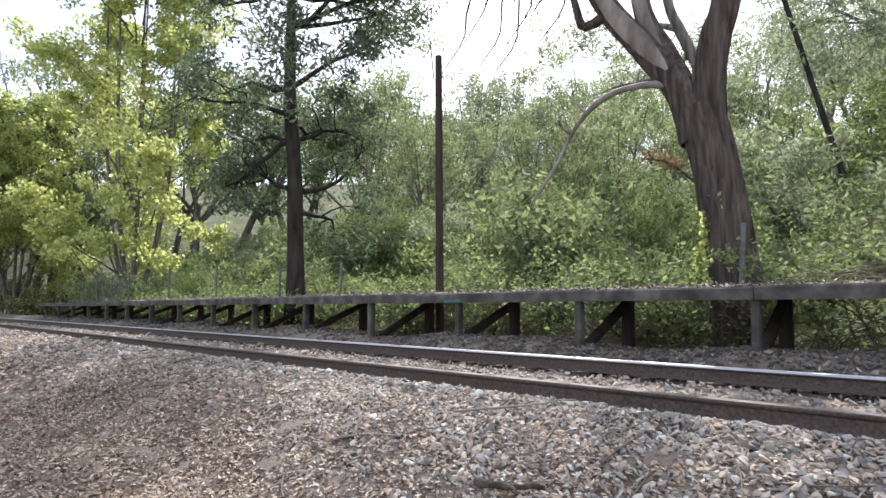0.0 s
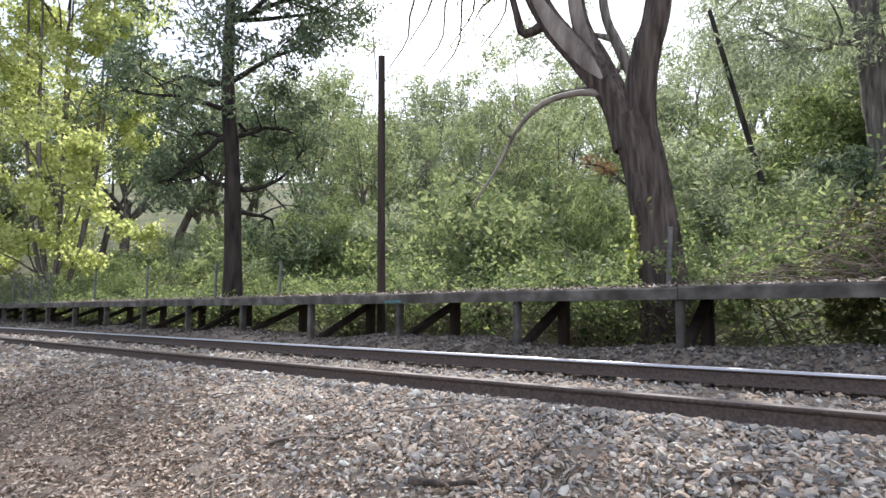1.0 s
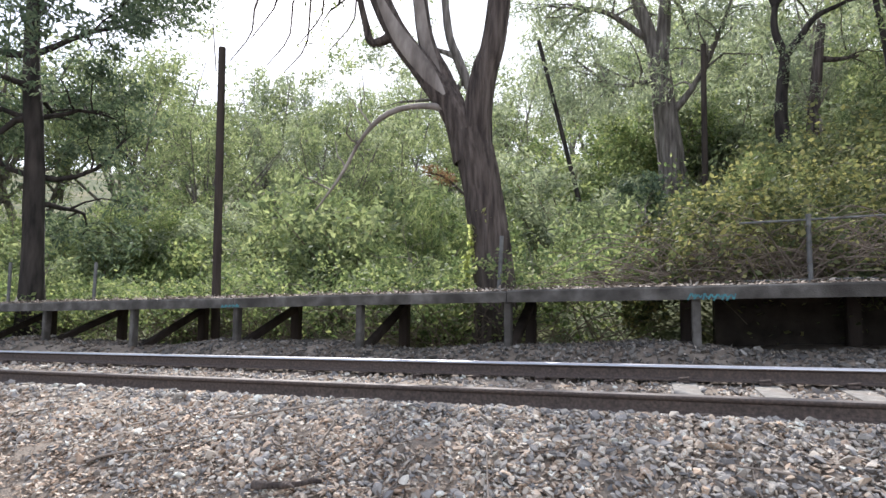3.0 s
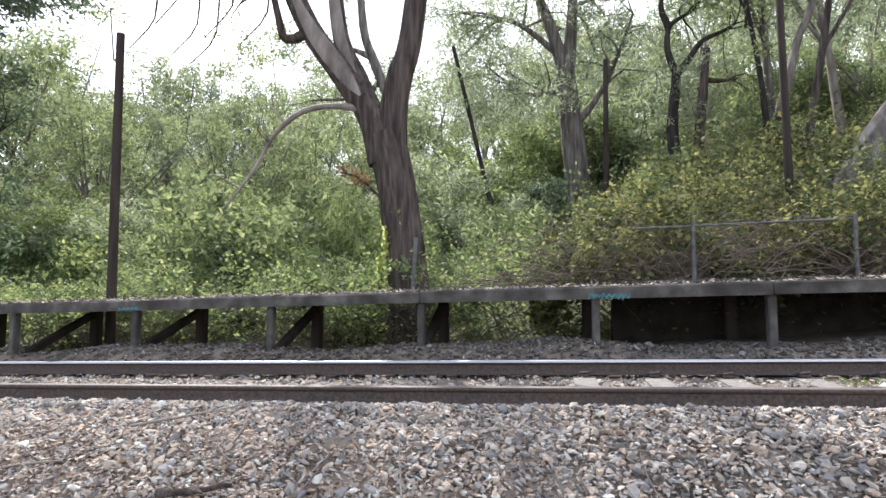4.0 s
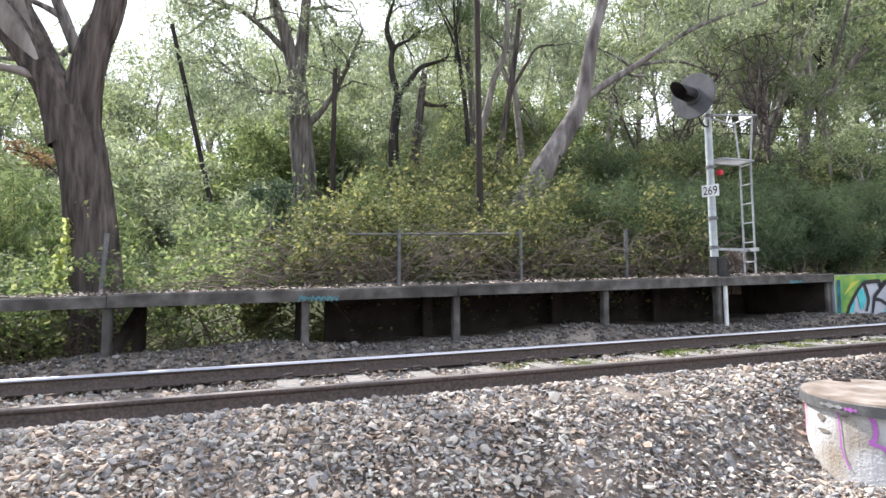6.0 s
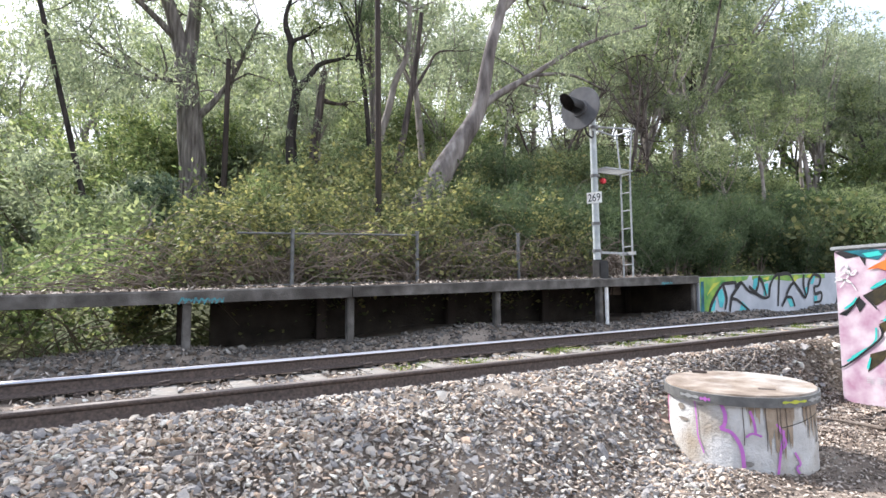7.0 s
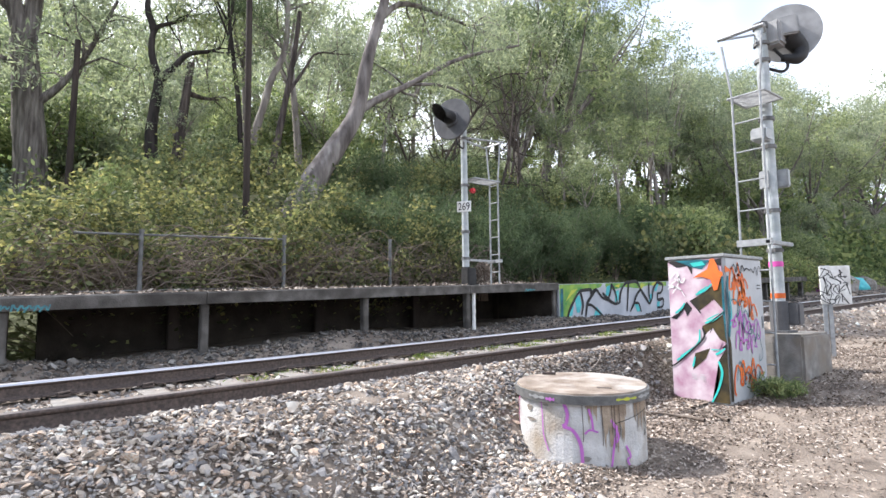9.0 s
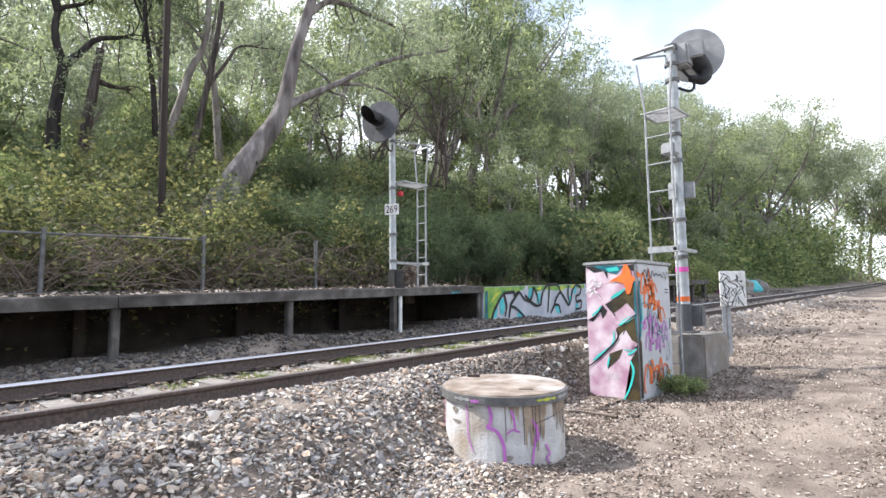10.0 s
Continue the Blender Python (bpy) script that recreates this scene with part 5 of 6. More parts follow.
# the big stringybark behind the platform
rng = np.random.default_rng(31)
cz = ground_at(-2.38, 9.4)
C = [(curve_pts([(-2.3, 9.4, cz - 0.4), (-2.38, 9.4, 1.5), (-2.62, 9.4, 3.2), (-2.84, 9.4, 4.2)], 60), np.linspace(0.43, 0.3, 60) * np.interp(np.arange(60), [0, 17, 39, 59], [1.2, 0.9, 0.94, 1.1]), 72),
     (curve_pts([(-2.85, 9.4, 3.7), (-3.08, 9.38, 4.5), (-3.62, 9.36, 5.3), (-4.42, 9.3, 6.5), (-5.2, 9.1, 8.6), (-5.8, 8.9, 10.8)], 50), np.linspace(0.28, 0.13, 50), 56),
     (curve_pts([(-3.1, 9.45, 4.6), (-3.4, 9.5, 5.3), (-3.82, 9.6, 6.3), (-4.1, 9.9, 8.5), (-4.0, 10.3, 11)], 40), np.linspace(0.2, 0.1, 40), 40),
     (curve_pts([(-2.72, 9.4, 3.8), (-2.7, 9.4, 4.6), (-2.58, 9.4, 5.3), (-2.4, 9.4, 5.95), (-2.1, 9.5, 8.5), (-1.6, 9.8, 11)], 50), np.linspace(0.27, 0.16, 50), 56),
     (curve_pts([(-4.2, 9.3, 6.2), (-4.72, 9.25, 6.05), (-4.9, 9.2, 6.6), (-5.3, 9.0, 8.2), (-6.4, 8.8, 9.8)], 14), np.linspace(0.1, 0.03, 14), 8)]
big_ends = [(C[1][0][26::4], C[1][1][26::4], 6), (C[2][0][24::4], C[2][1][24::4], 6)]
wood, spots = crown_from(rng, big_ends, 8, 2.2, 0.6, 34, 0.5, 0.6)
upper_wood, upper_spots = crown_from(rng, [(C[3][0][40:], C[3][1][40:], 6)], 4, 1.4, 0.45, 22, 0.6, 0.6)
wood, spots = wood + upper_wood, np.concatenate([spots, upper_spots])
for px, pz in ((-5.6, 6.6), (-6.3, 6.3), (-4.9, 6.4), (-7.2, 6.5), (-6.7, 6.9), (-5.9, 6.1)):
    wood.append((curve_pts([(-4.7, 9.2, 8.4), (px + 0.5, 9.1, 8.0), (px, 9.0, 7.1), (px - 0.1, 9.0, pz), (px - 0.6, 9.0, pz - 0.5)], 12), np.linspace(0.035, 0.01, 12), 5))
stringybark = tree_thing("gum_tree", "large forked gum tree with furrowed grey-brown bark behind the platform", "tree", C, wood, spots, M_BARK, M_GUM, (0.17, 0.04), 0.6, rng)
# strips of smooth pale bark on the climbing limbs
for line, i0, i1, side in ((C[1], 14, 34, 0.2), (C[2], 10, 30, 0.1)):
    n, m = i1 - i0, 9
    p, r = line[0][i0:i1], line[1][i0:i1]
    d = unit(np.gradient(p, axis=0))
    u = unit(np.cross(d, [0, 1, 0]))
    fr = unit(np.cross(d, u))
    fr = np.where(fr[:, 1:2] > 0, -fr, fr)
    span = np.sin(np.linspace(0.12, 3.0, n))[:, None] * np.linspace(-0.75, 0.75, m)[None] + side
    v = p[:, None] + (r[:, None, None] * 1.07 + 0.004) * (np.sin(span)[..., None] * -u[:, None] + np.cos(span)[..., None] * fr[:, None])
    i, j = np.meshgrid(np.arange(n - 1), np.arange(m - 1), indexing="ij")
    k = (i * m + j).reshape(-1)
    tagged(mesh_of("bare_bark", v.reshape(-1, 3), np.stack([k, k + 1, k + m + 1, k + m], 1), M_BARK_PALE, stringybark, smooth=True), "smooth pale patch of shed bark")
# its long bare pale limb
limb_line = curve_pts([(-2.85, 9.35, 4.5), (-3.57, 9.2, 4.7), (-4.26, 9.1, 4.62), (-4.74, 9.0, 4.2), (-5.15, 8.95, 3.5), (-5.65, 8.9, 2.85)], 18)
sub = [tube(limb_line, np.linspace(0.075, 0.016, 18) * (1 + 0.1 * np.sin(np.arange(18))), 7)]
for k in (9, 11, 13, 15):
    sub.append(tube(*branch(rng, limb_line[k], rng.normal(size=3) * 0.6 + [-0.6, 0, 0.3], 0.9, 0.02, 0.005, 6, 0.3)[:2], 5))
pale = mesh_of("bare_limb", *merge(sub), M_BARK_PALE, stringybark, smooth=True)
tagged(pale, "smooth pale bare limb")

# the dark wattle beside the platform
rng = np.random.default_rng(32)
bz0 = ground_at(-13.5, 9.2)
B = [(curve_pts([(-13.35, 9.2, bz0 - 0.4), (-13.45, 9.2, 2.2), (-13.6, 9.2, 4.6), (-13.95, 9.2, 7.2), (-14.1, 9.3, 10.5), (-14.0, 9.3, 13.5)], 18), np.interp(np.arange(18), [0, 3, 9, 17], [0.36, 0.23, 0.19, 0.06]), 12)]
for k in range(30):
    z = 3.0 + 10 * rng.uniform(0, 1) ** 0.8
    a = rng.uniform(0, 6.28)
    L = np.interp(z, [2, 5.5, 8, 11, 13.5], [2.4, 2.6, 4.2, 3.8, 1.8]) * rng.uniform(0.75, 1.15)
    i = int(np.argmin(np.abs(B[0][0][:, 2] - z)))
    B.append(branch(rng, B[0][0][i], (math.cos(a), math.sin(a), 0.25 if z > 6 else 0.05), L, 0.085, 0.02, 7, 0.22, 0.03))
wood, spots = crown_from(rng, B[1:], 6, 1.3, 0.55, 85, 0.25, 0.1)
tree_thing("wattle_tree", "dark-trunked wattle tree with dense deep green foliage", "tree", B, wood, spots, M_BARK_DARK, M_DARK, (0.17, 0.055), 0.1, rng)


def poplar(seed, x, y, h, w, label, mat):
    rng = np.random.default_rng(seed)
    g = ground_at(x, y)
    L = []
    for k in range(7):
        a = k * 0.9
        o = w * 0.35 * rng.uniform(0.3, 1) if k else 0
        L.append((curve_pts([(x, y, g - 0.4), (x + math.cos(a) * o * 0.7, y + math.sin(a) * o * 0.7, g + h * 0.3), (x + math.cos(a) * o, y + math.sin(a) * o, g + h * rng.uniform(0.8, 1.0))], 12), np.linspace(0.13, 0.03, 12), 7))
    for k in range(62):
        z, a = rng.uniform(0.03, 0.92) * h, rng.uniform(0, 6.28)
        L.append(branch(rng, (x + math.cos(a) * w * 0.12, y + math.sin(a) * w * 0.12, g + z), (math.cos(a), math.sin(a), 0.9), w * 0.55 * (1.15 - z / h * 0.5), 0.05, 0.012, 6, 0.15, 0.08))
    wood, spots = crown_from(rng, L[1:], 4, 1.3, 0.62, 85, 0.5, 0.0)
    return tree_thing("poplar_tree", label, "tree", L, wood, spots, M_BARK_GREY, mat, (0.19, 0.13), 0.15, rng)


poplar(41, -29.5, 10.8, 22, 6.8, "tall bright yellow-green poplar lit from behind", M_POPLAR)
poplar(42, -44, 9.0, 13, 6.0, "yellowing willow-like tree beyond the platform end", M_POPLAR)

# forked gum on the slope
rng = np.random.default_rng(51)
dg = ground_at(1.1, 22)
D = [(curve_pts([(1.2, 22, dg - 0.5), (1.05, 22, 6.4), (0.85, 22, 8.4), (0.68, 22, 10.2)], 12), np.interp(np.arange(12), [0, 3, 11], [0.75, 0.5, 0.36]), 12),
     (curve_pts([(0.7, 22, 10.0), (0.15, 22, 12.0), (-0.4, 22, 13.6), (-0.9, 21.8, 16)], 10), np.linspace(0.3, 0.1, 10), 9),
     (curve_pts([(0.75, 22, 9.8), (0.95, 22, 12), (1.1, 22, 14), (1.5, 22, 17)], 10), np.linspace(0.3, 0.1, 10), 9),
     (curve_pts([(1.0, 21.9, 7.9), (1.7, 21.8, 8.7), (2.4, 21.6, 9.9), (3.2, 21.4, 12)], 10), np.linspace(0.16, 0.05, 10), 7),
     (curve_pts([(0.8, 21.9, 8.8), (0.3, 21.8, 9.25), (-0.9, 21.6, 9.2), (-2.2, 21.4, 10.2)], 10), np.linspace(0.13, 0.04, 10), 7),
     (curve_pts([(0.5, 22, 10.8), (-1.2, 21.8, 12.2), (-3.0, 21.6, 12.6)], 10), np.linspace(0.14, 0.05, 10), 7)]
wood, spots = crown_from(rng, D[1:], 11, 2.3, 0.75, 90, 0.35, 0.5)
tree_thing("gum_tree", "stout grey gum tree forking low on the slope", "tree", D, wood, spots, M_BARK_GREY, M_GUM_GREY_HAZED, (0.22, 0.055), 0.5, rng)

# leaning pale gum above the platform
rng = np.random.default_rng(52)
E = [(curve_pts([(5.75, 12.5, 2.6), (6.15, 12.5, 3.8), (6.55, 12.5, 4.6), (7.2, 12.5, 5.6), (7.72, 12.5, 6.6), (8.02, 12.5, 8.1), (8.5, 12.5, 9.7), (9.0, 12.5, 12)], 22), np.interp(np.arange(22), [0, 6, 12, 21], [0.46, 0.3, 0.2, 0.09]), 16),
     (curve_pts([(7.72, 12.5, 6.5), (8.4, 12.45, 7.0), (9.33, 12.4, 7.6), (11.2, 12.3, 8.85), (13.6, 12.2, 9.9)], 14), np.linspace(0.12, 0.035, 14), 8),
     (curve_pts([(9.3, 12.4, 7.6), (10.8, 12.5, 7.9), (12.2, 12.6, 7.7)], 10), np.linspace(0.06, 0.02, 10), 6),
     (curve_pts([(8.4, 12.5, 9.3), (9.2, 12.5, 10.0), (10.8, 12.5, 10.1), (13.2, 12.5, 10.1)], 12), np.linspace(0.1, 0.03, 12), 7)]
wood, spots = crown_from(rng, [(E[0][0][17:], E[0][1][17:], 5), E[1], E[3]], 8, 1.3, 0.55, 70, 0.5, 0.4)
tree_thing("gum_tree", "leaning gum tree with a smooth pale grey trunk on the bank", "tree", E, wood, spots, M_BARK_LEAN, M_GUM_GREY_HAZED, (0.17, 0.04), 0.5, rng)
# drooping she-oak and the tall gum that ends the canopy
SHEOAK = gum(16, 13, 0.4, 2.4, 0.09, M_BARK_DARK, M_BROOM, "she-oak with fine dark hanging needles", limbs_n=6, subs=5, per=120, leaf=(0.42, 0.016), clump=0.6, droop=1.0)
SHEOAK.matrix_world = pose(6.7, 18.5, ground_at(6.7, 18.5)) @ Matrix.Scale(1.1, 4)
place(SHEOAK, 20.5, 17.0, 1.15, 80)
place(KINDS[2], 18.5, 15.5, 1.05, 40)
# single trees on the slope, each with its own bends
def bent_gum(seed, label, r0, bark, leaf_mat, lines):
    rng = np.random.default_rng(seed)
    limbs = [(curve_pts(k, 14), np.linspace(r0 * (1 if i == 0 else 0.55), r0 * (0.6 if i == 0 else 0.16), 14), 10 if i == 0 else 7) for i, k in enumerate(lines)]
    ends = [(p[7:], q[7:], n) for p, q, n in (limbs[1:] or limbs)]
    wood, spots = crown_from(rng, ends, 5, 1.5, 0.5, 42, 0.45, 0.45)
    tree_thing("gum_tree", label, "tree", limbs, wood, spots, bark, leaf_mat, (0.2, 0.05), 0.5, rng)


bent_gum(110, "leaning grey gum tree with a long bare side limb", 0.2, M_BARK_GREY, M_GUM_GREY_HAZED, ([(-4.7, 17, 5.32), (-4.77, 17, 6.22), (-5.0, 17, 7.47), (-5.61, 17, 9.05), (-5.91, 17, 9.91), (-6.07, 17, 11.31)],
         [(-5.61, 17, 9.05), (-6.45, 17, 9.42), (-7.45, 17, 9.35)],
         [(-5.31, 17, 8.26), (-6.04, 17, 7.76), (-7.68, 17, 7.76)],))
bent_gum(111, "twisted gum tree with two crooked dark limbs", 0.24, M_BARK_DARK, M_GUM, ([(3.98, 19, 5.07), (4.03, 19, 5.84), (4.0, 19, 7.02), (4.16, 19, 8.6)],
         [(4.16, 19, 8.6), (3.91, 19, 9.41), (3.96, 19, 10.21), (4.39, 19, 10.56), (4.88, 19, 10.83)],
         [(4.16, 19, 8.6), (4.55, 19, 9.09), (4.98, 19, 9.68), (5.71, 19, 10.0), (6.02, 19, 10.23)],
         [(3.96, 19, 10.21), (3.73, 19, 11.03), (4.04, 19, 12.25)],))
bent_gum(112, "short broken gum trunk on the slope", 0.19, M_BARK, M_GUM, ([(4.58, 18.5, 5.15), (4.65, 18.5, 6.1), (4.81, 18.5, 7.62), (4.98, 18.5, 9.2)],
         [(4.86, 18.5, 8.2), (5.34, 18.5, 8.13), (5.85, 18.5, 8.17)],))
bent_gum(113, "straight brown gum tree with a thin crown", 0.16, M_BARK_GREY, M_GUM_GREY_HAZED, ([(7.39, 20, 6.64), (7.34, 20, 7.56), (7.24, 20, 9.32), (7.18, 20, 11.21), (7.17, 20, 12.91)],
         [(7.22, 20, 9.95), (6.83, 20, 11.22), (6.76, 20, 12.5)],))
bent_gum(114, "pale curved gum tree with smooth bark", 0.15, M_BARK_PALE, M_GUM_GREY_HAZED, ([(7.16, 19, 6.96), (7.29, 19, 7.54), (7.58, 19, 8.51), (7.8, 19, 9.49), (8.24, 19, 10.47), (8.39, 19, 11.47), (8.39, 19, 12.68)],))
bent_gum(115, "slender brown gum tree bending over the slope", 0.12, M_BARK, M_GUM_GREY_HAZED, ([(6.9, 16.5, 5.38), (7.02, 16.5, 6.05), (7.26, 16.5, 7.39), (7.44, 16.5, 8.41), (7.63, 16.5, 9.62), (7.78, 16.5, 11.01)],
         [(7.38, 16.5, 8.07), (7.98, 16.5, 9.09), (8.41, 16.5, 9.76), (9.38, 16.5, 9.99)],))
for kind, x, y, s, t in ((1, 9.47, 19.8, 0.9, 70), (6, 16.5, 15.5, 0.7, 10), (3, 15, 20, 0.9, 300)):
    place(KINDS[kind], x, y, s, t)


# ---- shrubs ----
def shrub(seed, size, n, leaf, mat, label, droop=0.0, name="shrub"):
    rng = np.random.default_rng(seed)
    stems, spots = [], []
    for k in range(14):
        a, o = rng.uniform(0, 6.28), rng.uniform(0.2, 1.0)
        end = np.array([math.cos(a) * o * size[0], math.sin(a) * o * size[0], size[1] * rng.uniform(0.45, 1.0) * (1.1 - 0.4 * o)])
        stems.append((curve_pts([(rng.normal() * 0.05, rng.normal() * 0.05, -0.3), end * [0.35, 0.35, 0.5], end], 6), np.linspace(0.022, 0.005, 6), 4))
        c = rng.uniform(0.25, 0.45) * size[0]
        for q in (0.5, 0.75, 1.0):
            spots.append(blob(rng, n // 42, end * [q, q, q**0.8] if q < 1 else end, (c, c, c * 0.85), 0.2))
    s = empty(name)
    mesh_of("stem", *merge([tube(p, r, k) for p, r, k in stems]), M_TWIG, s)
    mesh_of("foliage", *leaves(np.concatenate(spots), leaf[0], leaf[1], droop, rng), mat, s)
    return tagged(s, label, "shrub", "undergrowth of the bank")


SHRUBS = [
    shrub(61, (1.0, 1.9), 4200, (0.1, 0.045), M_SHRUB, "bright green leafy shrub behind the platform"),
    shrub(62, (1.1, 2.2), 6500, (0.16, 0.014), M_BROOM, "dark fine-leaved broom bush on the bank", -0.4),
    shrub(63, (1.2, 1.4), 4200, (0.1, 0.065), M_BRAMBLE, "tangled bramble bush with yellowing leaves", 0.1),
    shrub(64, (0.9, 2.0), 5500, (0.15, 0.018), M_SHRUB, "feathery light green bush", -0.5),
    shrub(65, (1.2, 2.4), 4500, (0.13, 0.05), M_GUM, "olive green wattle shrub under the trees", 0.2),
]
for k, s in enumerate(SHRUBS):
    s.matrix_world = pose(-45 + 3 * k, 40, ground_at(-45 + 3 * k, 40))
for i in range(190):
    x = rt.uniform(-34, 30)
    v = 9.9 + abs(rt.gauss(0, 1)) * 8
    y = v + float(swing(x))
    if x < -2:
        kind = rt.choice([0, 0, 3, 2, 4, 4])
        s = rt.uniform(0.7, 1.15) if v < 13 else rt.uniform(1.0, 1.9)
    elif x < 6:
        kind = rt.choice([2, 2, 0, 4, 3])
        s = rt.uniform(0.5, 0.85) if v < 16 else rt.uniform(0.7, 1.2)
    else:
        kind = rt.choice([1, 1, 1, 3, 2, 4]) if v < 14 else rt.choice([4, 2, 1, 0])
        s = rt.uniform(0.7, 1.2)
    place(SHRUBS[kind], x, y, s, rt.uniform(0, 360), 0.15)
# a close hedge of broom right of the mast and greener bushes by the trunk
for i in range(34):
    x = 6.6 + i * 0.42 + rt.uniform(-0.2, 0.2)
    place(SHRUBS[1], x, 9.25 + float(swing(x)) + rt.uniform(0, 1.6), rt.uniform(0.75, 1.15), rt.uniform(0, 360), 0.15)
for x, y, kind, s in ((-36, 11, 4, 1.3), (-39, 12, 0, 1.5), (-33.5, 10.5, 3, 1.1), (-42, 10, 2, 1.4), (-46, 9, 4, 1.5), (-7.6, 10.9, 0, 0.75), (-6.0, 12.4, 3, 1.15), (-5.0, 11.4, 3, 1.05), (-8.6, 12.4, 0, 1.1), (-4.1, 10.8, 0, 0.8), (-22, 10.6, 3, 1.35), (-19.5, 10.8, 0, 1.0), (-25.5, 10.8, 4, 1.0),
                      (-16.8, 10.5, 2, 0.9), (18.4, 9.8, 2, 1.9), (19.3, 10.3, 0, 1.9), (25.4, 9.5, 2, 1.2), (28, 9.6, 3, 1.1), (31, 10, 2, 1.2), (-0.6, 14, 4, 1.1), (-10.5, 11.0, 2, 0.9)):
    place(SHRUBS[kind], x, y, s, rt.uniform(0, 360), 0.15)
for i in range(26):
    x = rt.uniform(22, 75)
    place(SHRUBS[rt.choice([0, 1, 3, 4])], x, 10.2 + float(swing(x)) + rt.uniform(0, 5), rt.uniform(0.8, 1.5), rt.uniform(0, 360), 0.15)
grass_tuft = shrub(66, (0.34, 0.26), 1600, (0.1, 0.012), M_SHRUB, "low green weed tuft at the foot of the cabinet", -0.3, "weed")
grass_tuft.matrix_world = pose(7.72, 2.68, ground_at(7.7, 2.68))


# ---- brambles along the back of the platform ----
def bramble(seed, x0, x1, n, top, depth, mat, leaf, label, canes, y0=8.3, low=0.6):
    rng = np.random.default_rng(seed)
    x = rng.uniform(x0, x1, n)
    u = rng.uniform(0, 1, n)
    y = y0 + swing(x) + depth * u
    g = np.maximum(land(x, y), 0)
    h = top(x, u) * (1 + 0.22 * ripple(x, y, 2.1, seed) + 0.12 * ripple(x, y, 5.3, 2)) - g
    w = rng.uniform(0, 1, n) ** 0.45
    t = np.where(rng.uniform(size=n) < 0.75, w, rng.uniform(0, 1.12, n))
    z = g + np.clip(h, 0.05, 9) * t
    gap = ripple(x, z * 1.3, 3.1, seed) + 0.6 * ripple(x, z, 7.3, 1)
    keep = (rng.uniform(size=n) < np.interp(t, [0.2, 0.55, 0.8], [low, 0.7, 1.0])) & (gap > -0.75)
    x, y, z = x[keep], y[keep], z[keep]
    thing = empty("bramble_thicket", pose((x0 + x1) / 2, 9, 0.5))
    add(mesh_of("foliage", *leaves(np.stack([x, y, z], 1), leaf[0], leaf[1], 0.1, rng, 0.35), mat), thing)
    parts = []
    for k in range(canes):
        a = rng.uniform(x0, x1)
        yy = y0 + 0.05 + float(swing(a)) + rng.uniform(0, depth * 0.5)
        b = a + rng.uniform(-1.1, 1.1)
        zt = float(top(np.array([a]), np.array([0.4]))[0]) * rng.uniform(0.75, 1.05)
        foot = max(ground_at(a, yy), deck_z(a) if x0 > -1 else 0) + 0.02
        zt = foot + (zt - foot) * rng.uniform(0.15, 1.0)
        b = a + rng.choice([-1, 1]) * rng.uniform(0.5, 1.8)
        p = curve_pts([(a, yy, foot), (a * 0.7 + b * 0.3, yy - 0.06, zt * 0.8 + foot * 0.2), (a * 0.3 + b * 0.7, yy - 0.08, zt), (b, yy - rng.uniform(0, 0.12), zt * 0.4 + foot * 0.6)], 9)
        parts.append(tube(p + rng.normal(size=p.shape) * 0.02, np.linspace(0.008, 0.004, 9), 4))
    add(mesh_of("canes", *merge(parts), M_TWIG), thing)
    return tagged(thing, label, "bramble", kind="stuff")


bramble(71, -0.3, 8.2, 46000, lambda x, u: deck_z(x) + np.interp(x, [-0.3, 0.2, 0.8, 2.5, 5, 8.2], [0.3, 0.8, 1.35, 1.3, 1.2, 1.1]) * (0.4 + 0.75 * np.sqrt(u)), 2.0, M_BRAMBLE, (0.085, 0.055),
        "dense bramble thicket with yellowing leaves over the platform fence", 700, 8.25, 0.16)
bramble(72, -3.3, 0.2, 8000, lambda x, u: deck_z(x) + 0.3 + 0.35 * u, 2.2, M_SHRUB, (0.085, 0.055), "low bright green bramble cover beside the big trunk", 60)
bramble(73, -12.5, -3.0, 15000, lambda x, u: deck_z(x) + 0.12 + 0.25 * u + 0.25 * np.exp(-((x + 7.0) / 1.0) ** 2), 1.9, M_SHRUB, (0.085, 0.05), "low leafy brambles growing up behind the platform", 160, 8.6)
bramble(74, -31, -12.5, 20000, lambda x, u: deck_z(x) + 0.0 + 0.4 * u, 2.2, M_SHRUB, (0.11, 0.07), "leafy undergrowth behind the far platform", 80)
# low cover all over the bank
bramble(75, 0.5, 22, 60000, lambda x, u: land(x, 9.6 + swing(x) + 8 * u) + 0.55, 8.0, M_BRAMBLE, (0.12, 0.08), "bramble and creeper cover on the bank", 120, 9.6)
bramble(76, 20, 80, 30000, lambda x, u: land(x, 8.6 + swing(x) + 9 * u) + 0.6, 9.0, M_SHRUB, (0.25, 0.15), "green and straw-coloured cover on the cutting", 40, 8.6)
bramble(78, -60, -26, 26000, lambda x, u: land(x, 12 + swing(x) + 26 * u) + 1.1, 26.0, M_SHRUB, (0.32, 0.2), "leafy cover of the far valley slope", 40, 12.0)
bramble(77, -30, 1, 62000, lambda x, u: land(x, 10.0 + swing(x) + 12 * u) + 0.9, 12.0, M_SHRUB, (0.115, 0.07), "leafy cover of the valley floor under the trees", 60, 10.0)
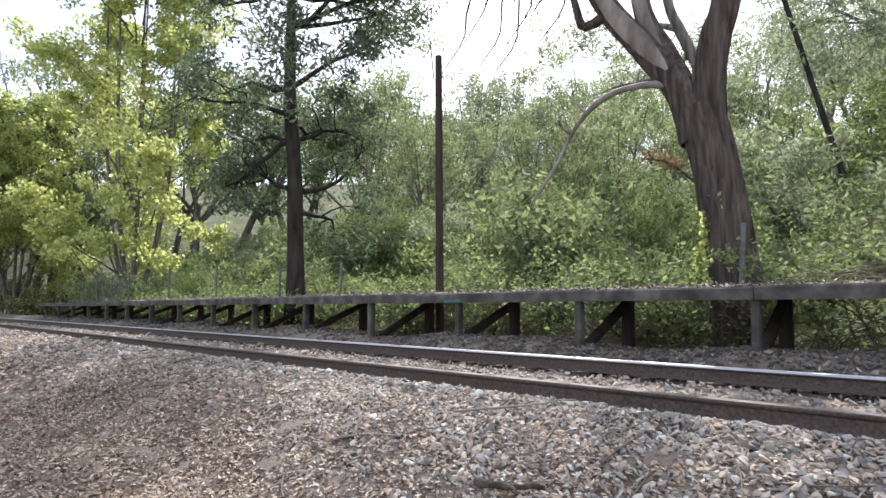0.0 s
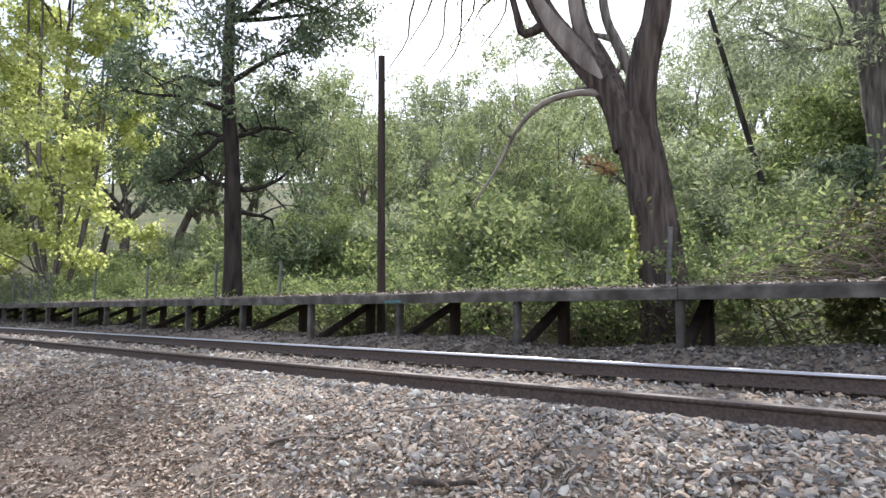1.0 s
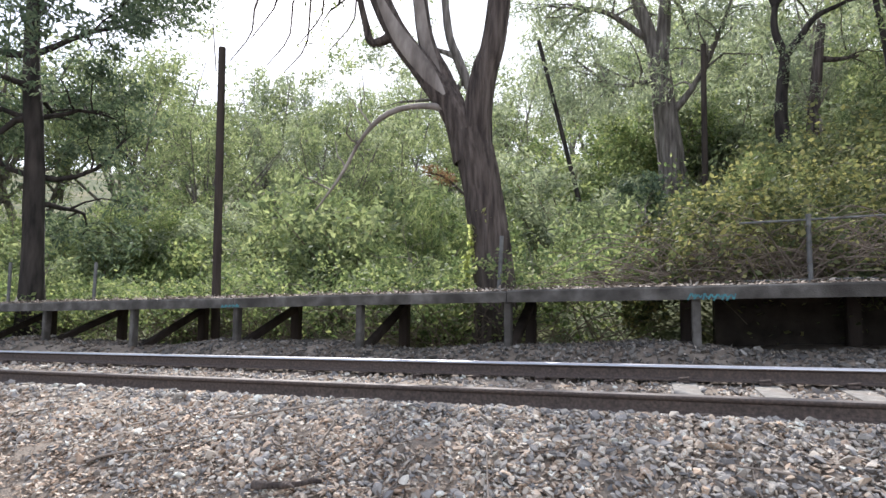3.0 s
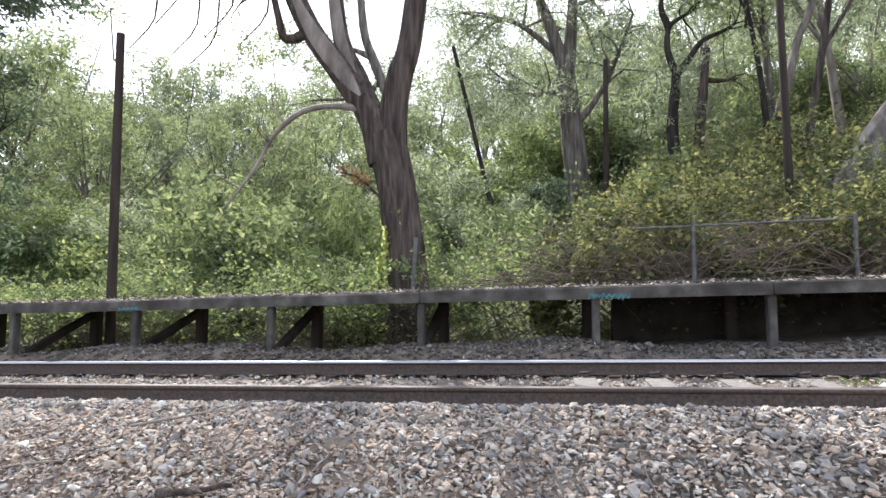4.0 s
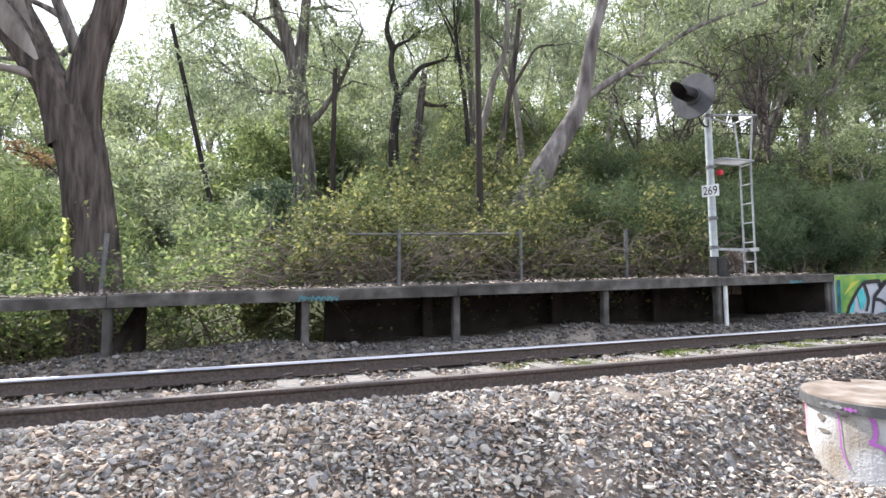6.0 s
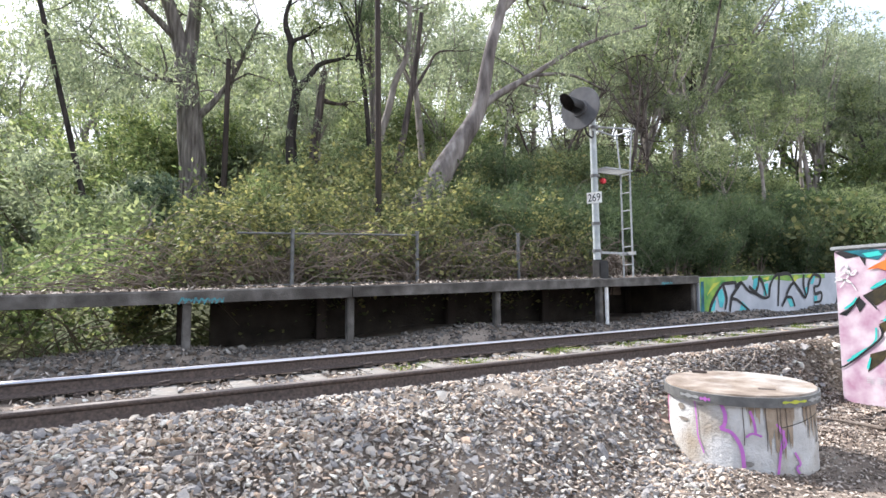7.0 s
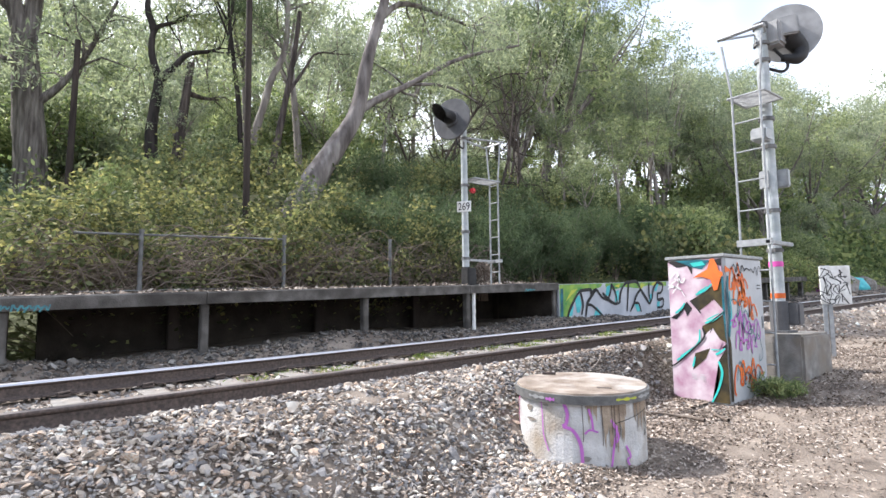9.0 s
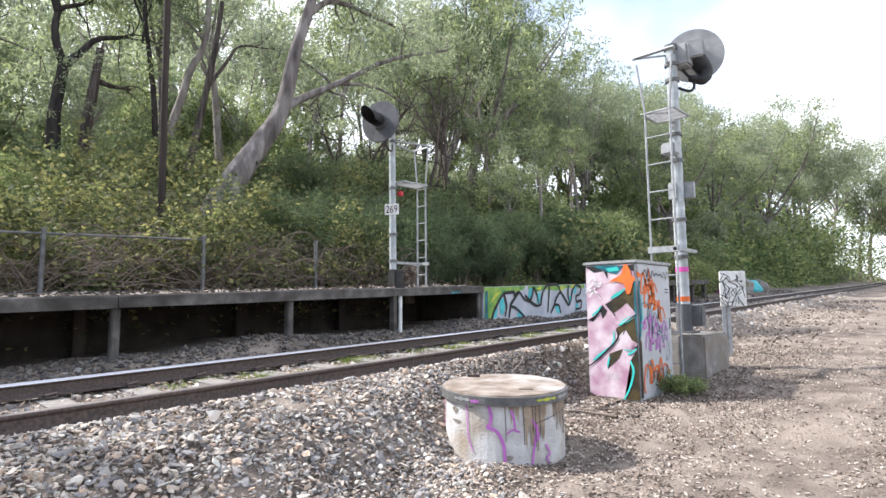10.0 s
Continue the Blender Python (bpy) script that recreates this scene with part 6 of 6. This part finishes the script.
# thick understorey below the crowns
rng = np.random.default_rng(91)
clouds, canes = [], []
for i in range(560):
    x, v = (rng.uniform(-58, 30), rng.uniform(13, 42)) if i < 330 else (rng.uniform(-8, 40), rng.uniform(25, 46))
    if (x > 0 and v < 15) or (x > -9 and v < 21):
        continue
    y, s = v + float(swing(x)), rng.uniform(1.1, 2.4) if i < 330 else rng.uniform(2.0, 4.2)
    g = ground_at(x, y)
    for q in range(5):
        c = (x + rng.normal() * s * 0.6, y + rng.normal() * s * 0.6, g + s * rng.uniform(0.2, 1.0))
        clouds.append(blob(rng, 105, c, (s * 0.5, s * 0.5, s * 0.4), 0.2))
        canes.append(tube(curve_pts([(x, y, g - 0.2), ((x + c[0]) / 2, (y + c[1]) / 2, (g + c[2]) / 2 + 0.2), c], 5), np.linspace(0.03, 0.01, 5), 4))
undergrowth = empty("undergrowth", pose(0, 25, ground_at(0, 25)))
add(mesh_of("foliage", *leaves(np.concatenate(clouds), 0.19, 0.09, 0.1, rng), M_GUM), undergrowth)
add(mesh_of("stem", *merge(canes), M_TWIG), undergrowth)
tagged(undergrowth, "thick olive undergrowth between the trunks of the wood", "undergrowth", kind="stuff")
clouds = []
for i in range(250):
    x = rng.uniform(34, 125)
    v = rng.uniform(9.5, 30) if x < 95 else rng.uniform(-30, 28)
    s = rng.uniform(1.5, 3.2) * (1.0 if v < 13 and x < 55 else 1.6 if x < 58 else 2.5)
    clouds.append(blob(rng, 260, (x, v + float(swing(x)), ground_at(x, v + float(swing(x))) + s * 0.45), (s, s, s * 0.7), 0.3))
tagged(mesh_of("roadside_scrub", *leaves(np.concatenate(clouds), 0.4, 0.2, 0.1, rng), M_SHRUB), "green scrub lining the cutting in the distance", "undergrowth", kind="stuff")
# trees along the cutting and where the line bends away
for i in range(44):
    x = rt.uniform(24, 85)
    y = rt.uniform(11, 30) + float(swing(x))
    d, az = math.hypot(x, y), math.degrees(math.atan2(x, y))
    top = 1.4 + d * math.tan(radians(float(np.interp(az, az_list, el_list)) * rt.uniform(0.7, 1.0)))
    place(KINDS[rt.choice([4, 4, 1, 4, 6])], x, y, max(top - ground_at(x, y), 4) / 13, rt.uniform(0, 360), wide=rt.uniform(0.8, 1.1))
for i in range(26):
    x, y = rt.uniform(92, 125), rt.uniform(-30, 24)
    place(KINDS[rt.choice([4, 4, 5])], x, y, rt.uniform(1.2, 1.9), rt.uniform(0, 360))
for i in range(12):
    x = rt.uniform(-75, -45)
    place(KINDS[rt.choice([0, 2, 4])], x, rt.uniform(1, 14), rt.uniform(0.8, 1.2), rt.uniform(0, 360))

# dead bleached branches, a rusty dry bough and dry fronds
rng = np.random.default_rng(95)


def dead_bush(x, y, h, label):
    g = ground_at(x, y)
    stem = branch(rng, (x, y, g - 0.2), (0.2, 0, 1), h, 0.035, 0.012, 8, 0.2)
    parts = [tube(*stem)]
    for k in range(16):
        b = branch(rng, stem[0][rng.integers(2, 8)], rng.normal(size=3) + [0, 0, 0.5], h * rng.uniform(0.25, 0.55), 0.016, 0.004, 6, 0.35)
        parts.append(tube(b[0], b[1], 4))
        for q in range(2):
            c = branch(rng, b[0][rng.integers(2, 6)], rng.normal(size=3) + [0, 0, 0.3], h * 0.18, 0.007, 0.003, 4, 0.35)
            parts.append(tube(c[0], c[1], 3))
    tagged(mesh_of("dead_shrub", *merge(parts), M_BARK_PALE), label, "shrub", "bare dead shrubs")


def bare_tree(seed, x, y, h, lean, label):
    rng = np.random.default_rng(seed)
    g = ground_at(x, y)
    parts = []
    for k in range(3):
        stem = branch(rng, (x + 0.25 * k, y, g - 0.3), (lean + 0.18 * (k - 1), 0.05, 1), h * rng.uniform(0.8, 1.05), 0.07, 0.02, 10, 0.1)
        parts.append(tube(*stem))
        for q in range(13):
            b = branch(rng, stem[0][rng.integers(3, 10)], rng.normal(size=3) + [0, 0, 0.35], h * rng.uniform(0.2, 0.42), 0.028, 0.007, 8, 0.3)
            parts.append(tube(b[0], b[1], 5))
            for w in range(4):
                c = branch(rng, b[0][rng.integers(2, 8)], rng.normal(size=3) + [0, 0, 0.1], h * 0.14, 0.01, 0.004, 6, 0.35, -0.05)
                parts.append(tube(c[0], c[1], 3))
    tagged(mesh_of("bare_tree", *merge(parts), M_BARK, smooth=True), label, "tree", "leafless trees")


bare_tree(141, 14.2, 14.0, 6.0, 0.2, "leafless twiggy brown tree above the bank")
bare_tree(142, 12.2, 15.5, 5.5, 0.05, "leafless thicket of thin brown branches on the slope")
for x, y, h in ((-9.3, 10.7, 2.2), (-8.6, 11.2, 1.8), (-5.2, 11.2, 1.9), (-16.5, 11.5, 2.4), (-3.3, 12.3, 2.2), (0.2, 10.6, 1.8), (-24, 12, 3.0)):
    dead_bush(x, y, h, "leafless bleached shrub standing in the undergrowth")
c = np.array([-6.3, 16.2, 5.1])
bough = empty("dead_bough", pose(*c))
pts = np.concatenate([blob(rng, 80, c + rng.normal(size=3) * 0.3, (0.4, 0.3, 0.22), 0.1) for _ in range(3)])
add(mesh_of("foliage", *leaves(pts, 0.16, 0.05, 0.4, rng), M_RUSTLEAF), bough)
v, f = tube(curve_pts([c + [1.6, 0.5, -1.2], c + [0.6, 0.2, -0.2], c], 8), np.linspace(0.05, 0.015, 8), 6)
add(mesh_of("branch", v, f, M_BARK), bough)
tagged(bough, "rust-orange dead bough hanging in the trees", "branch")
fronds = shrub(97, (0.22, 0.5), 900, (0.16, 0.02), M_CHIP, "pale dry fronds at the foot of the signal ladder", 0.3, "dry_plant")
fronds.matrix_world = pose(7.78, 7.75, deck_z(7.78))
ivy = shrub(98, (0.75, 2.4), 7000, (0.09, 0.07), M_DARK, "ivy-covered dark stump on the slope", 0.2, "ivy_stump")
ivy.matrix_world = pose(0.2, 14.6, ground_at(0.2, 14.6) - 0.1)
# leafy shoots climbing the big trunk
shoots = np.concatenate([blob(rng, 26, (-2.86 + 0.16 * rng.uniform(-1, 1) + 0.03 * k, 9.15, 1.3 + 0.13 * k), (0.1, 0.1, 0.1), 0.1) for k in range(12)])
tagged(mesh_of("creeper", *leaves(shoots, 0.09, 0.06, 0.2, rng), M_POPLAR), "bright green creeper climbing the trunk", "creeper", kind="stuff")
# painted rocks at the foot of the far cutting
for k, (x, v, s) in enumerate(((32.5, 8.6, 0.9), (33.8, 8.9, 0.8), (35.2, 8.7, 1.1), (36.8, 9.0, 0.8), (38.5, 8.8, 0.9), (41, 8.9, 0.8))):
    bm = bmesh.new()
    bmesh.ops.create_icosphere(bm, subdivisions=2, radius=s)
    for q in bm.verts:
        q.co = Vector((q.co.x * 1.2, q.co.y * 0.8, q.co.z * 0.7)) * (1 + 0.22 * noise.noise(q.co * 1.4 + Vector((k * 3.1, 0, 0))))
    y = v + float(swing(x))
    bmesh.ops.translate(bm, verts=bm.verts, vec=(x, y, ground_at(x, y) + 0.15))
    tagged(part("rock", bm, (P_PURPLE, P_CYAN, M_CONCRETE_PALE)[k % 3]), "angular rock with faded spray paint at the cutting", "rock", "rocks by the track")


# ---- ballast stones ----
def stone_shapes(rng, count):
    g = (1 + 5**0.5) / 2
    base = unit(np.array([(-1, g, 0), (1, g, 0), (-1, -g, 0), (1, -g, 0), (0, -1, g), (0, 1, g), (0, -1, -g), (0, 1, -g), (g, 0, -1), (g, 0, 1), (-g, 0, -1), (-g, 0, 1)], float))
    faces = np.array([(0, 11, 5), (0, 5, 1), (0, 1, 7), (0, 7, 10), (0, 10, 11), (1, 5, 9), (5, 11, 4), (11, 10, 2), (10, 7, 6), (7, 1, 8),
                      (3, 9, 4), (3, 4, 2), (3, 2, 6), (3, 6, 8), (3, 8, 9), (4, 9, 5), (2, 4, 11), (6, 2, 10), (8, 6, 7), (9, 8, 1)])
    out = []
    for _ in range(count):
        v = base * (1 + rng.uniform(-0.28, 0.24, (12, 1)))
        # a few flat breaks across the pebble
        for _ in range(6):
            nrm = unit(rng.normal(size=3))
            over = np.clip(v @ nrm - rng.uniform(0.24, 0.52), 0, None)
            v = v - over[:, None] * nrm
        out.append(v * [1, rng.uniform(0.6, 0.95), rng.uniform(0.36, 0.66)] * 0.82)
    return np.array(out), faces


def rests(rng, n):
    """Turns of stones that mostly lie on their flat sides."""
    a, t, b = rng.uniform(0, 6.28, n), rng.normal(0, 0.5, n), rng.normal(0, 0.5, n)
    o, z = np.ones(n), np.zeros(n)
    rz = np.array([[np.cos(a), -np.sin(a), z], [np.sin(a), np.cos(a), z], [z, z, o]])
    rx = np.array([[o, z, z], [z, np.cos(t), -np.sin(t)], [z, np.sin(t), np.cos(t)]])
    ry = np.array([[np.cos(b), z, np.sin(b)], [z, o, z], [-np.sin(b), z, np.cos(b)]])
    return np.einsum("ijn,jkn,kln->nil", rz, rx, ry)


SHAPES, STONE_FACES = stone_shapes(np.random.default_rng(81), 24)


def stones(rng, x, v, size):
    n = len(x)
    y = v + swing(x)
    s = size * rng.lognormal(0, 0.28, n)
    shape = SHAPES[rng.integers(0, len(SHAPES), n)] * s[:, None, None]
    shape = np.einsum("nij,nkj->nki", rests(rng, n), shape)
    c = np.stack([x, y, land(x, y) + rng.uniform(-0.15, 0.55, n) * s * 0.6], 1)
    return (shape + c[:, None]).reshape(-1, 3), (STONE_FACES[None] + 12 * np.arange(n)[:, None, None]).reshape(-1, 3)


def clear_of_things(x, v):
    y = v + swing(x)
    ok = np.hypot(x - wx, y - wy) > wr * 0.97
    ok &= ~((x > cx0) & (x < cx1) & (y > cy0) & (y < cy1))
    ok &= np.abs(v - RAIL_Y) > 0.05
    ok &= np.abs(v - RAIL_Y - GAUGE) > 0.05
    inside = (v > RAIL_Y) & (v < RAIL_Y + GAUGE)
    phase = (x - xs[0] + 0.3325) % 0.665 - 0.3325
    ok &= ~(inside & (x > 1.0) & (np.abs(phase) < 0.12))
    return ok


rng = np.random.default_rng(82)
fields = []
# the shoulder on the near side: thins out towards the path
for x0, x1, n, size in ((-5, 6.6, 56000, 0.036), (-12, -5, 11000, 0.042), (6.6, 16, 4500, 0.05), (-30, -12, 4500, 0.065), (16, 40, 4000, 0.07)):
    x, v = rng.uniform(x0, x1, n), rng.uniform(1.3, 4.2, n)
    toe = np.interp(x, [-30, -12, -5, -3, -1, 2, 3.6, 4.4, 5.5, 9, 40], [3.0, 2.6, 3.1, 2.75, 1.6, 1.5, 2.3, 3.1, 3.3, 3.5, 3.5])
    keep = (v > toe + rng.normal(0, 0.22, n)) & clear_of_things(x, v)
    fields.append(stones(rng, x[keep], v[keep], size))
# between the rails and on the bank beyond
for x0, x1, n, size in ((-7, 14, 9500, 0.042), (-30, -7, 5000, 0.055), (14, 40, 3000, 0.065)):
    x, v = rng.uniform(x0, x1, n), rng.uniform(RAIL_Y, RAIL_Y + GAUGE, n)
    keep = clear_of_things(x, v)
    fields.append(stones(rng, x[keep], v[keep], size))
ballast = mesh_of("ballast", *merge(fields), M_STONE)
tagged(ballast, "grey and tan crushed stone ballast heaped along the track", "ballast", kind="stuff")
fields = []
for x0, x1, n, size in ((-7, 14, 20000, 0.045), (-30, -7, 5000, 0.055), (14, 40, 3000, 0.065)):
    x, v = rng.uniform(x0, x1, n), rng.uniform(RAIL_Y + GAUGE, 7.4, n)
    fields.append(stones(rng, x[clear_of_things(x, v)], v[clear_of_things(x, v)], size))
tagged(mesh_of("dirty_ballast", *merge(fields), M_STONE_DARK), "dark ballast stones along the foot of the platform", "ballast", kind="stuff")

# the stones nearest to the path, each its own piece
stone_bed = empty("ballast_edge", pose(1.5, 3.1, ground_at(1.5, 3.1)))
tagged(stone_bed, "loose angular ballast stones at the foot of the track bed", "stones")
stone_mesh = []
for k in range(12):
    me = bpy.data.meshes.new("stone")
    me.from_pydata(SHAPES[k].tolist(), [], STONE_FACES.tolist())
    me.materials.append(M_STONE_ONE)
    stone_mesh.append(me)
inv = stone_bed.matrix_basis.inverted()
for k in range(290):
    x, v = rng.uniform(-1.0, 3.6), rng.uniform(2.95, 3.8)
    y = v + float(swing(x))
    s = 0.048 * rng.lognormal(0, 0.22)
    ob = new("stone", stone_mesh[k % 12])
    ob.parent = stone_bed
    ob.matrix_basis = inv @ Matrix.LocRotScale((x, y, ground_at(x, y) + 0.035), Euler((rng.normal(0, 0.5), rng.normal(0, 0.5), rng.uniform(0, 6.28))), (s, s, s))

# ---- leaf litter and wood chips on the path, the deck and between the rails ----
def litter(rng, x, y, z, length, width, up=0.6):
    return leaves(np.stack([x, y, z], 1), length, width, 0.0, rng, up)


chips = []
for x0, x1, y0, y1, n, size in ((0.0, 3.0, 0.3, 4.0, 24000, 0.038), (3.0, 12, 0.3, 4.1, 70000, 0.036), (4.9, 7.3, 2.7, 4.05, 16000, 0.05), (-9, 12, -4, 0.3, 60000, 0.05), (12, 30, 0, 4.2, 7000, 0.09)):
    x, y = rng.uniform(x0, x1, n), rng.uniform(y0, y1, n)
    # the trodden line of the path keeps few leaves
    trodden = np.exp(-((y - 0.9 - 0.06 * (x - 5)) / 0.75) ** 2) * step(3.5, 5, x)
    kept = rng.uniform(size=n) > 0.85 * trodden
    x, y, n = x[kept], y[kept], int(kept.sum())
    chips.append(litter(rng, x, y, land(x, y) + rng.uniform(0.0, 0.02, n), size, size * 0.45))
mulch = []
for x0, x1, y0, y1, n, size in ((-9, 0.0, 0.3, 3.9, 75000, 0.046), (-24, -9, 0.5, 4.4, 16000, 0.085)):
    x, y = rng.uniform(x0, x1, n), rng.uniform(y0, y1, n)
    kept = rng.uniform(size=n) > step(2.9, 3.9, y - swing(x)) * 0.8
    x, y, n = x[kept], y[kept], int(kept.sum())
    mulch.append(litter(rng, x, y, land(x, y) + rng.uniform(0.0, 0.025, n), size, size * 0.42))
tagged(mesh_of("bark_mulch", *merge(mulch), M_MULCH), "pale brown bark chips strewn over the near path", "leaf litter", kind="stuff")
x, y = rng.uniform(-12, 8, 9000), rng.uniform(4.3, 7.2, 9000)
chips.append(litter(rng, x, y + swing(x), land(x, y + swing(x)) + rng.uniform(0.01, 0.035, 9000), 0.055, 0.018))
tagged(mesh_of("leaf_litter", *merge(chips), M_CHIP), "brown leaf litter and wood chips on the path", "leaf litter", kind="stuff")
x = rng.uniform(-20, 8.8, 12000)
y = PLAT_Y + swing(x) + 0.02 + rng.beta(1.2, 1.0, 12000) * 1.7
tagged(mesh_of("deck_litter", *litter(rng, x, y, deck_z(x) + np.abs(rng.normal(0, 0.016, 12000)) * (0.5 + (y - PLAT_Y)), 0.07, 0.025), M_CHIP),
       "dead leaves and bark strips lying on the platform", "leaf litter", kind="stuff")
# grass between the sleepers
tufts = []
for k in range(64):
    a = rng.uniform(2.4, 10.5)
    b = RAIL_Y + rng.uniform(0.3, 1.5) + float(swing(a))
    p = np.stack([rng.normal(a, 0.1, 60), rng.normal(b, 0.07, 60)], 1)
    tufts.append(leaves(np.column_stack([p, land(p[:, 0], p[:, 1]) + rng.uniform(0.01, 0.05, 60)]), 0.06, 0.008, -0.8, rng))
tagged(mesh_of("grass", *merge(tufts), M_GRASS), "thin yellow-green grass sprouting between the sleepers", "grass", kind="stuff")


# ---- fallen sticks ----
def stick(x, y, length, turn, r, bend, label="weathered fallen stick lying on the ballast", forks=1):
    d = np.array([math.cos(radians(turn)), math.sin(radians(turn))])
    s = np.array([-d[1], d[0]])
    t = np.linspace(-0.5, 0.5, 9)
    p2 = np.array([x, y]) + d * (t * length)[:, None] + s * (bend * length * (t * 2) ** 2)[:, None]
    z = land(p2[:, 0], p2[:, 1]) + r + 0.02
    z = np.maximum(z, np.linspace(z[0], z[-1], 9))
    parts = [tube(np.column_stack([p2, z]), np.linspace(r, r * 0.5, 9) * (1 + 0.15 * np.sin(np.arange(9) * 2.0)), 7)]
    for k in range(forks):
        a = np.array([*p2[4 + k], z[4 + k]])
        e = a + np.array([*(d * 0.7 + s * (0.6 if k % 2 else -0.6)), 0.12]) * length * 0.28
        parts.append(tube([a, (a + e) / 2 + [0, 0, 0.01], e], [r * 0.6, r * 0.45, r * 0.2], 5))
    return tagged(mesh_of("stick", *merge(parts), M_DEADWOOD, smooth=True), label, "stick", "fallen sticks")


stick(-2.0, 2.95, 0.42, 12, 0.026, 0.08, "thick dark curved stick lying at the edge of the ballast").data.materials[0] = M_BARK
stick(-3.35, 3.1, 0.6, 15, 0.011, -0.05)
stick(-2.5, 3.75, 0.9, 35, 0.01, 0.04)
stick(6.15, 3.0, 0.55, 100, 0.02, 0.1)
stick(6.45, 2.75, 0.5, 40, 0.018, -0.1)
for k in range(150):
    x = rt.uniform(-9, 1) if k < 115 else rt.uniform(3, 9)
    y = rt.uniform(2.3, 4.0) if k % 4 else rt.uniform(6.2, 6.8)
    if math.hypot(x - wx, y - wy) < 0.8 or (x > 6.8 and y < 4):
        continue
    stick(x, y + float(swing(x)), rt.uniform(0.15, 0.55), rt.uniform(0, 180), rt.uniform(0.004, 0.01), rt.uniform(-0.15, 0.15), "thin dry twig lying among the stones", rt.choice([0, 1, 1]))
